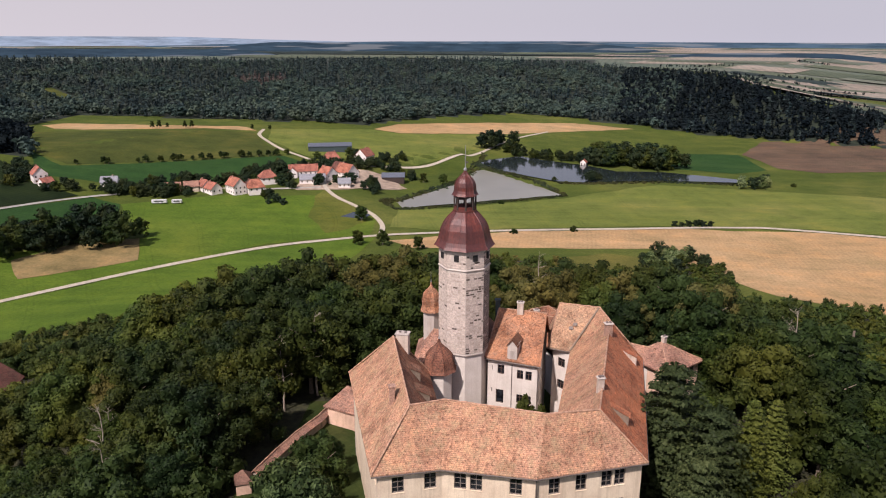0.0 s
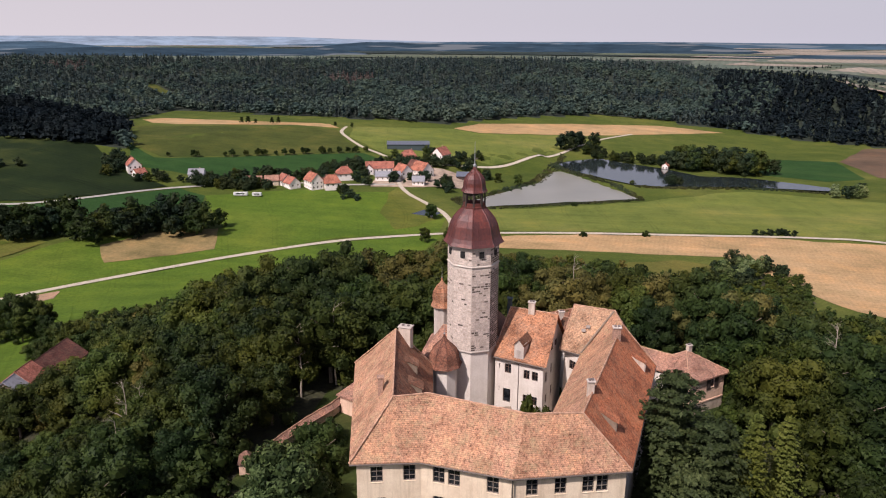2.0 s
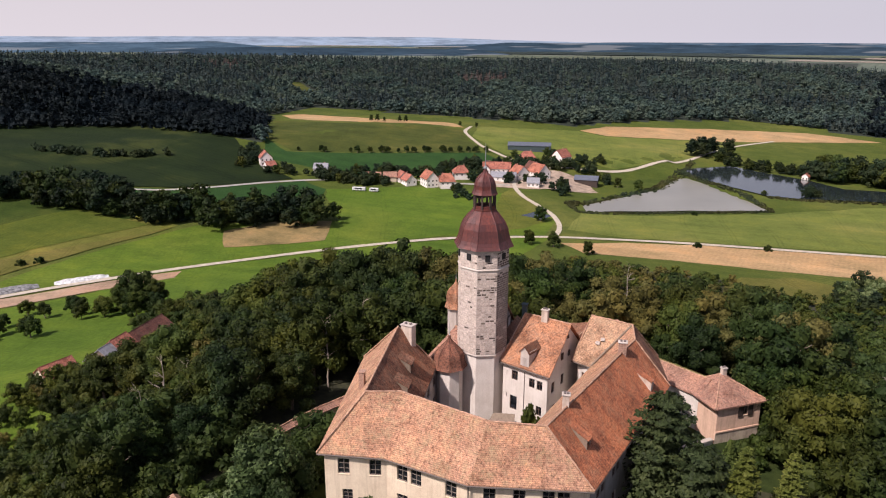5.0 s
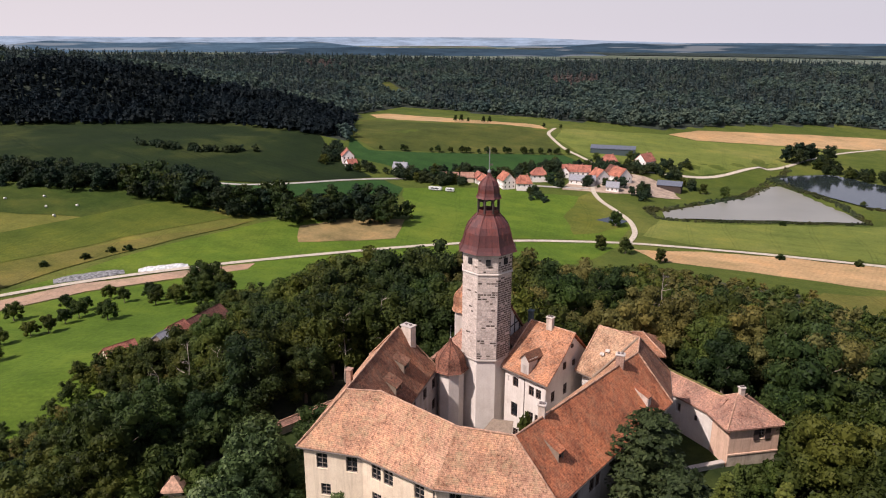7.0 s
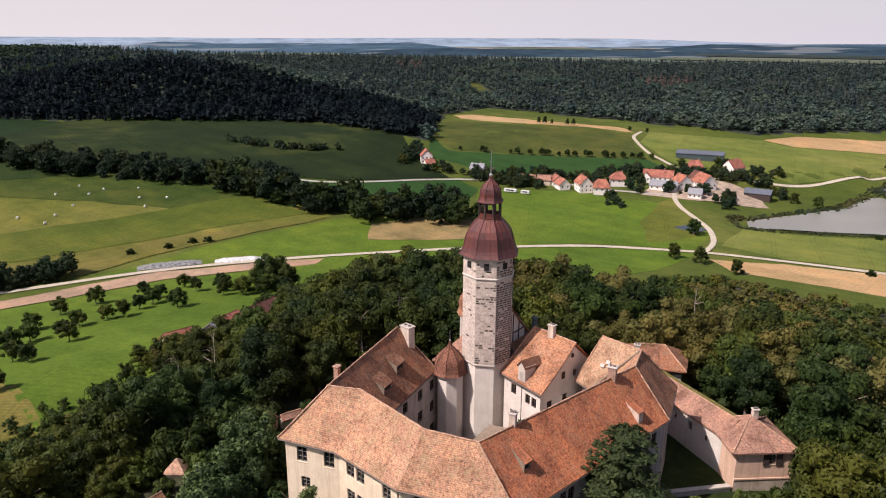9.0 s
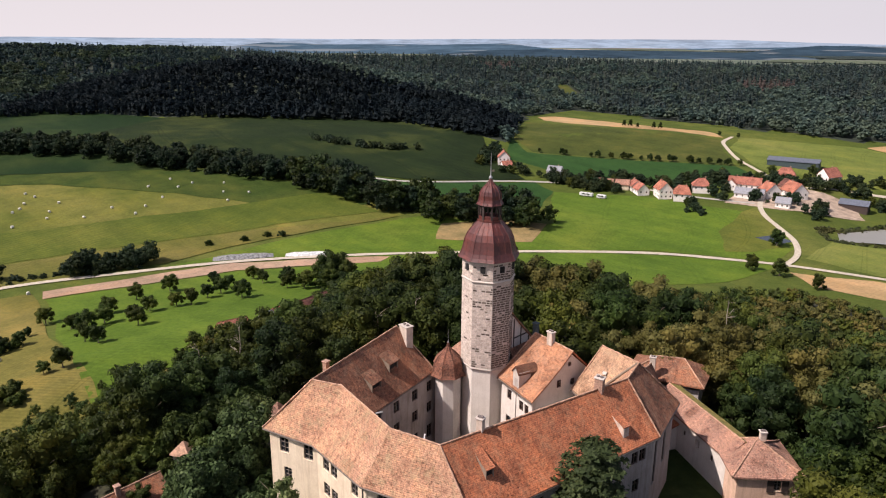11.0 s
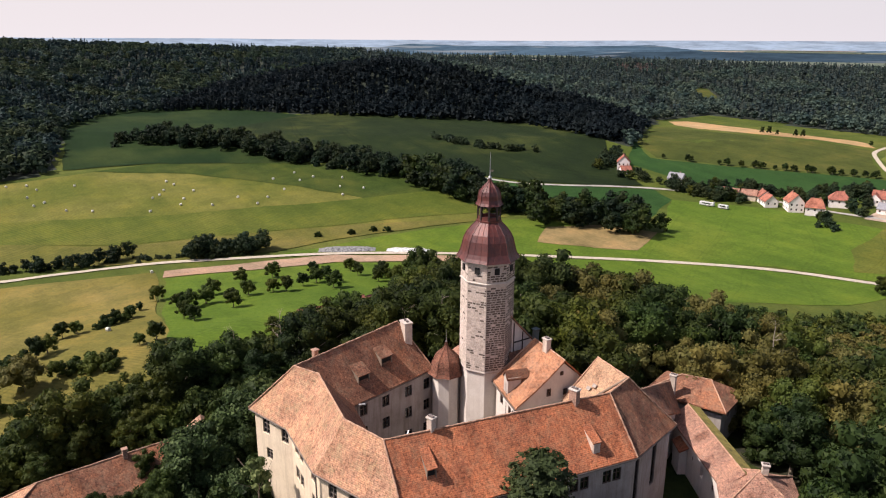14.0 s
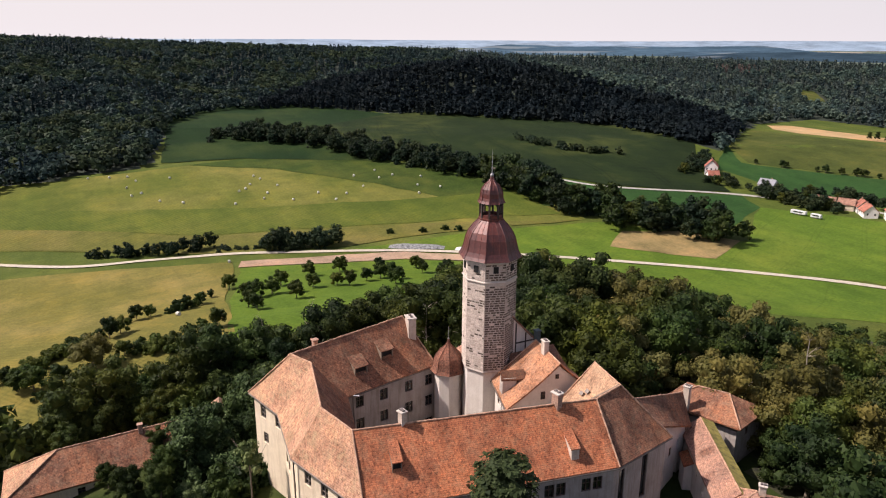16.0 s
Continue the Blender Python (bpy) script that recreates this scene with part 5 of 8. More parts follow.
bell([(3.95, 30.35), (3.68, 30.75), (3.44, 31.25), (3.26, 31.9), (3.08, 32.7), (2.72, 33.5), (2.18, 34.2), (1.66, 34.72), (1.45, 34.95)], "dome", tower, M_COPPER, split=3, label="bell-shaped brown copper dome")
bm = bmesh.new()
lathe(bm, [(1.55, 34.9), (1.55, 35.1), (1.4, 35.15)], 8, TURN)
part("lantern_floor", bm, M_COPPER, tower)
for i in range(8):
    a = TURN + 2 * math.pi * i / 8
    bm = bmesh.new()
    box(bm, -0.11, 0.11, -0.11, 0.11, 35.05, 37.05, Matrix.Translation((1.36 * math.cos(a), 1.36 * math.sin(a), 0)) @ Matrix.Rotation(a, 4, "Z"))
    part("lantern_post", bm, M_DARKWOOD, tower)
    b = TURN + 2 * math.pi * (i + 0.5) / 8
    bm = bmesh.new()
    box(bm, -0.05, 0.05, -0.48, 0.48, 35.1, 35.55, Matrix.Translation((1.26 * math.cos(b), 1.26 * math.sin(b), 0)) @ Matrix.Rotation(b, 4, "Z"))
    part("lantern_parapet", bm, M_COPPER, tower)
    # arched head between two posts
    bm = bmesh.new()
    steps = 8
    pts = [(-0.46, 37.05)] + [(-0.42 * math.cos(math.pi * k / steps), 36.5 + 0.4 * math.sin(math.pi * k / steps)) for k in range(steps + 1)] + [(0.46, 37.05)]
    m = Matrix.Translation((1.27 * math.cos(b), 1.27 * math.sin(b), 0)) @ Matrix.Rotation(b, 4, "Z")
    front = [bm.verts.new(m @ Vector((0.04, y, z))) for y, z in pts]
    back = [bm.verts.new(m @ Vector((-0.04, y, z))) for y, z in pts]
    bm.faces.new(front), bm.faces.new(back[::-1])
    for k in range(len(pts)):
        bm.faces.new((front[k], back[k], back[(k + 1) % len(pts)], front[(k + 1) % len(pts)]))
    bmesh.ops.triangulate(bm, faces=bm.faces)
    part("lantern_arch", bm, M_DARKWOOD, tower)
bell([(1.68, 36.95), (1.5, 37.25), (1.38, 37.6), (1.36, 38.1), (1.22, 38.6), (0.9, 39.1), (0.5, 39.45), (0.24, 39.75), (0.12, 40.1)], "lantern_roof", tower, M_COPPER, split=2, label="small copper onion roof")
bm = bmesh.new()
lathe(bm, [(0.06, 40.0), (0.2, 40.1), (0.24, 40.25), (0.16, 40.42), (0.06, 40.5), (0.05, 42.0), (0.02, 43.3)], 8)
sp = part("spire", bm, M_LEAD, tower)
bm = bmesh.new()
box(bm, 0.03, 0.42, -0.015, 0.015, 41.0, 41.22, Matrix.Rotation(radians(30), 4, "Z"))
part("wind_vane", bm, M_PIPE, sp)
for i in range(8):
    b = TURN + 2 * math.pi * (i + 0.5) / 8
    d = Vector((-math.sin(b), math.cos(b)))
    c = Vector((math.cos(b), math.sin(b))) * 3.19
    q0, q1 = c - d * 1.0, c + d * 1.0
    # solid black box gives the dark of the window; the shaft isn't pierced
    bm = bmesh.new()
    m = Matrix.Translation((c.x, c.y, 29.3)) @ Matrix.Rotation(b, 4, "Z")
    box(bm, -0.25, 0.06, -0.3, 0.3, -0.4, 0.4, m)
    part("belfry_window", bm, M_HOLE, tower)

# ---- stair turret with an onion roof ----
turret = thing("stair_turret", (-2.9, -4.0, 3), "white stair turret with a tiled onion roof in the courtyard", "turret")
TC = (-2.95, -3.85)
bm = bmesh.new()
lathe(bm, [(1.82, 0.0), (1.78, 14.6)], 8, radians(-68), TC)
part("wall", bm, M_WHITE, turret)
bm = bmesh.new()
lathe(bm, [(1.8, 14.3), (2.02, 14.5), (2.06, 14.62), (1.8, 14.75)], 8, radians(-68), TC)
part("cornice", bm, M_MORTAR, turret)
bm = bmesh.new()
uv = bm.loops.layers.uv.new("UVMap")
prof = [(2.42, 14.5), (2.16, 14.85), (2.02, 15.3), (1.98, 15.8), (1.82, 16.35), (1.45, 16.9), (0.95, 17.4), (0.52, 17.8), (0.22, 18.2), (0.07, 18.75)]
rings = lathe(bm, prof, 8, radians(-68), TC)
for f in bm.faces:
    for lp in f.loops:
        lp[uv].uv = (math.atan2(lp.vert.co.y - TC[1], lp.vert.co.x - TC[0]) * 2.0, lp.vert.co.z)
part("onion_roof", bm, M_TILE_O, turret, "tiled onion roof")
bm = bmesh.new()
for i in range(8):
    a = radians(-68) + 2 * math.pi * i / 8
    pr = [Vector((TC[0] + r * math.cos(a), TC[1] + r * math.sin(a), z)) for r, z in prof]
    for p, q in zip(pr, pr[1:]):
        tube(bm, p, q, 0.05, 0.05, 5)
part("hip_tiles", bm, M_TILE_O, turret)
bm = bmesh.new()
lathe(bm, [(0.05, 18.6), (0.12, 18.7), (0.12, 18.85), (0.03, 19.0), (0.015, 20.5)], 6, 0, TC)
part("finial", bm, M_LEAD, turret)
for ang, zs in ((-90.5, (13.4, 9.0)), (-45.5, (11.0, 6.5))):
    b = radians(ang)
    d = Vector((-math.sin(b), math.cos(b)))
    c = Vector(TC) + Vector((math.cos(b), math.sin(b))) * 1.69
    for z in zs:
        put_window(turret, c - d, c + d, 1.0, z, 0.85, 1.4, "dark", sill=False)
bm = bmesh.new()
box(bm, -0.35, 0.35, -0.08, 0.08, 12.9, 13.0, pose(-2.2, -6.2, 0, 0, 35, -60))
part("broken_pipe", bm, M_LEAD, turret)

# ---- slim bartizan behind the tower, with its half-timbered neighbour ----
slim = thing("bartizan", (-4.4, 2.6, 3), "slim round-cornered turret with an orange onion cap", "turret")
SC = (-4.4, 2.4)
bm = bmesh.new()
lathe(bm, [(1.15, 2.0), (1.12, 20.6)], 8, radians(-67), SC)
part("wall", bm, M_MORTAR, slim)
bm = bmesh.new()
uv = bm.loops.layers.uv.new("UVMap")
prof = [(1.55, 20.3), (1.45, 20.65), (1.3, 21.1), (1.34, 21.9), (1.22, 22.5), (0.85, 23.1), (0.4, 23.5), (0.15, 23.9), (0.05, 24.4)]
lathe(bm, prof, 8, radians(-67), SC)
for f in bm.faces:
    for lp in f.loops:
        lp[uv].uv = (math.atan2(lp.vert.co.y - SC[1], lp.vert.co.x - SC[0]) * 1.3, lp.vert.co.z)
part("onion_roof", bm, M_TILE_N, slim)
bm = bmesh.new()
lathe(bm, [(0.04, 24.2), (0.09, 24.4), (0.03, 24.6), (0.012, 25.9)], 6, 0, SC)
part("finial", bm, M_LEAD, slim)
link_house = thing("castle_house", (-3, 1, 3), "low link building with an orange roof between turret and tower", "castle house")
l0, l1, l2, l3 = (-6.0, -2.6), (-2.4, -2.0), (-1.6, 4.6), (-5.8, 4.6)
walls(link_house, [l0, l1, l2, l3], 2.0, 15.0, M_WHITE)
roof(link_house, [((-6.5, -3.0, 14.8), (-2.0, -2.4, 14.8), (-2.2, 1.0, 17.8), (-4.0, 1.0, 18.0)), ((-1.2, 5.0, 14.8), (-6.4, 5.0, 14.8), (-4.0, 1.0, 18.0), (-2.2, 1.0, 17.8)), ((-6.4, 5.0, 14.8), (-6.5, -3.0, 14.8), (-4.0, 1.0, 18.0), (-4.0, 1.0, 18.0))], M_TILE_G)
ridge_tiles(link_house, [(-4.0, 1.0, 18.05), (-2.2, 1.0, 17.85)], 0.13)
back_gable = thing("castle_house", (0, 5, 0), "half-timbered gable house behind the tower", "castle house")
walls(back_gable, [(-2.4, 2.6), (2.45, 2.6), (2.45, 7.9), (-2.4, 7.9)], -3.0, 16.9, M_WHITE)
roof(back_gable, [((2.85, 8.4, 16.6), (-2.8, 8.4, 16.6), (-2.6, 2.0, 23.0), (2.65, 2.0, 23.0), M_TILE_W), ((-2.7, 0.0, 20.8), (2.7, 0.0, 20.8), (2.65, 2.0, 23.0), (-2.6, 2.0, 23.0))], M_TILE_W)
for x in (2.45, -2.4):
    bm = bmesh.new()
    vs = [bm.verts.new(v) for v in ((x, 1.0, 16.85), (x, 7.95, 16.85), (x, 2.1, 22.6), (x - 0.25, 1.0, 16.85), (x - 0.25, 7.95, 16.85), (x - 0.25, 2.1, 22.6))]
    bm.faces.new(vs[:3]), bm.faces.new(vs[3:][::-1])
    for i in range(3):
        bm.faces.new((vs[i], vs[(i + 1) % 3], vs[3 + (i + 1) % 3], vs[3 + i]))
    bmesh.ops.recalc_face_normals(bm, faces=bm.faces)
    part("gable", bm, M_WHITE, back_gable)
for a, b in (((2.47, 3.0, 18.9), (2.47, 5.6, 18.9)), ((2.47, 4.4, 16.9), (2.47, 4.4, 20.1)), ((2.47, 2.9, 16.9), (2.47, 2.9, 21.6)), ((2.47, 6.1, 16.9), (2.47, 6.1, 18.4)), ((2.6, 2.3, 22.5), (2.6, 7.9, 17.05))):
    bm = bmesh.new()
    tube(bm, a, b, 0.11, 0.11, 4)
    part("timber", bm, M_DARKWOOD, back_gable)
# link building is guessed: its dark roof fills the dark gap by the tower
link_roof = thing("castle_house", (4, 5, 0), "guessed dark-roofed link between tower and gabled house", "castle house")
walls(link_roof, [(2.6, 1.6), (5.4, 1.0), (6.0, 9.0), (2.6, 9.0)], -2.0, 15.0, M_GREY)
roof(link_roof, [((5.9, 1.0, 15.0), (5.9, 9.4, 15.0), (2.7, 8.6, 17.8), (2.7, 1.8, 17.8))], M_TILE_W)

# ---- outer buildings ----
gate = thing("gatehouse", (33, 14, 1), "pink-rendered gatehouse with shuttered window and hipped roof", "gatehouse")
g = [(30.7, 9.1), (36.2, 13.7), (31.4, 19.4), (25.9, 14.8)]
walls(gate, g, -6.0, 8.5, M_PINK, {0: [(4.6, 7.3, 0.8, 1.3, "six")], 3: [(3.0, 6.6, 0.6, 0.9, "dark")]})
bm = bmesh.new()
d = (Vector(g[1]) - Vector(g[0])).normalized()
md = Matrix.Translation((*(Vector(g[0]) + d * 4.6), 7.3)) @ Matrix.Rotation(math.atan2(d.y, d.x), 4, "Z")
for sx in (-0.82, 0.82):
    bm = bmesh.new()
    box(bm, sx - 0.38, sx + 0.38, -0.14, -0.04, -0.8, 0.8, md, 0.015)
    part("shutter", bm, M_DARKWOOD, gate)
bm = bmesh.new()
wall_panel(bm, Vector(g[0]) + Vector((0.03, -0.03)), Vector(g[1]) + Vector((0.03, -0.03)), -6.0, 4.6, thick=0.2)
part("stone_foot", bm, M_RUBBLE, gate, "rubble stone lower wall")
bm = bmesh.new()
wall_panel(bm, Vector(g[0]) + Vector((0.09, -0.1)), Vector(g[1]) + Vector((0.09, -0.1)), 4.6, 4.8, thick=0.2)
part("string_course", bm, M_PINK, gate)
ge = [(30.4, 8.3), (37.0, 13.8), (31.4, 20.3), (25.0, 14.8)]
ga, gb = (30.6, 14.6, 11.0), (31.4, 13.9, 11.0)
roof(gate, [(lift(ge[0], 8.5), lift(ge[1], 8.5), gb, ga), (lift(ge[1], 8.5), lift(ge[2], 8.5), gb, gb), (lift(ge[2], 8.5), lift(ge[3], 8.5), ga, gb), (lift(ge[3], 8.5), lift(ge[0], 8.5), ga, ga)], M_TILE_G, sag=0.12)
for p, q in ((ge[0], ga), (ge[1], gb), (ge[2], gb), (ge[3], ga)):
    ridge_tiles(gate, [lift(p, 8.55), q], 0.12)
chimney(gate, 31.0, 14.9, 10.2, 12.0, 0.7, 0.6, 40, M_CHIMNEY, label="short chimney on the hip")

walk_wing = thing("castle_wing", (21, 18, 2), "narrow wall-walk range with a long pink tile roof", "castle wing")
c0, c1 = Vector((29.5, 13.7)), Vector((15.0, 23.2))
d = (c1 - c0).normalized()
n = Vector((d.y, -d.x))
i0, i1, o0, o1 = c0 - n * 2.4, c1 - n * 2.4, c0 + n * 1.6, c1 + n * 1.6
walls(walk_wing, [tuple(i1 + n * 0.35), tuple(i0 + n * 0.35)], -3.0, 7.85, M_WHITE, {0: [(4.0, 6.6, 0.45, 0.7, "dark"), (8.0, 6.4, 0.45, 0.7, "dark"), (11.0, 6.4, 0.9, 1.5, "hole"), (14.2, 6.4, 0.5, 0.8, "dark")]}, closed=False)
walls(walk_wing, [tuple(o0 - n * 0.35), tuple(o1 - n * 0.35)], -6.0, 8.8, M_RUBBLE, closed=False)
rz, rz1 = 10.3, 9.6
roof(walk_wing, [((*i1, 7.9), (*i0, 8.4), (*c0, rz), (*c1, rz1), M_TILE_G), ((*o0, 9.75), (*o1, 9.1), (*c1, rz1), (*c0, rz), M_MOSS)], M_TILE_G, sag=0.02)
ridge_tiles(walk_wing, [(*c0, rz), (*c1, rz1)], 0.13)

rear = thing("castle_house", (12, 26, 0), "low rear castle building with hipped brown tile roof", "castle house")
q = [(8.6, 23.2), (18.0, 26.6), (16.2, 33.2), (6.8, 29.8)]
walls(rear, q, -6.0, 8.1, M_GREY, {1: [(3.0, 7.2, 0.9, 1.3, "dark")]})
qe = [(8.2, 22.4), (18.9, 26.1), (16.8, 34.0), (6.1, 30.2)]
ra, rb = (11.2, 26.6, 11.5), (14.4, 28.9, 11.3)
roof(rear, [(lift(qe[0], 9.0), lift(qe[1], 9.0), rb, ra), (lift(qe[1], 9.0), lift(qe[2], 9.0), rb, rb), (lift(qe[2], 9.0), lift(qe[3], 9.0), ra, rb), (lift(qe[3], 9.0), lift(qe[0], 9.0), ra, ra)], M_TILE_W, sag=0.12)
ridge_tiles(rear, [lift(qe[0], 9.05), ra, rb, lift(qe[1], 9.05)], 0.13)
chimney(rear, 11.9, 23.8, 8.6, 12.6, 0.8, 0.7, 20, M_CHIMNEY)
link2 = thing("castle_wing", (17, 15, 2), "lower connecting range with dark old tiles", "castle wing")
q = [(14.2, 9.6), (19.0, 11.4), (14.9, 20.8), (10.5, 20.5)]
walls(link2, q, -4.0, 9.0, M_WHITE, {1: [(3.0, 7.4, 0.9, 1.3, "dark"), (5.6, 7.4, 0.8, 1.2, "dark"), (8.2, 7.4, 1.0, 1.4, "hole"), (8.0, 3.6, 1.0, 2.0, "hole")]})
bm = bmesh.new()
vs = [bm.verts.new(v) for v in ((19.0, 11.4, 9.0), (14.9, 20.8, 9.0), (19.0, 11.4, 13.4), (18.5, 11.2, 9.0), (14.4, 20.6, 9.0), (18.5, 11.2, 13.4))]
bm.faces.new(vs[:3]), bm.faces.new(vs[3:][::-1])
for i in range(3):
    bm.faces.new((vs[i], vs[(i + 1) % 3], vs[3 + (i + 1) % 3], vs[3 + i]))
bmesh.ops.recalc_face_normals(bm, faces=bm.faces)
part("gable", bm, M_WHITE, link2)
la, lb = (17.4, 8.0, 16.8), (12.3, 22.6, 12.0)
roof(link2, [((19.6, 11.0, 13.8), (15.4, 21.3, 9.1), lb, la), ((9.8, 21.0, 9.2), (13.6, 9.2, 11.4), la, lb)], M_TILE_W, sag=0.15)
ridge_tiles(link2, [la, lb], 0.14)
yard_shed = thing("yard_shed", (18, 19, 2), "small mossy shed roof inside the walls", "shed")
walls(yard_shed, [(16.6, 18.6), (18.6, 17.2), (20.6, 20.0), (18.6, 21.4)], -2.0, 6.4, M_WHITE)
bm = bmesh.new()
uv = bm.loops.layers.uv.new("UVMap")
roof_patch(bm, uv, (16.2, 18.7, 6.4), (18.8, 16.9, 6.4), (20.9, 19.9, 8.3), (18.3, 21.8, 8.3), sag=0.03, nu=5, nv=4, thick=0.14)
part("roof", bm, M_TILE_E, yard_shed)
yard_wall = thing("garden_wall", (18, 17, 0), "curving white yard wall beside the steps", "wall")
curve = [(17.6, 22.0), (19.4, 19.6), (21.5, 17.4), (23.8, 15.2)]
for a, b in zip(curve, curve[1:]):
    bm = bmesh.new()
    wall_panel(bm, a, b, -4.0, 4.0, thick=0.5)
    part("wall", bm, M_WHITE, yard_wall)
steps = thing("outdoor_steps", (22.4, 17.6, -3), "flight of worn stone steps in the walled yard", "steps")
for k in range(11):
    bm = bmesh.new()
    box(bm, -1.0, 1.0, -0.2, 0.2, -4.0, 2.4 - 0.18 * k, pose(21.4 + 0.24 * k, 19.2 - 0.22 * k, 0, 0, 0, 47), 0.02)
    part("step", bm, M_MORTAR, steps)
low_wall = thing("garden_wall", (26, 6, 0), "low pale yard wall with stone coping", "wall")
bm = bmesh.new()
wall_panel(bm, (23.9, 2.0), (30.5, 8.9), -6.0, 3.6, [(5.6, 2.6, 0.5, 0.35)], 0.5)
part("wall", bm, M_WHITE, low_wall)
bm = bmesh.new()
wall_panel(bm, (24.0, 1.9), (30.6, 8.8), 3.6, 3.8, thick=0.7)
part("coping", bm, M_MORTAR, low_wall)

# curtain wall with a tiled coping, running down to a little gate tower
curtain = thing("curtain_wall", (-21, -2, 0), "curving rubble curtain wall under a tiled coping", "wall")
line = [(-19.4, 4.2), (-20.6, 0.0), (-22.7, -4.6), (-24.2, -9.0), (-25.6, -13.8)]
for a, b in zip(line, line[1:]):
    bm = bmesh.new()
    wall_panel(bm, a, b, -12.0, 4.4, thick=0.8)
    part("wall", bm, M_RUBBLE, curtain)
    d = (Vector(b) - Vector(a)).normalized()
    n = Vector((d.y, -d.x))
    mida, midb = Vector(a) - n * 0.4, Vector(b) - n * 0.4
    e = d * 0.05
    roof(curtain, [((*(mida + n * 0.75 - e), 4.35), (*(midb + n * 0.75 + e), 4.35), (*(midb + e), 5.0), (*(mida - e), 5.0)), ((*(midb - n * 0.75 + e), 4.35), (*(mida - n * 0.75 - e), 4.35), (*(mida - e), 5.0), (*(midb + e), 5.0))], M_TILE_G, sag=0.0, thick=0.1)
    ridge_tiles(curtain, [(*mida, 5.05), (*midb, 5.05)], 0.12)
bm = bmesh.new()
box(bm, -0.9, 0.9, -0.9, 0.9, -12, 4.6, pose(-26.2, -15.2, 0, 0, 0, 20), 0.05)
pier = part("gate_pier", bm, M_PINK, curtain)
bm = bmesh.new()
lathe(bm, [(1.55, 4.5), (1.4, 4.75), (0.15, 5.8)], 4, radians(65), (-26.2, -15.2))
part("pier_roof", bm, M_TILE_G, pier)
bm = bmesh.new()
wall_panel(bm, (-26.6, -16.0), (-28.5, -24.0), -12.0, 2.6, thick=0.8)
part("wall", bm, M_RUBBLE, curtain)
pillar = thing("gate_pillar", (-27.1, -29.2, -8), "pale stone gate pillar with tiled cap among the trees", "gate pillar")
bm = bmesh.new()
box(bm, -1.1, 1.1, -1.1, 1.1, -12, 3.6, pose(-27.5, -29.1, 0, 0, 0, 35), 0.05)
part("shaft", bm, M_CREAM, pillar)
bm = bmesh.new()
lathe(bm, [(2.0, 3.4), (1.85, 3.65), (0.1, 4.9)], 4, radians(80), (-27.5, -29.1))
part("cap", bm, M_RIDGE, pillar)
annex = thing("annex", (-17, 2, 0), "small annex with a lean-to tile roof against the range", "annex")
walls(annex, [(-19.2, 1.2), (-14.6, -0.9), (-13.6, 4.6), (-17.4, 6.8)], -10.0, 5.8, M_PINK)
roof(annex, [((-19.8, 1.2, 5.8), (-14.2, -1.4, 5.8), (-13.8, 3.4, 7.2), (-17.0, 4.8, 7.2)), ((-17.4, 7.6, 5.8), (-19.8, 1.2, 5.8), (-17.0, 4.8, 7.2), (-17.0, 4.8, 7.2))], M_TILE_G, sag=0.05)

lower = thing("outbuilding", (-21, -44, -8), "long outer-ward stable under a brown tile roof", "outbuilding")
q = [(-24.9, -35.5), (-23.4, -56.0), (-16.6, -56.0), (-18.0, -35.5)]
walls(lower, q, -12.0, 2.6, M_CREAM, {2: [(3, 1.2, 0.9, 1.1, "dark"), (8, 1.2, 0.9, 1.1, "dark"), (13, 1.2, 0.9, 1.1, "dark"), (18, 1.2, 0.9, 1.1, "dark")]})
la, lb, lc = (-21.5, -35.0, 5.9), (-20.5, -50.2, 5.9), (-20.1, -56.6, 2.6)
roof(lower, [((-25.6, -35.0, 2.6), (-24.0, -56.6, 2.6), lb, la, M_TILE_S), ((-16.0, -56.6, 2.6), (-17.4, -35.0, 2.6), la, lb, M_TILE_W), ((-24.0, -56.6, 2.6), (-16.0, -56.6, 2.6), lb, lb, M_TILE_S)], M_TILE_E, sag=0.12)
ridge_tiles(lower, [la, lb, (-16.0, -56.6, 2.65)], 0.14)
ridge_tiles(lower, [(-24.0, -56.6, 2.65), lb], 0.14)
bm = bmesh.new()
vs = [bm.verts.new(v) for v in ((-24.9, -35.55, 2.6), (-18.0, -35.55, 2.6), (-21.5, -35.55, 5.6), (-24.9, -35.9, 2.6), (-18.0, -35.9, 2.6), (-21.5, -35.9, 5.6))]
bm.faces.new(vs[:3]), bm.faces.new(vs[3:][::-1])
for i in range(3):
    bm.faces.new((vs[i], vs[(i + 1) % 3], vs[3 + (i + 1) % 3], vs[3 + i]))
part("gable", bm, M_CREAM, lower)
chimney(lower, -20.9, -40.4, 4.8, 6.9, 0.55, 0.55, 0, M_BRICK, cap=False)

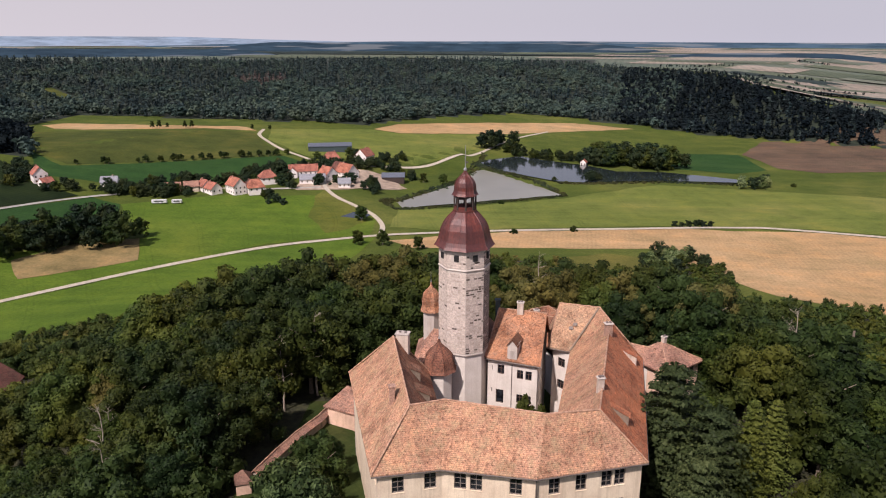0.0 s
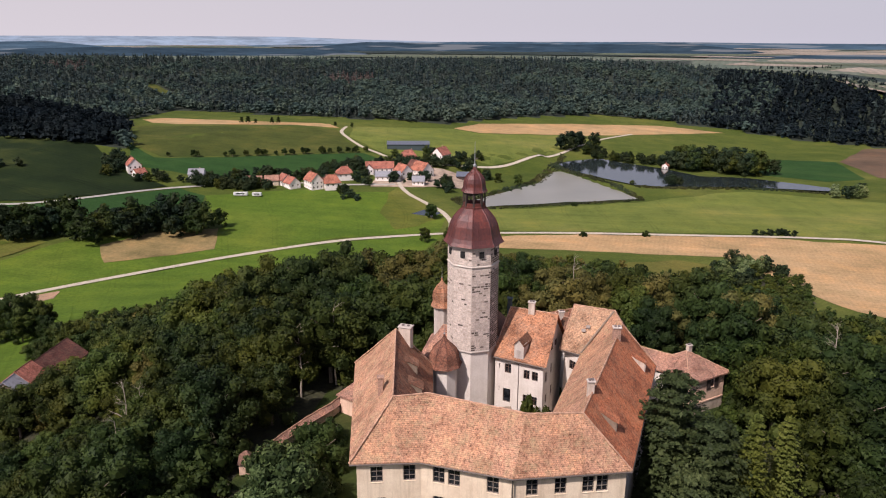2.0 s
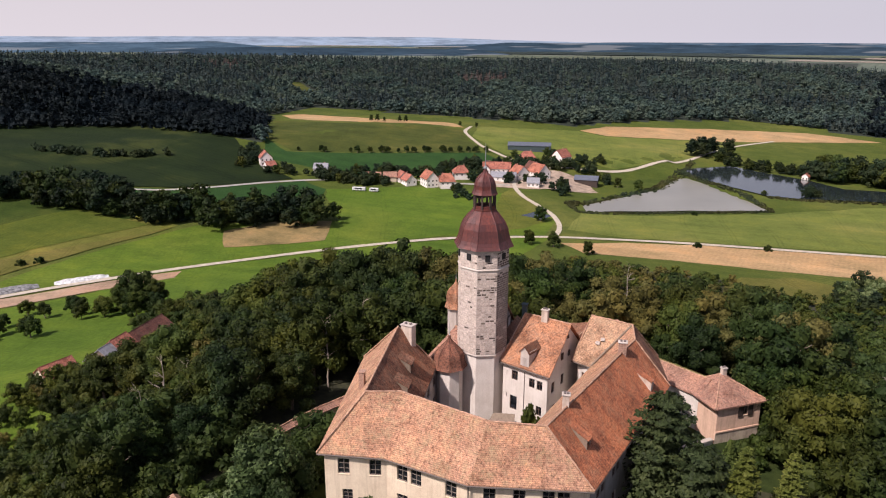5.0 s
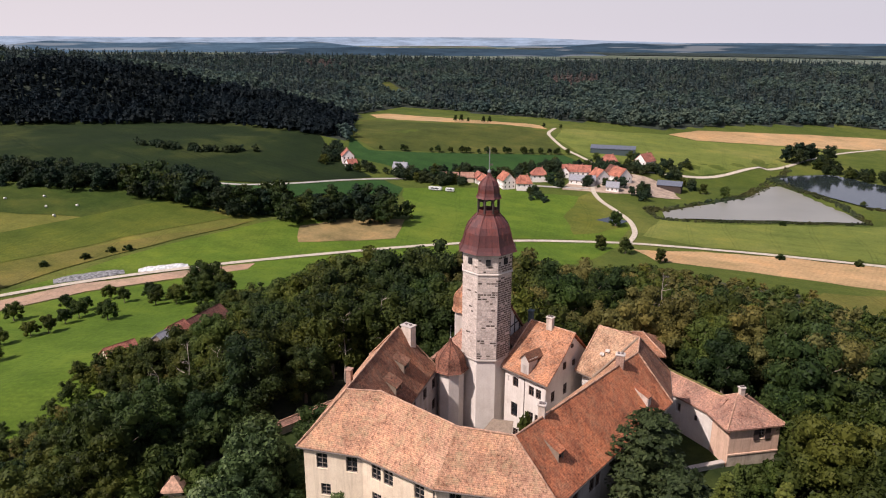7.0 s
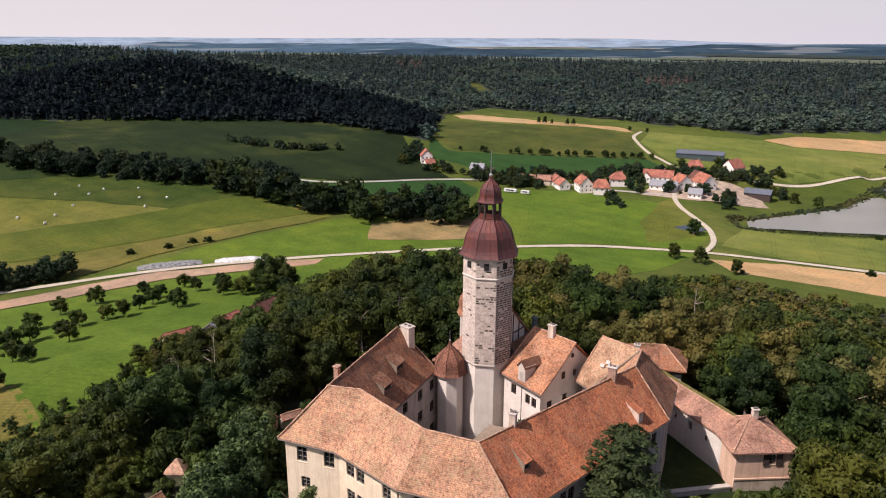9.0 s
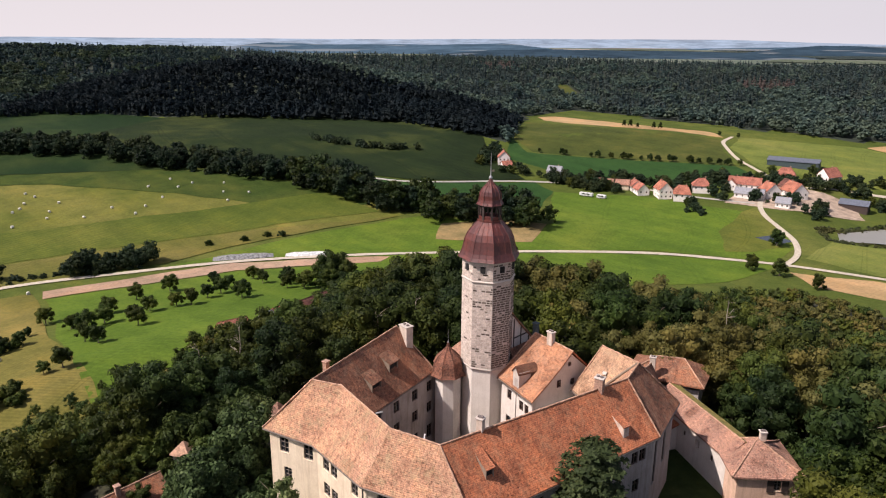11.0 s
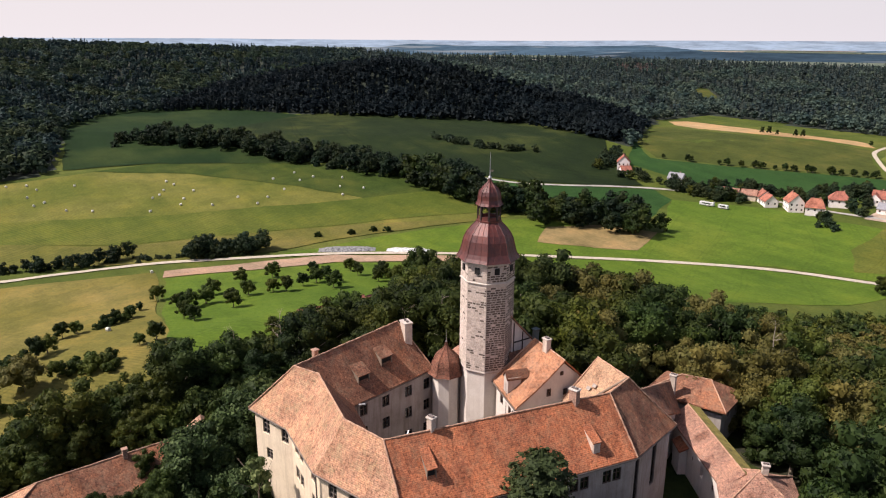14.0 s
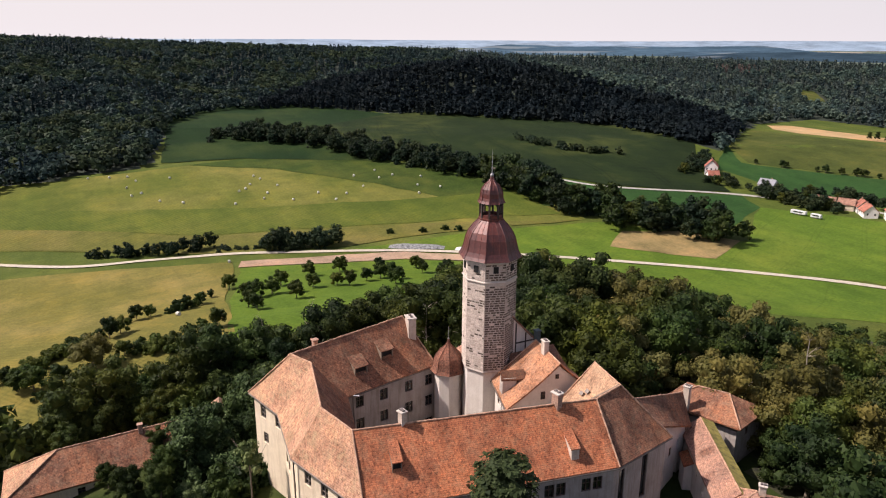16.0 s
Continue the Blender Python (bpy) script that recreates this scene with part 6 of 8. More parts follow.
# ---- the village ----
def cottage(x, y, turn, w, l, eave, rise, wall, tile, label, name="house", hip=0.0, chimneys=1, windows=True, category="house"):
    """A house l long (its ridge runs along local x), w wide."""
    if y > 300:
        w, l, eave, rise = w * 0.95, l * 0.92, eave * 0.98, rise * 0.92
    z = h1(x, y)
    ob = thing(name, (x, y, z), label, category, "village houses")
    m = pose(x, y, z, 0, 0, turn)
    P = lambda a, b: tuple((m @ Vector((a, b, 0)))[:2])
    cs = [P(-l / 2, -w / 2), P(l / 2, -w / 2), P(l / 2, w / 2), P(-l / 2, w / 2)]
    win = {}
    if windows:
        levels = [eave - 1.5] + ([eave - 4.2] if eave > 5 else [])
        k = max(2, round(l / 3.2))
        g = max(2, round(w / 3.2))
        for side, count, length in ((0, k, l), (2, k, l), (1, g, w), (3, g, w)):
            win[side] = [(length * (i + 0.5) / count, z + lv, 0.95, 1.2, "dark") for lv in levels for i in range(count)]
    walls(ob, cs, z - 1.5, z + eave, wall, win, thick=0.3)
    o = 0.5
    Q = lambda a, b, h: tuple(m @ Vector((a, b, h)))
    e = eave - 0.2
    rl = l / 2 - hip
    if hip:
        roof(ob, [(Q(-l / 2 - o, -w / 2 - o, e), Q(l / 2 + o, -w / 2 - o, e), Q(rl, 0, eave + rise), Q(-rl, 0, eave + rise)), (Q(l / 2 + o, w / 2 + o, e), Q(-l / 2 - o, w / 2 + o, e), Q(-rl, 0, eave + rise), Q(rl, 0, eave + rise)),
                  (Q(l / 2 + o, -w / 2 - o, e), Q(l / 2 + o, w / 2 + o, e), Q(rl, 0, eave + rise), Q(rl, 0, eave + rise)), (Q(-l / 2 - o, w / 2 + o, e), Q(-l / 2 - o, -w / 2 - o, e), Q(-rl, 0, eave + rise), Q(-rl, 0, eave + rise))], tile, sag=0.0, nv=2)
    else:
        rl = l / 2 + o * 0.6
        roof(ob, [(Q(-rl, -w / 2 - o, e), Q(rl, -w / 2 - o, e), Q(rl, 0, eave + rise), Q(-rl, 0, eave + rise)), (Q(rl, w / 2 + o, e), Q(-rl, w / 2 + o, e), Q(-rl, 0, eave + rise), Q(rl, 0, eave + rise))], tile, sag=0.0, nv=2)
        for s in (-1, 1):
            bm = bmesh.new()
            vs = [bm.verts.new(Q(s * (l / 2 - d), b, h)) for d in (0.0, 0.3) for b, h in ((-w / 2, eave), (w / 2, eave), (0, eave + rise - 0.22))]
            bm.faces.new(vs[:3]), bm.faces.new(vs[3:][::-1])
            for i in range(3):
                bm.faces.new((vs[i], vs[(i + 1) % 3], vs[3 + (i + 1) % 3], vs[3 + i]))
            bmesh.ops.recalc_face_normals(bm, faces=bm.faces)
            g = part("gable", bm, wall, ob)
            if windows:
                a, b = Vector(P(s * (l / 2 + 0.02), -s * 1.5)), Vector(P(s * (l / 2 + 0.02), s * 1.5))
                put_window(ob, a, b, 1.5, z + eave + rise * 0.3, 0.8, 1.0, "dark", sill=False)
    ridge_tiles(ob, [Q(-rl, 0, eave + rise + 0.02), Q(rl, 0, eave + rise + 0.02)], 0.14, tile)
    for k in range(chimneys):
        c = m @ Vector((l * (0.2 - 0.45 * k), 0.5, 0))
        chimney(ob, c.x, c.y, z + eave + rise - 0.9, z + eave + rise + 0.9, 0.6, 0.5, turn, M_BRICK, cap=False)
    return ob


RED, ORA = M_VILLAGE_ROOF, M_VILLAGE_ROOF_ORANGE
cottage(-281, 352, 132, 9, 12, 6.0, 5.0, M_VILLAGE_WALL, RED, "white house with steep red roof at the wood's foot")
cottage(-272, 344, 60, 7, 8, 3.2, 3.2, M_VILLAGE_WALL, RED, "low white annexe with a red roof")
cottage(-237, 356, 15, 8, 11, 4.6, 3.6, M_VILLAGE_WALL, M_ROOF_GREY, "white house with a grey slate roof")
cottage(-178, 365, 138, 8, 9, 3.6, 4.2, M_VILLAGE_WALL, RED, "white farmhouse with a red tile roof")
cottage(-170.5, 359, 140, 8, 10.5, 3.6, 4.2, M_VILLAGE_WALL, RED, "white gabled farmhouse with a red roof")
cottage(-156, 361, 136, 9, 13, 5.8, 5.2, M_VILLAGE_WALL, ORA, "white gabled house with an orange roof")
cottage(-143.5, 362, 28, 10, 11, 4.8, 5.2, M_VILLAGE_WALL, ORA, "white house with a half-hipped orange roof", hip=2.2)
cottage(-150, 372, 120, 7, 9, 3.2, 3.6, M_VILLAGE_TAN, M_ROOF_BROWN, "brown-roofed barn behind the gabled houses", "barn", chimneys=0, windows=False, category="barn")
cottage(-143, 388, 30, 10.5, 12, 4.8, 4.8, M_VILLAGE_WALL, RED, "white house with a hipped red roof", hip=3.5)
cottage(-124, 412, 15, 9, 22, 4.0, 4.6, M_VILLAGE_WALL, RED, "long farmhouse with a brown-red roof", chimneys=2)
cottage(-130.5, 406, 107, 7, 8, 4.0, 3.6, M_VILLAGE_WALL, RED, "white gabled wing in front of the long farmhouse", chimneys=0)
cottage(-113, 393, 10, 8, 19, 3.4, 3.4, M_VILLAGE_WALL, M_ROOF_GREY, "long white barn with a pale grey roof", chimneys=0)
cottage(-105, 405, 138, 10, 12, 4.6, 5.2, M_VILLAGE_WALL, ORA, "white gabled house with an orange-red roof")
cottage(-93, 414, 140, 11, 15, 4.4, 6.0, M_VILLAGE_WALL, ORA, "white gabled house with a bright orange roof")
cottage(-99, 421, 140, 9, 12, 4.4, 5.2, M_VILLAGE_TAN, M_ROOF_BROWN, "barn with a dark brown roof behind the orange-roofed house", "barn", chimneys=0, windows=False, category="barn")
cottage(-90, 387, 10, 7, 9, 3.2, 3.4, M_VILLAGE_WALL, M_ROOF_GREY, "small white house with a grey roof")
cottage(-111, 449, 20, 10, 13, 5.2, 5.0, M_VILLAGE_WALL, RED, "white house with a half-hipped red roof", hip=3.0)
cottage(-88.5, 466, 68, 11, 14, 5.0, 6.0, M_VILLAGE_WALL, RED, "white timbered house with a red roof")
cottage(-62, 432, 5, 10, 18, 4.0, 2.6, M_DARKWOOD, M_ROOF_BLUE, "dark open barn with a grey sheet roof", "barn", chimneys=0, windows=False, category="barn")
cottage(-198, 360, 15, 8, 12, 3.0, 3.0, M_VILLAGE_TAN, M_TILE_G, "tan shed with a faded tile roof", "shed", chimneys=0, windows=False, category="shed")
cottage(-186, 362, 25, 7, 10, 3.6, 3.4, M_VILLAGE_TAN, M_TILE_G, "tan barn with a faded tile roof", "barn", chimneys=0, windows=False, category="barn")
cottage(-122, 497, 12, 15, 38, 4.5, 2.0, M_BARN_SIDE, M_ROOF_BLUE, "long low cattle barn with a blue-grey roof", "barn", chimneys=0, windows=False, category="barn")
cottage(-105.2, 46.5, 97, 9, 14, 3.4, 3.6, M_VILLAGE_TAN, M_ROOF_BROWN, "long farm barn with a dark red-brown roof", "barn", chimneys=0, windows=False, category="barn")
cottage(-104.0, 36.6, 97, 8.8, 5.5, 3.3, 3.5, M_VILLAGE_TAN, RED, "short farm barn with a bright red roof", "barn", chimneys=0, windows=False, category="barn")
cottage(-103.5, 31.8, 97, 8.6, 3.8, 3.2, 3.4, M_WOOD, M_ROOF_GREY, "grey-roofed timber end of the farm barns", "barn", chimneys=0, windows=False, category="barn")
cottage(-117, 29, 80, 6, 8, 2.0, 2.6, M_VILLAGE_TAN, RED, "farm shed with a bright red roof", "barn", chimneys=0, windows=False, category="barn")
cottage(-745, 60, 10, 8, 14, 3.5, 3.0, M_VILLAGE_WALL, M_ROOF_GREY, "far white farm shed at the wood's edge", "barn", chimneys=0, windows=False, category="barn")
cottage(88, 508, 70, 5, 6, 3.0, 2.6, M_VILLAGE_WALL, RED, "small white fishing hut on the pond bank", "hut", chimneys=0, category="hut")


def caravan(x, y, turn, l):
    z = h1(x, y) + 0.12
    ob = thing("caravan", (x, y, z), "white parked caravan on the meadow's edge", "caravan", "parked caravans")
    m = pose(x, y, z, 0, 0, turn)
    bm = bmesh.new()
    box(bm, -l / 2, l / 2, -1.1, 1.1, 0.45, 2.6, m, 0.25)
    part("body", bm, M_TARP, ob)
    for sx in (-l * 0.12, l * 0.12):
        for sy in (-1.05, 1.05):
            w = bmesh.new()
            tube(w, m @ Vector((sx, sy - 0.1, 0.34)), m @ Vector((sx, sy + 0.1, 0.34)), 0.34, 0.34, 12)
            part("wheel", w, M_JOINT, ob)
    w = bmesh.new()
    box(w, -l * 0.3, l * 0.3, -1.13, -1.09, 1.4, 2.1, m)
    part("window", w, M_GLASS, ob)


caravan(-193, 329, 10, 9.0)
caravan(-183, 331, 10, 6.0)

# round bales on the hay field
rng = random.Random(11)
bale = bmesh.new()
lathe(bale, [(0.6, -0.6), (0.68, -0.52), (0.68, 0.52), (0.6, 0.6)], 14)
bmesh.ops.rotate(bale, verts=bale.verts, cent=(0, 0, 0), matrix=Matrix.Rotation(radians(90), 3, "X"))
bale_me = mesh_of("round_bale", bale, M_STRAW)


def put_bale(x, y):
    single("round_bale", bale_me, None, "pale wrapped round bale lying on the mown field", "hay bale", "round bales on the field", m=pose(x, y, h1(x, y) + 0.82, 0, 0, rng.uniform(0, 180)))


for x, y in ((-462, -35), (-457, -22), (-453, -11), (-424, -14), (-439, -7), (-403, -13), (-407, -7), (-383, 1), (-373, 13), (-436, 14), (-355, 40), (-381, 48), (-414, 65), (-394, 58)):
    put_bale(x, y)
for x, y in ((-385, 53), (-404, 67), (-358, 58), (-383, 73), (-369, 63), (-347, 73), (-354, 91), (-335, 96), (-344, 106), (-381, 125), (-354, 121), (-388, 143), (-368, 138), (-371, 149)):
    put_bale(x, y)
for x, y in ((-358, 164), (-340, 153), (-323, 146), (-329, 164), (-141, -52), (-162, -19), (-252, 15)):
    put_bale(x, y)

# ---- trees ----
def leaf_cards(rg, pos, out, size, flat=0.72):
    """Pointed leaves or sprays at pos that face roughly outwards."""
    n = len(pos)
    nrm = out * flat + rg.normal(size=(n, 3)) * (1 - flat) * 1.2
    nrm /= np.linalg.norm(nrm, axis=1, keepdims=True) + 1e-9
    side = np.cross(nrm, rg.normal(size=(n, 3)))
    side /= np.linalg.norm(side, axis=1, keepdims=True) + 1e-9
    up = np.cross(side, nrm)
    s = (size * rg.uniform(0.6, 1.35, n))[:, None]
    a, b = pos + up * s * 0.95 - nrm * s * 0.12, pos + side * s * 0.62 - up * s * 0.5
    c = pos - side * s * 0.6 - up * s * 0.42 - nrm * s * 0.08
    v = np.stack([a, b, c], 1).reshape(-1, 3)
    return v, np.arange(n * 3).reshape(n, 3)


def unit(rg, n):
    d = rg.normal(size=(n, 3))
    return d / np.linalg.norm(d, axis=1, keepdims=True)


def core_lump(centres, radii, fine=1):
    """Rough inner lumps that keep a crown from being seen through."""
    bm = bmesh.new()
    if fine < 0:
        tips = [bm.verts.new(p) for p in ((1.1, 0, 0), (0, 1.1, 0), (-1.1, 0, 0), (0, -1.1, 0), (0, 0, 1.1), (0, 0, -1.1))]
        for i in range(4):
            bm.faces.new((tips[i], tips[(i + 1) % 4], tips[4])), bm.faces.new((tips[(i + 1) % 4], tips[i], tips[5]))
    else:
        bmesh.ops.create_icosphere(bm, subdivisions=1 + fine, radius=1.0)
    bm.verts.ensure_lookup_table()
    bm.verts.index_update()
    bv = np.array([v.co.normalized()[:] for v in bm.verts])
    bf = np.array([[v.index for v in f.verts] for f in bm.faces])
    bm.free()
    vs, fs = [], []
    for c, r in zip(centres, radii):
        fs.append(bf + len(vs) * len(bv))
        vs.append(bv * r * 0.78 + c)
    return np.concatenate(vs), np.concatenate(fs)


def broadleaf(seed, R, H, base, leaves, size, lumps=14, fine=0):
    """Crown of a broadleaf tree: rounded clumps of leaves over an uneven dome, leaves on their outer sides. Gives verts and faces (z from the foot)."""
    rg = np.random.RandomState(seed)
    u = (np.arange(lumps) + rg.uniform(0.1, 0.9, lumps)) / lumps
    way = np.arange(lumps) * 2.4 + rg.uniform(-0.5, 0.5, lumps)
    reach = R * 0.76 * np.sqrt(np.clip(1 - ((u - 0.3) / 0.78) ** 2, 0.02, 1)) * rg.uniform(0.75, 1.14, lumps)
    cen = np.stack([reach * np.cos(way), reach * np.sin(way), base + H * (0.14 + 0.72 * u) + rg.uniform(-0.05, 0.05, lumps) * H], 1)
    rad = np.minimum(R, H * 0.6) * rg.uniform(0.24, 0.44, lumps) * (14 / max(lumps, 8)) ** 0.35
    cen = np.concatenate([cen, [[0, 0, base + H * 0.36], [0, 0, base + H * 0.62]]])
    rad = np.append(rad, [min(R, H * 0.55) * 0.66, min(R, H * 0.55) * 0.6])
    pick = rg.choice(len(cen), leaves, p=rad ** 2 / (rad ** 2).sum())
    # leaves sit where a clump looks outwards and up
    away = cen[pick] - np.array([0, 0, base + H * 0.30])
    away /= np.linalg.norm(away, axis=1, keepdims=True) + 1e-6
    out = unit(rg, leaves) + away * 0.55 + np.array([0, 0, 0.18])
    out /= np.linalg.norm(out, axis=1, keepdims=True)
    pos = cen[pick] + out * (rad[pick] * rg.uniform(0.82, 1.12, leaves))[:, None] * np.array([1, 1, 0.85])
    v, f = leaf_cards(rg, pos, out, size)
    cv, cf = core_lump(cen, rad, fine)
    return np.concatenate([v, cv]), f, cf + len(v)


def conifer(seed, R, H, base, sprays, size, tiers=14, n=8, taper=0.68):
    """Crown of a fir: drooping tiers of sprays round a mast."""
    rg = np.random.RandomState(seed)
    tier = rg.randint(0, tiers, sprays) + rg.uniform(-0.15, 0.15, sprays)
    k = np.clip(tier / tiers, 0, 1)
    arms = 7
    arm = rg.randint(0, arms, sprays)
    ang = 2 * np.pi * (arm / arms + np.floor(tier) * 0.37) + rg.normal(0, 0.17, sprays)
    reach = R * (1 - k) ** taper * (0.8 + 0.35 * np.sin(arm * 2.1 + np.floor(tier) * 1.3))
    t = rg.uniform(0.15, 1.0, sprays) ** 0.7
    r = reach * t + 0.1
    z = base + H * k - 0.22 * r + 0.10 * r * t + rg.normal(0, 0.08, sprays)
    pos = np.stack([r * np.cos(ang), r * np.sin(ang), z], 1)
    out = np.stack([0.35 * np.cos(ang), 0.35 * np.sin(ang), np.ones(sprays) * 0.9], 1)
    v, f = leaf_cards(rg, pos, out / np.linalg.norm(out, axis=1, keepdims=True), size, 0.8)
    rings = [np.stack([R * 0.42 * (1 - q) * np.cos(np.arange(n) * 2 * np.pi / n), R * 0.42 * (1 - q) * np.sin(np.arange(n) * 2 * np.pi / n), np.full(n, base + H * q)], 1) for q in (0.02, 0.35, 0.7, 0.97)]
    cv = np.concatenate(rings)
    cf = np.array([[j * n + i, j * n + (i + 1) % n, (j + 1) * n + (i + 1) % n, (j + 1) * n + i] for j in range(3) for i in range(n)])
    return np.concatenate([v, cv]), f, cf + len(v)


def trunk_mesh(height, r, limbs, seed):
    rg = random.Random(seed)
    bm = bmesh.new()
    bend = Vector((rg.uniform(-0.3, 0.3), rg.uniform(-0.3, 0.3), 0))
    p = Vector((0, 0, -1.5))
    pts = [p, Vector((0, 0, 0.3)), Vector((0, 0, height * 0.5)) + bend * 0.5, Vector((0, 0, height)) + bend]
    rs = [r * 1.35, r, r * 0.8, r * 0.5]
    for a, b, c, d in zip(pts, pts[1:], rs, rs[1:]):
        tube(bm, a, b, c, d, 7)
    for k in range(limbs):
        a = rg.uniform(0, 6.28)
        z = height * rg.uniform(0.5, 0.95)
        tube(bm, Vector((0, 0, z)) + bend * 0.7, Vector((math.cos(a), math.sin(a), 0.8)) * height * 0.32 + Vector((0, 0, z)), r * 0.4, r * 0.12, 5)
    return mesh_of("trunk", bm, M_BARK)


def as_triangles(made):
    v, f, c = made
    return v, np.concatenate([f, c] if c.shape[1] == 3 else [f, c[:, :3], c[:, [0, 2, 3]]])


tree_kinds = {}


def tree_kind(key, crown, mat, trunk):
    v, f = as_triangles(crown)
    tree_kinds[key] = (raw_mesh("crown", v, f, mat), trunk, v, f)


for k in range(4):
    tree_kind(f"oak{k}", broadleaf(10 + k, 4.9, 12.4, 0.2, 3000, 0.30, 17), (M_LEAF_OAK, M_LEAF_DARK, M_LEAF_OAK, M_LEAF_DARK)[k], trunk_mesh(9, 0.32, 4, k))
for k in range(2):
    tree_kind(f"deep{k}", broadleaf(15 + k, 4.9, 12.4, 0.2, 3000, 0.30, 17), M_LEAF_DEEP, trunk_mesh(9, 0.32, 4, 20 + k))
tree_kind("gold0", broadleaf(21, 4.9, 12.4, 0.2, 3000, 0.30, 17), M_LEAF_GOLD, trunk_mesh(9, 0.3, 4, 7))
tree_kind("silver0", broadleaf(31, 4.4, 10.5, 1.0, 5200, 0.25, 30), M_LEAF_SILVER, trunk_mesh(8, 0.25, 4, 8))
tree_kind("fir0", conifer(41, 4.2, 15.0, 1.0, 3600, 0.42), M_LEAF_DARK, trunk_mesh(16, 0.3, 0, 9))
tree_kind("bigfir", conifer(42, 6.4, 17.0, 1.5, 15000, 0.29, 13, taper=0.5), M_LEAF_FIR, trunk_mesh(16, 0.4, 0, 10))
tree_kind("bigfir2", conifer(43, 5.8, 15.0, 1.5, 13000, 0.29, 12, taper=0.45), M_LEAF_FIR, trunk_mesh(14, 0.4, 0, 11))
tree_kind("light", conifer(44, 3.9, 17.0, 1.0, 11000, 0.24, 22), M_LEAF_LIGHT, trunk_mesh(17, 0.3, 0, 12))
tree_kind("fruit0", broadleaf(51, 2.7, 4.6, 1.1, 1100, 0.25, 12), M_LEAF_OAK, trunk_mesh(3.4, 0.18, 4, 13))
tree_kind("fruit1", broadleaf(52, 2.3, 4.4, 1.2, 1000, 0.25, 11), M_LEAF_DARK, trunk_mesh(3.2, 0.16, 4, 14))
tree_kind("fruit2", broadleaf(58, 3.0, 4.8, 0.8, 1600, 0.22, 15), M_LEAF_GOLD, trunk_mesh(3.2, 0.2, 4, 19))
tree_kind("sapling", broadleaf(57, 1.5, 4.8, 6.0, 500, 0.24, 9), M_LEAF_SILVER, trunk_mesh(9.5, 0.12, 5, 18))
tree_kind("poplar", broadleaf(53, 2.4, 8.0, 1.0, 700, 0.5, 10), M_LEAF_DARK, trunk_mesh(7, 0.2, 2, 15))
tree_kind("shrub", broadleaf(54, 2.6, 3.4, -0.4, 700, 0.36, 10), M_LEAF_OAK, None)
tree_kind("shrub_dark", broadleaf(55, 2.8, 3.8, -0.4, 700, 0.36, 10), M_LEAF_DARK, None)

LABELS = {"oak": "leafy broadleaf tree in the castle wood", "dee": "deep green beech in the castle wood", "gol": "olive-brown dry-leaved tree in the castle wood", "sil": "silvery green leafy tree by the castle wall", "fir": "dark fir among broadleaf trees",
          "big": "tall grey-green fir beside the castle range", "lig": "tall fresh green conifer beside the castle", "fru": "round orchard fruit tree on the meadow", "pop": "slender field tree in a row", "shr": "rounded hedge shrub", "sap": "slim sapling"}


def plant(key, x, y, scale, turn, group, label="", z=None, squash=1.0):
    """A tree of its own: an empty at its foot with trunk and crown."""
    crown, trunk, _, _ = tree_kinds[key]
    zz = h1(x, y) if z is None else z
    ob = thing("shrub" if key.startswith("shrub") else "tree", (x, y, zz), label or LABELS[key[:3]], "shrub" if key.startswith("shrub") else "tree", group)
    m = pose(x, y, zz, 0, 0, turn) @ Matrix.Diagonal((scale, scale, scale * squash, 1))
    hang(new("crown", crown), ob, m)
    if trunk:
        hang(new("trunk", trunk), ob, m)
    return ob


def copse(name, rows, label, mat=None):
    """Many trees too many to tell apart, in one mesh: rows of (key, x, y, scale, turn)."""
    by = {}
    for key, x, y, s, t in rows:
        by.setdefault(key, []).append((x, y, s, t))
    vs, fs, mats, mi, base = [], [], [], [], 0
    for key, places in by.items():
        _, _, v, f = small_kinds[key]
        m = small_kinds[key][0]
        if m not in mats:
            mats.append(m)
        p = np.array(places)
        z = height(p[:, 0], p[:, 1])
        c, s = np.cos(p[:, 3]), np.sin(p[:, 3])
        k = p[:, 2]
        X = (v[None, :, 0] * c[:, None] - v[None, :, 1] * s[:, None]) * k[:, None] + p[:, 0:1]
        Y = (v[None, :, 0] * s[:, None] + v[None, :, 1] * c[:, None]) * k[:, None] + p[:, 1:2]
        Z = v[None, :, 2] * k[:, None] + z[:, None]
        vs.append(np.stack([X, Y, Z], -1).reshape(-1, 3))
        fs.append((f[None] + (np.arange(len(p)) * len(v))[:, None, None]).reshape(-1, 3) + base)
        mi.append(np.full(len(p) * len(f), mats.index(m)))
        base += len(p) * len(v)
    me = raw_mesh(name, np.concatenate(vs), np.concatenate(fs), mats)
    me.polygons.foreach_set("material_index", np.concatenate(mi).astype(np.int32))
    return single(name, me, None, label, "woodland", kind="stuff")


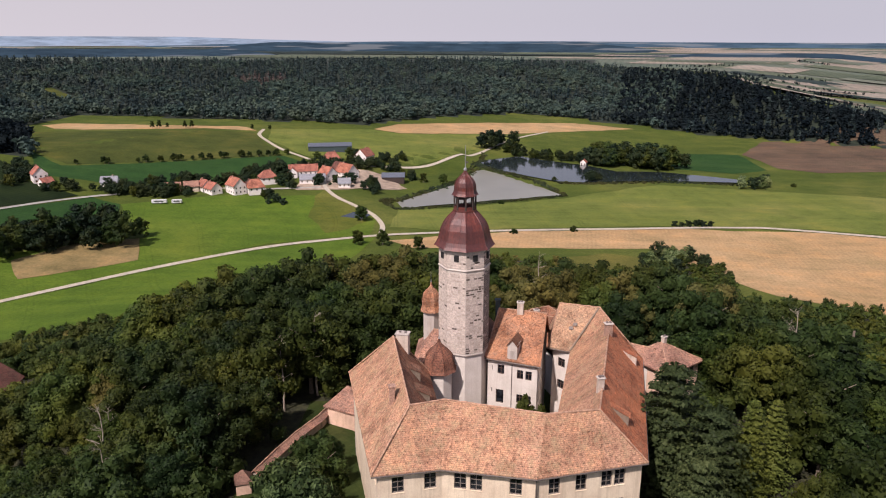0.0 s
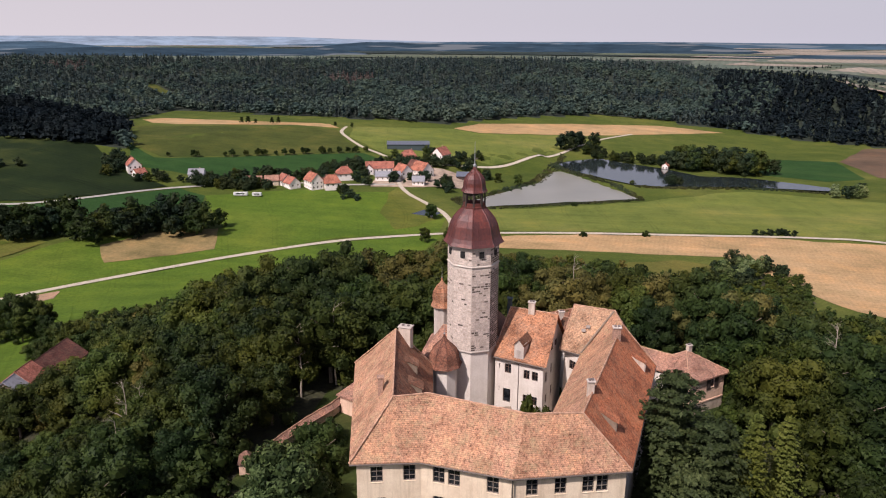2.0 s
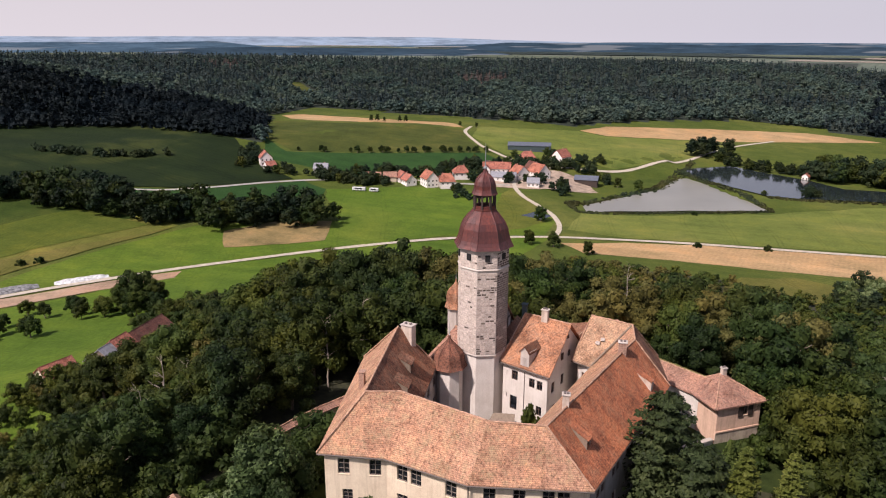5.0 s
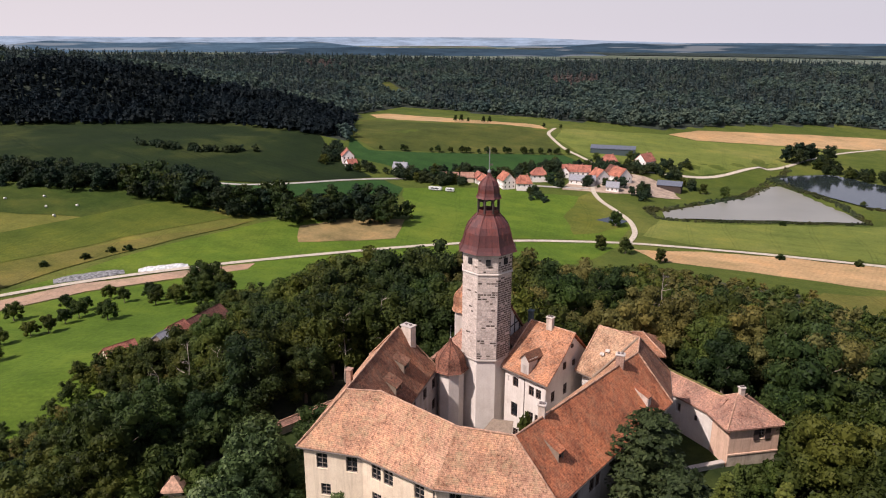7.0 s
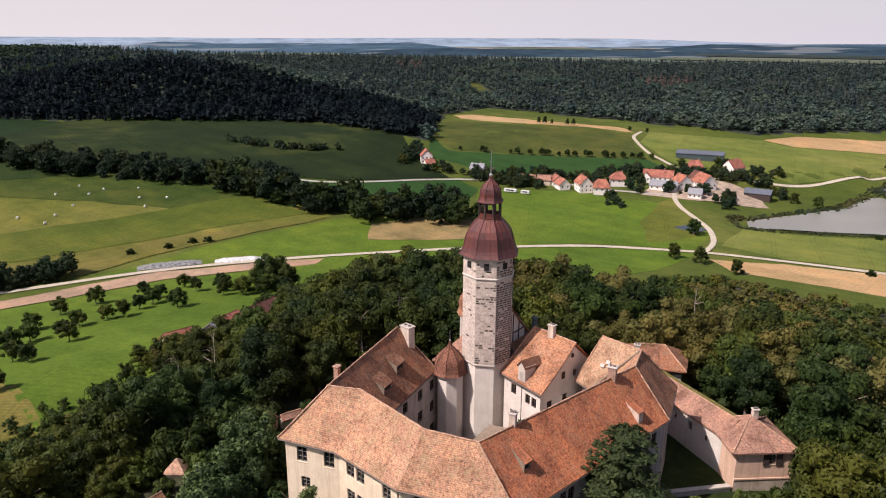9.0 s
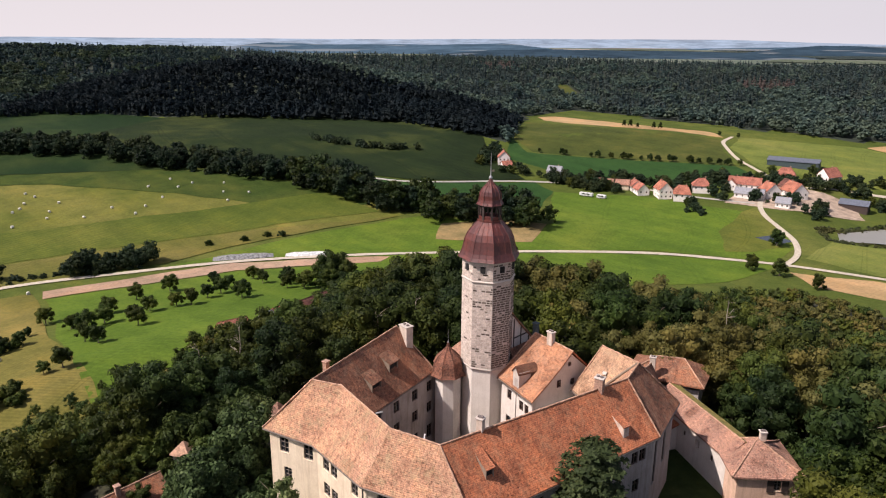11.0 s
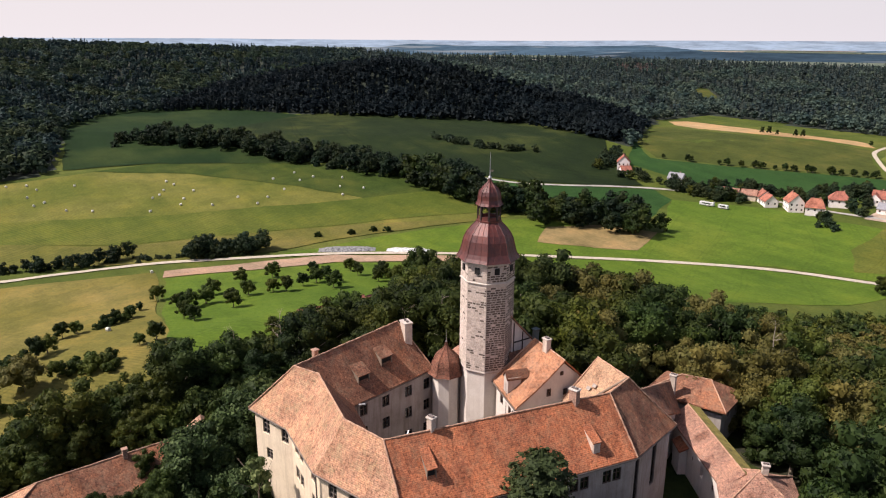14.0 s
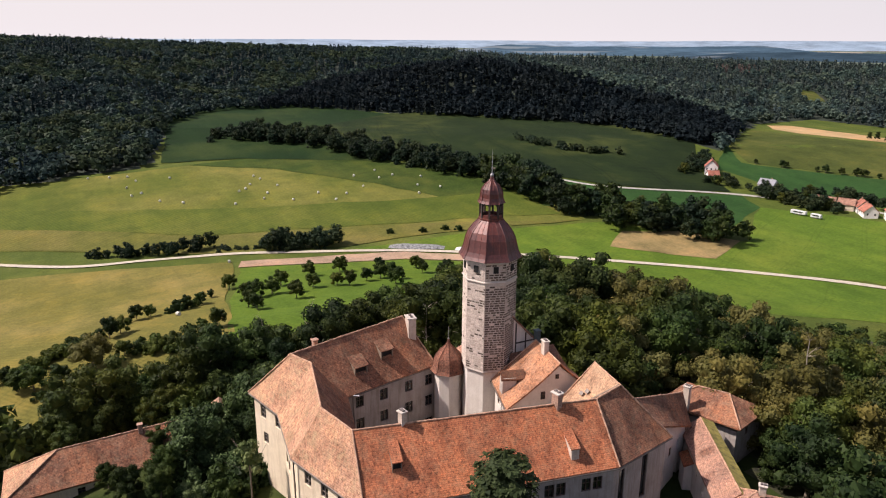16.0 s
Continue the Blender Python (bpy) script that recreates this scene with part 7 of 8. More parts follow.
small_kinds = {}
for k, (mat, seed) in enumerate(((M_LEAF_OAK, 61), (M_LEAF_DARK, 62), (M_LEAF_OAK, 63), (M_LEAF_GOLD, 64), (M_LEAF_DEEP, 65))):
    v, f = as_triangles(broadleaf(seed, 4.9, 11.5, 0.0, 900, 0.43, 15, -1))
    small_kinds[f"mid{k}"] = (mat, None, v, f)
    v, f = as_triangles(broadleaf(seed + 5, 4.9, 11.5, 0.0, 250, 0.85, 8, -1))
    small_kinds[f"low{k}"] = (mat, None, v, f)
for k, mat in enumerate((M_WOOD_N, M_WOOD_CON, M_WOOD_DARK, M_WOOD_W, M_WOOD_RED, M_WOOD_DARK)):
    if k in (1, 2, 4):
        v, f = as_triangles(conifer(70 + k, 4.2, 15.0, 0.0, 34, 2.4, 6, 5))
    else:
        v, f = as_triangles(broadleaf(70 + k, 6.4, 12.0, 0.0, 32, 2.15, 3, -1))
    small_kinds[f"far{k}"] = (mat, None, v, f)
v, f = as_triangles(broadleaf(81, 3.2, 6.0, -0.5, 230, 0.62, 7, -1))
small_kinds["hedge"] = (M_LEAF_HEDGE, None, v, f)
v, f = as_triangles(broadleaf(82, 4.4, 9.6, 0.0, 520, 0.6, 12, -1))
small_kinds["grove"] = (M_LEAF_HEDGE, None, v, f)
small_kinds["grove_light"] = (M_LEAF_DARK, None, v, f)
small_kinds["grove_silver"] = (M_LEAF_SILVER, None, v, f)
v, f = as_triangles(broadleaf(83, 1.4, 1.8, -0.4, 26, 0.8, 2, 0))
small_kinds["reed"] = (M_REED, None, v, f)

for key, mat in (("oak0", M_LEAF_OAK), ("oak1", M_LEAF_DARK), ("oak2", M_LEAF_OAK), ("oak3", M_LEAF_DARK), ("gold0", M_LEAF_GOLD), ("fir0", M_LEAF_DARK), ("deep0", M_LEAF_DEEP), ("deep1", M_LEAF_DEEP)):
    small_kinds[key] = (mat, None, tree_kinds[key][2], tree_kinds[key][3])

# the wood on the castle hill
rg = np.random.RandomState(3)
spots = []
for i in range(-30, 32):
    for j in range(-27, 44):
        spots.append((i * 6.3 + (j % 2) * 3.1, j * 5.6))
spots = np.array(spots) + rg.uniform(-1.9, 1.9, (len(spots), 2))
sx, sy = spots[:, 0], spots[:, 1]
free = inside(WOOD, sx, sy) & ~inside(KEEP, sx, sy)


def off_line(x, y, a, b, d):
    a, b = np.array(a), np.array(b)
    t = np.clip(((x - a[0]) * (b - a)[0] + (y - a[1]) * (b - a)[1]) / ((b - a) ** 2).sum(), 0, 1)
    return np.hypot(x - a[0] - t * (b - a)[0], y - a[1] - t * (b - a)[1]) > d


free &= off_line(sx, sy, (-21, -34), (-20, -60), 7.5) & off_line(sx, sy, (-20, 2), (-26.5, -16), 5.0) & off_line(sx, sy, (-25.5, -15), (-24, -34), 5.0) & off_line(sx, sy, (-103, 30), (-106, 54), 8)
free &= off_line(sx, sy, (-28, -29), (-33, -38), 5.0) & off_line(sx, sy, (31, 2), (38, -12), 6.5) & off_line(sx, sy, (27, -15), (35, -27), 6.0) & off_line(sx, sy, (22, -34), (29, -21), 6.5)
free &= off_line(sx, sy, (-105, 19), (-105, 20), 3.2) & off_line(sx, sy, (-111, 0), (-106, 12), 4.5) & off_line(sx, sy, (55, 215), (85, 232), 13) & off_line(sx, sy, (42, 208), (58, 222), 11)
near = []
rest = []
for x, y in spots[free]:
    r = math.hypot(x, y)
    n1_, n2_ = rg.rand(), rg.rand()
    golden = (-30 < x < 52 and y > 25 and n1_ < (0.5 if x < 20 else 0.18)) or (x < -55 and n1_ < 0.04)
    s = rg.uniform(0.70, 1.28) * np.interp(r, (105, 150, 230), (1.0, 0.76, 0.5))
    if y > 50:
        s *= 0.86 if x > -45 or y < 110 else 0.74
    if x < -28 and y < 14:
        s *= np.interp(-x, (28, 60, 80, 105), (0.95, 0.64, 0.5, 0.36))
    if y < -62 and rg.rand() < 0.72:
        continue
    # fitted to the camera's view: open behind the barns, low growth before them
    farm = math.hypot(x + 101, y - 32)
    if (x < -106 and 25 < y < 62) or not off_line(x, y, (-97, 34), (-100, 50), 4.5):
        rg.uniform(0, 360)
        continue
    if farm < 38:
        s *= np.interp(farm, (15, 38), (0.58, 0.95))
    if r < 84 and y > -52 and x < 62:
        key = "gold0" if golden else ("fir0" if n1_ > 0.985 and not (x > 8 and y < 0) else f"oak{(1, 3, 1, 0)[int(n2_ * 4)] if x < -8 or x > 36 else int(n2_ * 4)}")
        if -85 < x < -24 and -26 < y < 45 and not golden and n2_ < 0.7:
            key = f"deep{int(n2_ * 20) % 2}"
        # darker crowns mixed in for the shade of gaps between trees
        if x > 10 and y > 22 and not golden and n2_ < 0.4:
            key = f"deep{int(n2_ * 20) % 2}"
        if x > 4 and y > 25 and n2_ > 0.72:
            s *= 0.7
        near.append((r, key, x, y, s, rg.uniform(0, 360)))
    else:
        key = ("mid" if r < 150 and y > -50 and x < 110 else "low") + ("3" if golden else ("110"[int(n2_ * 3)] if x < -8 or x > 40 else str(int(n2_ * 3))))
        if -85 < x < -24 and -26 < y < 60 and not golden and n2_ < 0.8:
            key = key[:3] + "4"
        rest.append((key, x, y, s, rg.uniform(0, 6.28)))
# low trees along the meadow side of the wood and round the farm shed
for i, (x, y) in enumerate(((-113, 23), (-117, 23), (-110, 18), (-114, 18), (-107, 11), (-111, 10), (-104, 4), (-108, 4), (-101, -3), (-105, -4), (-97, -10), (-101, -11), (-93, -17), (-109, 27), (-105, 25), (-100, 27), (-98, 30), (-102, 22))):
    rest.append((f"mid{(0, 1, 3, 1)[i % 4]}", x, y, 0.36 + 0.05 * (i % 3) + (0.1 if y > 21 and x > -110 else 0), i * 1.7))
rest += [("mid1", -101, 20, 0.72, 0.4), ("mid0", -105, 19, 0.6, 2.1), ("mid1", -95, 25.5, 0.6, 3.3), ("mid0", -98, 23, 0.62, 5.0)]
# the lower slope behind the castle
rgs = np.random.RandomState(19)
low_x, low_y = rgs.uniform(-120, 120, 420), rgs.uniform(-150, -66, 420)
for x, y in zip(low_x, low_y):
    if inside(WOOD, np.array([x]), np.array([y]))[0] and off_line(x, y, (-21, -34), (-20, -60), 9):
        rest.append((f"low{rgs.randint(0, 2)}", x, y, rgs.uniform(0.55, 0.95), rgs.uniform(0, 6.28)))
near.sort()
for r, key, x, y, s, t in near[:185]:
    plant(key, x, y, s, t, "trees of the castle wood", squash=0.9 + 0.2 * ((x * 7.1) % 1))
for r, key, x, y, s, t in near[185:]:
    rest.append((key, x, y, s, radians(t)))
copse("castle_wood", rest, "dense broadleaf wood covering the castle hill")

# taller trees between the castle and the farm barns
for x, y, tall, key in ((-84, 19, 11.0, "oak1"), (-90, 18, 12.0, "deep0"), (-88, 24, 8.5, "oak3"), (-76, 18, 11.0, "deep1"), (-81, 27, 8.5, "oak1"), (-96, 16, 10.0, "oak3"), (-101, 14, 7.5, "oak1"), (-80, 22, 10.0, "oak0")):
    plant(key, x, y, tall / 12.6, x * 13, "trees of the castle wood")

# trees that stand out beside the walls
plant("bigfir", 24.9, -12.9, 1.08, 20, "firs beside the castle", z=1.0)
plant("bigfir2", 26.6, -21.0, 0.86, 200, "firs beside the castle", z=-0.5)
plant("bigfir2", 29.0, -16.5, 1.05, 80, "firs beside the castle", z=0.0)
plant("light", 33.0, -16.5, 0.92, 10, "firs beside the castle", z=1.5)
plant("light", 38.0, -11.0, 0.85, 95, "firs beside the castle", z=0.0)
plant("light", 32.5, 4.0, 0.45, 60, "firs beside the castle", z=-1.0)
plant("silver0", -17.3, -25.3, 1.28, 40, "leafy trees by the castle wall", z=-1.0)
plant("oak1", -17.6, -13.5, 0.88, 140, "leafy trees by the castle wall", z=-1.5)
plant("oak3", -15.8, -18.8, 0.7, 75, "leafy trees by the castle wall", z=-1.5)
plant("oak3", -18.4, -7.5, 0.62, 40, "leafy trees by the castle wall", z=-1.0)
plant("silver0", -18.8, -19.5, 0.6, 240, "leafy trees by the castle wall", z=-2.5)
plant("silver0", -13.6, -33.5, 1.2, 200, "leafy trees by the castle wall", z=-2.0)
plant("silver0", -9.4, -31.5, 0.84, 300, "leafy trees by the castle wall", z=-2.0)
plant("silver0", -7.6, -36.0, 0.6, 120, "leafy trees by the castle wall", z=-2.0)
plant("oak0", -15.0, -38.5, 0.62, 30, "leafy trees by the castle wall", z=-2.0)
plant("shrub", -8.0, -33.5, 1.0, 30, "leafy trees by the castle wall", "rounded shrub below the cream wall", z=-1.5)
plant("silver0", -19.5, -30.0, 0.95, 280, "leafy trees by the castle wall", z=-3.0)
for x, y, s, key in ((-19.5, -38.5, 0.36, "oak1"), (-12.0, -38.0, 0.5, "oak0"), (-11.0, -43.0, 0.45, "oak3"), (-15.5, -45.0, 0.34, "oak0"), (-13.8, -28.3, 0.55, "silver0"), (-9.0, -39.5, 0.4, "oak1"), (-31.5, -26.0, 0.42, "oak0"), (-23.0, -26.0, 0.36, "oak3")):
    plant(key, x, y, s * 0.9, x * 31, "leafy trees by the castle wall")
for x, y, s, key in ((-31.5, -35.5, 0.42, "oak1"), (-35.5, -41.0, 0.45, "oak0"), (-31.5, -44.0, 0.5, "oak3"), (-29.5, -49.5, 0.45, "oak1"), (-33.0, -53.0, 0.5, "oak0"), (-28.5, -38.5, 0.42, "oak0"), (-29.0, -57.0, 0.45, "oak3")):
    plant(key, x, y, s, x * 31, "leafy trees by the castle wall")
# dark shrubs added to cover bright grass where the wall foot is shaded
for x, y, s in ((-8.0, -28.0, 1.0), (-5.8, -29.8, 0.9), (-4.2, -31.6, 0.8), (-10.5, -28.6, 1.0), (-6.6, -32.2, 0.9), (-12.0, -26.4, 0.9)):
    plant("shrub_dark", x, y, s, x * 43, "shrubs round the castle", "dark shrub added for the shade at the cream wall's foot")
plant("sapling", -1.9, -30.2, 1.0, 30, "leafy trees by the castle wall", "slim sapling grown up against the cream wall", z=1.5)
# shrub stretched upwards to reach its height in the camera's view
plant("shrub_dark", 9.2, -4.9, 0.8, 10, "leafy trees by the castle wall", "dark bush stretched up the courtyard wall", z=4.2, squash=2.3)
plant("shrub", 2.8, -4.4, 0.45, 10, "leafy trees by the castle wall", "small bush at the tower's foot", z=4.0)

for x, y, s, key in ((36.5, 8.0, 0.9, "shrub"), (38.5, 10.5, 1.0, "shrub_dark"), (33.6, 5.6, 0.8, "shrub_dark"), (35.5, 5.0, 0.7, "shrub"), (39.5, 13.5, 1.1, "shrub"), (-30.0, -32.5, 0.6, "shrub"), (-25.0, -33.0, 0.55, "shrub_dark"), (-31.5, -28.5, 1.3, "shrub_dark"), (-29.5, -35.5, 0.7, "shrub_dark"), (-27.0, -36.5, 0.6, "shrub"), (-33.0, -33.0, 1.3, "shrub"), (-24.0, -28.0, 1.0, "shrub")):
    plant(key, x, y, s, x * 17, "shrubs round the castle", "dense shrub at the foot of the castle walls")

# undergrowth below the curtain wall
for k in range(22):
    x, y = -29.5 - 6.5 * ((k * 0.618) % 1), -14 - 24 * (k / 22)
    plant(("shrub_dark", "shrub")[k % 3 == 0], x, y, 0.8 + 0.6 * ((k * 0.37) % 1), k * 57, "shrubs round the castle", "low shrub in the shade of the castle wood")

# bare and dying trees that stand out of the wood
def snag_mesh(seed, h):
    rg = random.Random(seed)
    bm = bmesh.new()
    p, r = Vector((0, 0, -1)), 0.2
    for i in range(6):
        q = p + Vector((rg.uniform(-0.25, 0.25), rg.uniform(-0.25, 0.25), h / 6 + (1 if i == 0 else 0)))
        tube(bm, p, q, r, r * 0.8, 6)
        if i > 1:
            for k in range(4):
                a = rg.uniform(0, 6.28)
                reach = rg.uniform(0.8, 2.2) * (1.25 - i / 8)
                e = q + Vector((math.cos(a) * reach, math.sin(a) * reach, rg.uniform(0.2, 1.3)))
                tube(bm, q, e, r * 0.4, r * 0.15, 4)
                for j in range(3):
                    b = a + rg.uniform(-0.9, 0.9)
                    m_ = q.lerp(e, rg.uniform(0.4, 1))
                    tube(bm, m_, m_ + Vector((math.cos(b), math.sin(b), rg.uniform(0, 0.8))) * rg.uniform(0.5, 1.1), r * 0.16, r * 0.06, 3)
        p, r = q, r * 0.8
    return mesh_of("trunk", bm, M_SNAG)


snags = [snag_mesh(90, 13.0), snag_mesh(91, 11.0)]
for k, (x, y, sc) in enumerate(((-22.5, 9.5, 1.0), (-26.5, 4.5, 0.95), (-47, -9, 1.0), (-52, 2, 0.9), (14, 45, 1.05), (37, 43, 1.1), (52, 18, 1.1), (58, 33, 1.05), (-41, -19, 0.9))):
    ob = thing("tree", (x, y, h1(x, y)), "leafless grey tree standing among the green crowns", "tree", "bare trees in the wood")
    hang(new("trunk", snags[k % 2]), ob, pose(x, y, h1(x, y), 0, 0, k * 77) @ Matrix.Scale(sc, 4))

# orchard and hedge trees on the western meadows
ORCHARD = [(-178, 6), (-150, 4), (-174, 15), (-171, 23), (-176, 31), (-201, 37), (-175, 40), (-172, 44), (-203, 51), (-177, 53), (-180, 60), (-175, 66), (-195, 83), (-160, 20), (-188, 68), (-196, 66), (-165, 60), (-183, 92), (-188, 22), (-164, 87), (-168, 91), (-172, 85), (-178, 87), (-183, 80), (-159, 83), (-166, 80)]
HEDGE = [(-122.4, -45.6, 1.75), (-118.3, -53.1, 1.1), (-119.3, -59.2, 1.25), (-121.2, -63.2, 1.0), (-125.4, -37.7, 0.85), (-147.5, -40.2, 1.2), (-151, -37, 1.0), (-166.5, -31.2, 1.0), (-168, -27, 0.8), (-170.9, -15.3, 0.9), (-174.3, -10.1, 0.85), (-132.5, -11.4, 1.1), (-132.6, -16, 0.65), (-184, -5, 0.6), (-196, 4, 1.1), (-156.5, 2.6, 1.1), (-171.8, 8.4, 1.2)]
HEDGE_SHRUBS = [(-135.3, -55.6, 1.1), (-139.7, -50, 1.15), (-130.3, -58.2, 1.2), (-144.4, -45.6, 1.0), (-133, -61, 1.0), (-128, -66, 1.1), (-137.5, -52.8, 1.2), (-142, -47.6, 1.1), (-127, -62, 1.2), (-125.9, -34.1, 1.1), (-125.7, -29.7, 1.3), (-125.5, -25.3, 1.0), (-123, -31, 1.0), (-170, -18, 1.0), (-172.5, -12.6, 0.9), (-168, -21, 0.6), (-164, -34, 0.6), (-150, -43, 0.9), (-117, -50, 0.7), (-115, -58, 0.7), (-121, -26, 0.9)]
for k, (x, y) in enumerate(ORCHARD):
    plant(f"fruit{k % 2}", x, y, 0.9 + 0.35 * ((k * 0.37) % 1), k * 47, "orchard trees")
for k, (x, y, sc) in enumerate(HEDGE):
    plant("fruit2" if k == 0 else f"fruit{k % 2}", x, y, sc, k * 71, "hedge trees on the hay meadow", "leafy hedge tree standing on the dry hay meadow")
for k, (x, y, sc) in enumerate(HEDGE_SHRUBS):
    plant(("shrub", "shrub_dark")[k % 2], x, y, sc, k * 31, "hedge shrubs on the hay meadow", "rounded shrub in a line of hedge trees")
for x, y, s, key in ((-153, 92, 1.25, "oak1"), (-157, 90, 0.95, "oak0"), (-148, 95, 1.0, "oak3"), (-148, 86, 0.8, "oak0"), (-141, 88, 0.7, "oak3"), (-133, 80, 0.6, "oak1"), (-128, 66, 0.5, "oak0"), (-47, 261, 0.7, "oak3"), (-66, 311, 0.8, "oak0"), (-25, 429, 0.72, "oak0"), (-40, 436, 0.62, "oak1"), (-60, 262, 0.65, "oak1"), (-28, 252, 0.6, "oak3")):
    plant(key, x, y, s, x * 3, "single field trees", "single leafy tree beside the fields")
for x, y in ((-256, 116), (-254, 128), (-250, 134), (-262, 100), (57, 437), (21, 289), (54, 296), (228, 432), (-38, 392), (16, 366)):
    plant("shrub_dark", x, y, 0.8, x * 5, "field shrubs", "single dark shrub on the field")
for k in range(26):
    t = (0.02, 0.13, 0.17, 0.28, 0.32)[k] if k < 5 else 0.40 + 0.60 * (k - 5) / 20
    if k not in (9, 16):
        x, y = -285 + 133 * t + 1.6 * math.sin(k * 2.3), 397 + 71 * t + 1.2 * math.sin(k * 2.3)
        plant("fruit1", x, y, 0.7 + 0.45 * ((k * 0.7) % 1), k * 50, "row of trees between the fields", "round tree in a row between the fields")
for x, y, s in ((-292, 544, 0.8), (-286, 545, 0.9), (-279, 546, 0.6), (-264, 549, 0.8), (-258, 550, 0.85), (-205, 556, 0.6), (-190, 560, 0.6)):
    plant("poplar", x, y, s, x, "row of trees on the stubble", "slender dark tree on the stubble")


def scatter(line, width, step, keys, smin, smax, seed):
    rg = random.Random(seed)
    rows = []
    for a, b in zip(line, line[1:]):
        length = math.hypot(b[0] - a[0], b[1] - a[1])
        for k in range(max(1, int(length / step))):
            t = (k + rg.random()) / max(1, int(length / step))
            x, y = a[0] + (b[0] - a[0]) * t + rg.uniform(-1, 1) * width, a[1] + (b[1] - a[1]) * t + rg.uniform(-1, 1) * width
            rows.append((rg.choice(keys), x, y, rg.uniform(smin, smax), rg.uniform(0, 6.28)))
    return rows


copse("hedgerow", scatter([(-548, 72), (-537, 96), (-504, 128), (-471, 146), (-426, 165), (-390, 184), (-349, 198), (-318, 206)], 15, 1.35, ["grove", "grove", "grove", "hedge"], 0.85, 1.5, 1), "broad dark hedgerow of trees along the slope")
copse("copse", scatter([(-318, 206), (-281, 212), (-250, 210), (-228, 214), (-212, 228), (-192, 243), (-178, 258)], 11, 1.8, ["grove", "grove_light", "grove", "grove_light"], 0.8, 2.15, 2), "dark copse of broadleaf trees behind the fallow patch")
copse("hedgerow", scatter([(-429, 286), (-400, 290), (-370, 302), (-350, 322)], 4, 2.5, ["hedge"], 0.7, 1.2, 3), "low hedge across the pasture")
copse("hedgerow", scatter([(-294, -42), (-288, -20), (-284, 2), (-280, 10)], 4, 2.6, ["hedge", "grove", "hedge"], 0.6, 0.95, 4), "hedge of shrubs and trees beside the track")
copse("copse", scatter([(-266, 36), (-260, 52), (-254, 66)], 4, 1.6, ["grove", "hedge"], 0.8, 1.2, 5), "dark clump of trees beside the track")
copse("hedgerow", scatter([(-276, 14), (-268, 36)], 2.5, 2.0, ["hedge"], 0.35, 0.6, 15), "low scrub beside the track")
copse("pond_trees", scatter([(20, 566), (40, 545), (62, 535), (85, 528), (100, 515)], 6, 2.2, ["grove", "grove_light", "grove"], 0.6, 1.0, 6), "leafy trees crowding the pond's far bank")
copse("pond_trees", scatter([(95, 520), (115, 512), (140, 505), (160, 495)], 13, 1.5, ["grove_light", "grove", "grove"], 1.3, 2.1, 16), "leafy trees crowding the pond's far bank")
copse("pond_trees", scatter([(5, 553), (22, 575), (34, 580)], 4, 4.5, ["grove"], 1.1, 1.6, 7), "dark trees at the head of the pond")
copse("pond_trees", scatter([(80, 436), (90, 440)], 3, 1.8, ["grove"], 0.6, 0.9, 8), "dark willow on the dam between the ponds")
copse("willows", scatter([(188, 424), (200, 424), (213, 430)], 5, 1.8, ["grove_silver", "grove"], 0.6, 0.95, 9), "grey-green willows beside the pond")
copse("hedgerow", scatter([(112, 311), (124, 313), (134, 314)], 2, 2.2, ["hedge"], 0.5, 0.7, 10), "low field hedge beside the track")
copse("reeds", scatter([(-60, 356), (-48, 341), (-20, 355), (22, 374), (60, 392)], 1.8, 0.8, ["reed"], 0.6, 1.0, 11) + scatter([(60, 392), (42, 436), (8, 490), (0, 506), (6, 542)], 2.4, 0.8, ["reed"], 0.6, 1.1, 12) + scatter([(-60, 356), (-34, 399), (-14, 432), (-3, 487), (1, 506)], 5.0, 0.5, ["reed"], 0.7, 1.2, 13) + scatter([(58, 428), (76, 425), (134, 434), (192, 432)], 2.2, 0.9, ["reed"], 0.6, 1.1, 14), "belt of reeds and rough grass round the ponds")
VILLAGE_GREEN = [(-224, 352), (-210, 345), (-196, 352), (-214, 362), (-205, 370), (-188, 352), (-132, 350), (-128, 380), (-132, 398), (-150, 380), (-160, 400), (-140, 425), (-120, 430), (-104, 392), (-92, 398), (-73, 380), (-70, 394), (-76, 405), (-100, 430), (-96, 452), (-78, 458), (-70, 470), (-98, 478), (-120, 462), (-54, 446), (-60, 480), (-265, 338), (-290, 362), (-296, 340), (-255, 345)]
rows = []
rg2 = random.Random(21)
for x, y in VILLAGE_GREEN:
    for k in range(5):
        rows.append((rg2.choice(["grove", "grove_light", "hedge", "grove"]), x + rg2.uniform(-6, 6), y + rg2.uniform(-5, 5), rg2.uniform(0.4, 0.85), rg2.uniform(0, 6)))
rows += scatter([(-226, 352), (-205, 346), (-190, 348)], 6, 1.5, ["grove", "hedge"], 0.5, 0.8, 22)
rows += scatter([(-126, 344), (-120, 336)], 4, 1.5, ["grove", "hedge"], 0.5, 0.75, 29)
rows += scatter([(-160, 410), (-140, 420), (-130, 428)], 6, 1.6, ["grove"], 0.6, 0.9, 23)
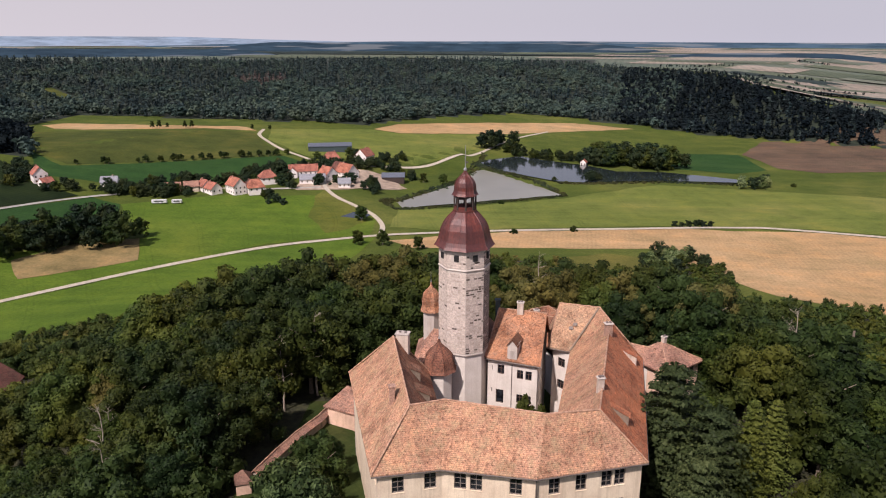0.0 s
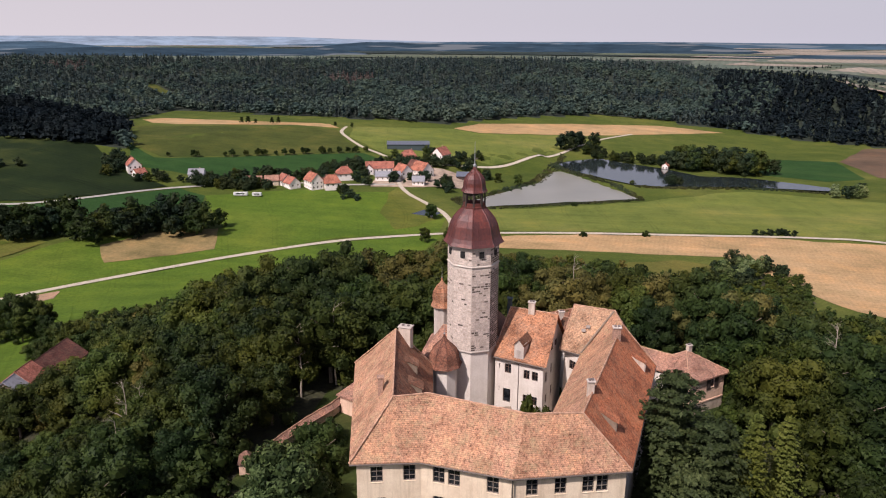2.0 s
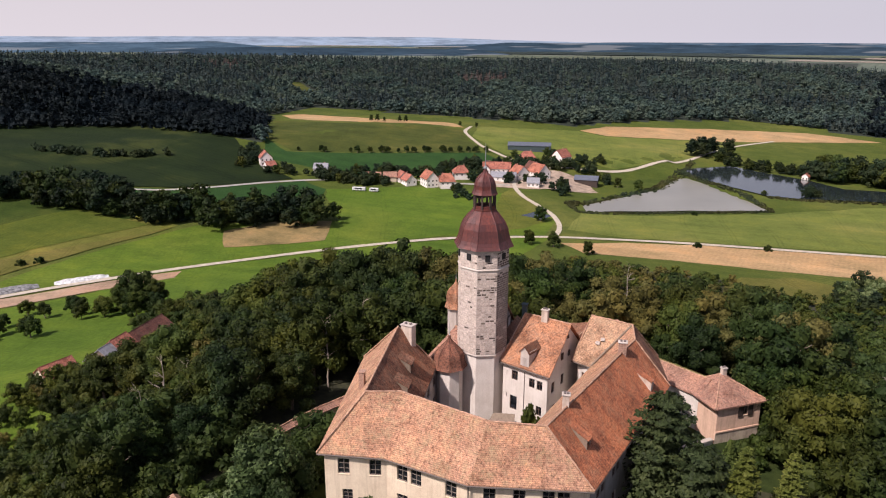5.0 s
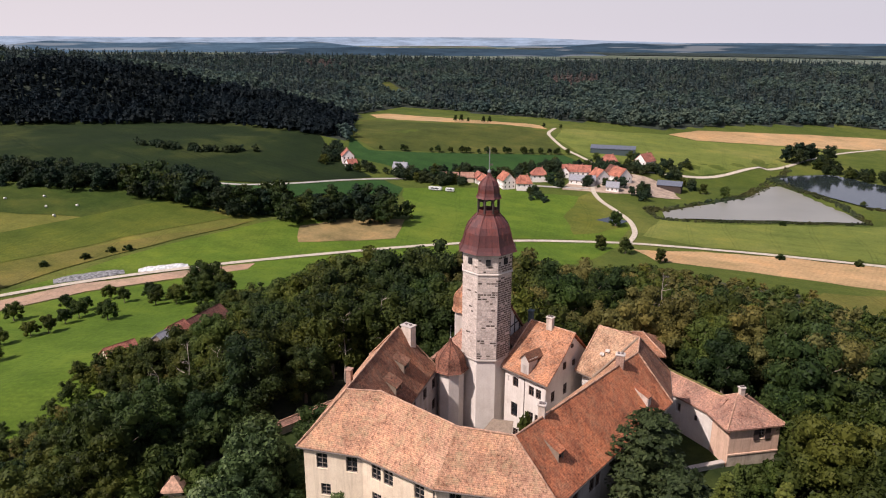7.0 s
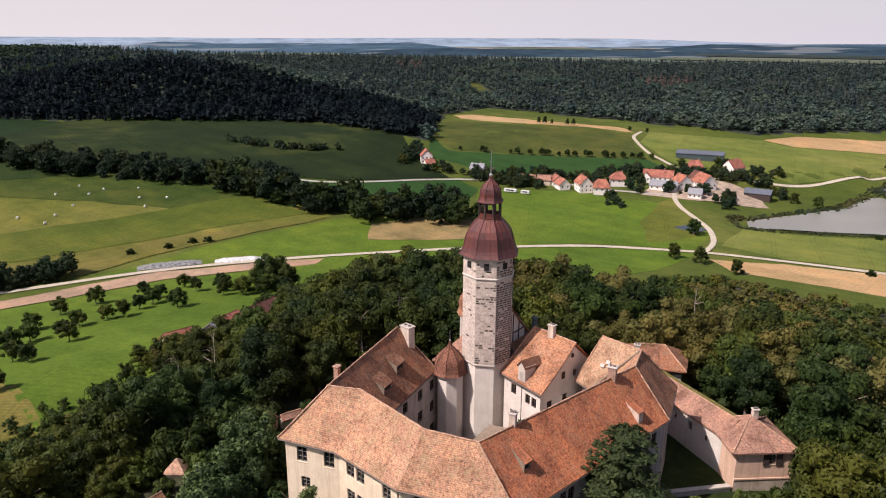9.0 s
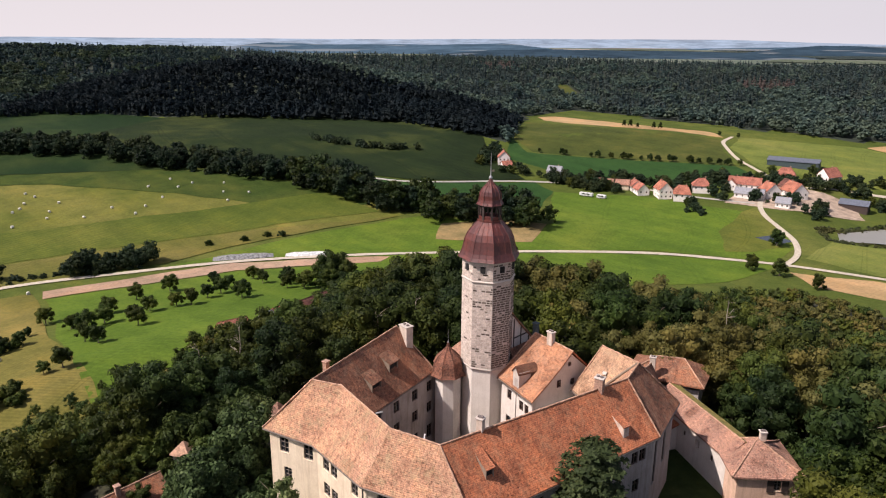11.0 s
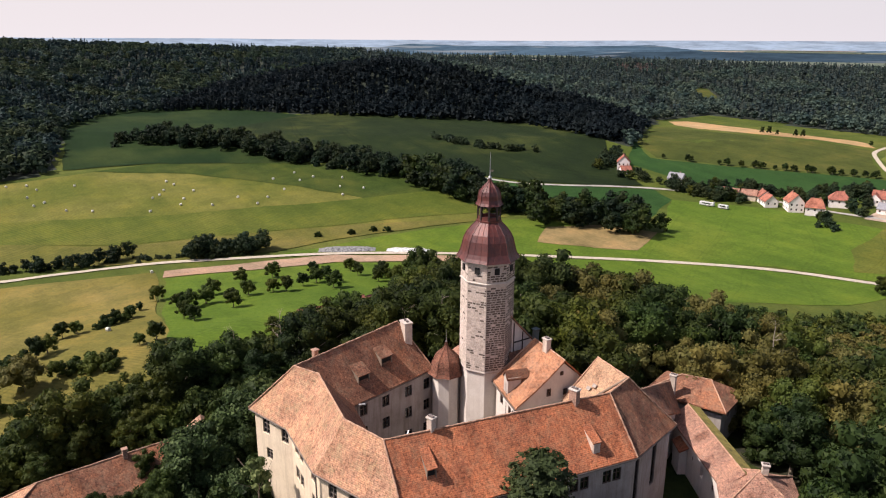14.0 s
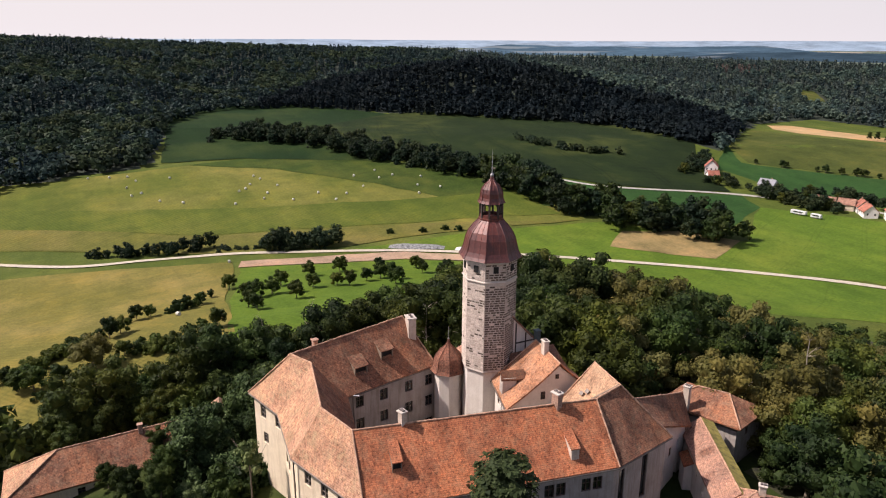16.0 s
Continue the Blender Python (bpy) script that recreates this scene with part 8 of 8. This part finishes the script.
rows += scatter([(-203, 374), (-180, 380), (-160, 388), (-145, 405)], 6, 1.5, ["grove", "grove", "hedge"], 0.55, 0.95, 25) + scatter([(-240, 350), (-222, 347), (-200, 350), (-188, 354)], 7, 1.3, ["grove", "hedge"], 0.5, 0.95, 26) + scatter([(-120, 428), (-104, 440), (-80, 450), (-64, 462)], 7, 2.0, ["grove"], 0.5, 0.9, 27) + scatter([(-292, 350), (-300, 362), (-310, 372)], 6, 1.6, ["grove"], 0.7, 1.0, 28)
copse("village_trees", rows, "garden trees and bushes between the village houses")
copse("scrub", scatter([(78, 206), (86, 224), (96, 240), (104, 230)], 8, 1.4, ["grove_light", "hedge", "grove", "grove_silver"], 0.5, 0.95, 24), "ragged scrub and young trees at the wood's corner")


def far_wood(name, az0, az1, keys, label, seed, step=8.5, edge_only=None, zoned=False):
    rg = np.random.RandomState(seed)
    rows = []
    r = 430.0
    while r < 1310:
        st = step * (0.75 + 0.45 * r / 1000)
        n = int(r * radians(az1 - az0) / st)
        az = np.linspace(az0, az1, max(n, 1)) + rg.uniform(-0.5, 0.5, max(n, 1)) * (az1 - az0) / max(n, 1)
        rr = r + rg.uniform(-0.5, 0.5, max(n, 1)) * st
        ok = (rr > np.interp(az, AZ, EDGE) + rg.uniform(0, 6, len(rr))) & (rr < np.interp(az, CREST_AZ, CREST_R) + 50)
        if edge_only is not None:
            ok &= edge_only(rr * np.sin(np.radians(az)), rr * np.cos(np.radians(az)))
        for a, q in zip(az[ok], rr[ok]):
            k = keys[int(rg.rand() * len(keys))]
            x, y = q * math.sin(radians(a)), q * math.cos(radians(a))
            if (((x + 500) * 0.75 + (y - 757) * 0.66) / 16) ** 2 + (((x + 500) * 0.66 - (y - 757) * 0.75) / 60) ** 2 < 1:
                continue
            if zoned:
                n_ = noise.noise(Vector((x * 0.011, y * 0.011, 2.0)))
                climb = (q - np.interp(a, AZ, EDGE)) / 450
                if rg.rand() < 0.8:
                    k = "far1" if n_ * 1.3 + climb * (0.8 if a > -62 else 0.1) > 0.32 else ("far3" if n_ < -0.1 and a < -62 else "far0")
                near_red = min(math.hypot((x + 682) / 36, (y - 835) / 24), math.hypot((x + 296) / 42, (y - 915) / 34))
                if near_red < 1 and rg.rand() < 0.92:
                    k = "far4"
            rows.append((k, q * math.sin(radians(a)), q * math.cos(radians(a)), rg.uniform(0.72, 1.2) * (1.12 - 0.22 * q / 1000), rg.uniform(0, 6.28)))
        r += st * 0.92
    copse(name, rows, label)


# outline of the cloud shade on the hill; the canopy colour carries it
CLOUD_SHADE = [(-330, 425), (-372, 482), (-432, 508), (-485, 515), (-540, 488), (-600, 450), (-660, 415), (-760, 400), (-890, 390), (-845, 241), (-783, 160), (-600, 100), (-300, 300)]
on_hump = lambda x, y: inside(CLOUD_SHADE, x, y)
off_hump = lambda x, y: ~inside(CLOUD_SHADE, x, y)
far_wood("spruce_wood", -80, -36, ["far2", "far2", "far5", "far5"], "wood on a rounded hill, cloud shade in its colour", 1, 6.6, on_hump)
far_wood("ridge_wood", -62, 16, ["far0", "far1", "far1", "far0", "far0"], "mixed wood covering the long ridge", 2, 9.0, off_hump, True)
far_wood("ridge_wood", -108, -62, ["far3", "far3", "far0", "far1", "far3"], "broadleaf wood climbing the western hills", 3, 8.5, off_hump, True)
far_wood("spruce_wood", 12, 31, ["far2", "far5", "far2", "far5", "far1"], "wood reaching out into the plain, cloud shade in its colour", 4, 7.2)

# woods and hedges out on the plain
rgp = random.Random(77)
rows = []
for k in range(34):
    a = radians(rgp.uniform(13, 42))
    r = 880 * (2300 / 880) ** rgp.random()
    turn = a + rgp.uniform(-0.35, 0.35)
    n_ = rgp.randint(10, 34)
    for j in range(n_):
        q = (j - n_ / 2) * 3.6 * (0.7 + r / 1800)
        rows.append((rgp.choice(["far2", "far5", "far0"]), r * math.sin(a) + q * math.cos(turn) + rgp.uniform(-8, 8), r * math.cos(a) - q * math.sin(turn) + rgp.uniform(-8, 8), rgp.uniform(0.25, 0.5) * (0.6 + r / 2600), rgp.uniform(0, 6)))
copse("plain_wood", rows, "strips of wood and hedge scattered over the far plain")

# blue hills on the horizon; their hazy blue is emitted, not lit
def horizon_hill(name, az0, az1, r, top, mat, label, seed):
    rg = np.random.RandomState(seed)
    n = 120
    az = np.radians(np.linspace(az0, az1, n))
    t = np.linspace(0, 1, n)
    env = np.minimum(1, np.minimum(t, 1 - t) * 6) ** 0.7
    wob = sum(np.sin(t * f * 6.28 + rg.uniform(0, 6.28)) * a for f, a in ((1.3, 0.3), (3.1, 0.16), (7.3, 0.07), (17, 0.03)))
    z = top * env * (0.8 + 0.25 * wob)
    x, y = r * np.sin(az), r * np.cos(az)
    base = height(x, y)
    lo = np.stack([x * 0.95, y * 0.95, height(x * 0.95, y * 0.95) - 4], 1)
    hi = np.stack([x, y, base + z], 1)
    bk = np.stack([x * 1.02, y * 1.02, base - 30], 1)
    v = np.concatenate([lo, hi, bk])
    i = np.arange(n - 1)
    f = np.concatenate([np.stack([i + 1, i, n + i, n + i + 1], 1), np.stack([n + i + 1, n + i, 2 * n + i, 2 * n + i + 1], 1)])
    single(name, raw_mesh(name, v, f, mat, True), None, label, "hills", kind="structure")


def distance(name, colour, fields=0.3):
    """Self-lit far country, haze in its blue: dark woods broken by pale strips of field."""
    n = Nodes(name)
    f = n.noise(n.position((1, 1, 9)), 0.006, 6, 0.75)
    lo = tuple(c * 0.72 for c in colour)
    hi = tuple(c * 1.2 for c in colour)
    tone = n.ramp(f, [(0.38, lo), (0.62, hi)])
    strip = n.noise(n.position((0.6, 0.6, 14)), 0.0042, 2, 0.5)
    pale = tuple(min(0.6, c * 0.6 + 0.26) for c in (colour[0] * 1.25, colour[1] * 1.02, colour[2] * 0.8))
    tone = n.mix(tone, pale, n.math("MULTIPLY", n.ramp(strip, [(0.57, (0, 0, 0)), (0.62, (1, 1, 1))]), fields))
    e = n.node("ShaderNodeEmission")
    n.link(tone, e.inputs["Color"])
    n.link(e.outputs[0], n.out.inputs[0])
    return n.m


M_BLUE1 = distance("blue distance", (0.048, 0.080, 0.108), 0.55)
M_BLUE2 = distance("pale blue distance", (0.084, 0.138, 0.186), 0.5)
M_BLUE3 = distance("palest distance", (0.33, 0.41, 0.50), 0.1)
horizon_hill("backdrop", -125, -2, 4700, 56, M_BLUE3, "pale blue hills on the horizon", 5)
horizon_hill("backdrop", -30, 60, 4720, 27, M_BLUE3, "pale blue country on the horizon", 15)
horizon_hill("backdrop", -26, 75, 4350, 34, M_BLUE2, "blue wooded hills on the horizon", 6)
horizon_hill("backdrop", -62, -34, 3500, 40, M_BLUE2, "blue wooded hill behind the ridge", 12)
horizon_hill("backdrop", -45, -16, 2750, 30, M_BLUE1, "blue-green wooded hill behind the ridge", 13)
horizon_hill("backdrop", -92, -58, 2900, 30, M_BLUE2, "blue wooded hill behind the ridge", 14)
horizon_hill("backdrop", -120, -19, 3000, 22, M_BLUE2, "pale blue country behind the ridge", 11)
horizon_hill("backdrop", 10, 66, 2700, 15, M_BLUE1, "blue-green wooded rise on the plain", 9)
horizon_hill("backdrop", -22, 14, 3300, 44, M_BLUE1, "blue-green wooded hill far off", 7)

# ---- the tower's stone blocks, course by course ----
def block_mesh(w, h, d, rough, seed):
    rg = random.Random(seed)
    bm = bmesh.new()
    vs = box(bm, -w / 2, w / 2, -d, 0, -h / 2, h / 2)
    for v in vs:
        if v.co.y > -d / 2:
            v.co.x *= 1 - rough * rg.random() / max(w, 0.2)
            v.co.z *= 1 - rough * rg.random() / max(h, 0.2)
            v.co.y -= rough * 0.5 * rg.random()
    return bm


stone_sets = []
for k in range(10):
    w = (0.42, 0.5, 0.58, 0.66, 0.74)[k % 5]
    stone_sets.append([mesh_of("stone", block_mesh(w - 0.035, 0.262, 0.16, 0.035, k), M_STONE), mesh_of("stone", block_mesh(w - 0.075, 0.225, 0.14, 0.06, 50 + k), M_STONE_RAW), w])
rg = random.Random(9)
rest_v, rest_f, rest_m = [], [], []
picked = 0
for face in range(8):
    b = TURN + 2 * math.pi * (face + 0.5) / 8
    out = Vector((math.cos(b), math.sin(b), 0))
    d = Vector((-math.sin(b), math.cos(b), 0))
    z = 16.35
    course = 0
    while z < 30.15:
        if 27.4 < z < 27.95:
            z += 0.3
            course += 1
            continue
        apo = (3.38 - 0.04 * (z - 16) / 14) * math.cos(math.pi / 8)
        half = apo * math.tan(math.pi / 8) - 0.01
        s = -half
        while s < half - 0.12:
            k = rg.randrange(10)
            good, raw, w = stone_sets[k]
            w_here = min(w, half - s)
            if half - s - w_here < 0.2:
                w_here = half - s
            c = s + w_here / 2
            s += w_here
            if 28.75 < z < 29.85 and abs(c) < 0.62:
                continue
            patch = noise.noise(Vector((c * 0.5 + face * 9, z * 0.28, 1.7)))
            run = noise.noise(Vector((c * 0.35 + face * 5, z * 1.6, 7.7)))
            me = raw if (run * 0.7 + rg.random() * 0.9 > (0.03 if face in (1, 2) else 0.72 if face == 0 else 1.02) - 0.25 * patch) else good
            m = Matrix.Translation(out * (apo + 0.035) + d * c + Vector((0, 0, z))) @ Matrix.Rotation(b - math.pi / 2, 4, "Z") @ Matrix.Diagonal((w_here / w, 1, 1, 1))
            if face in (0, 1) and z > 22.0 and picked < 300:
                hang(new("stone", me), tower, m)
                picked += 1
            else:
                base = sum(len(v) for v in rest_v)
                rest_v.append(np.array([(m @ v.co)[:] for v in me.vertices]))
                rest_f.append(np.array([list(p.vertices) for p in me.polygons]) + base)
                rest_m += [0 if me is good else 1] * len(me.polygons)
        z += 0.3
        course += 1
stones = raw_mesh("stonework", np.concatenate(rest_v), np.concatenate(rest_f), [M_STONE, M_STONE_RAW])
stones.polygons.foreach_set("material_index", np.array(rest_m, np.int32))
ob = part("stonework", stones, None, tower)
tagged(ob, kind="stuff")
tower.location = (0.15, 0.2, 3)
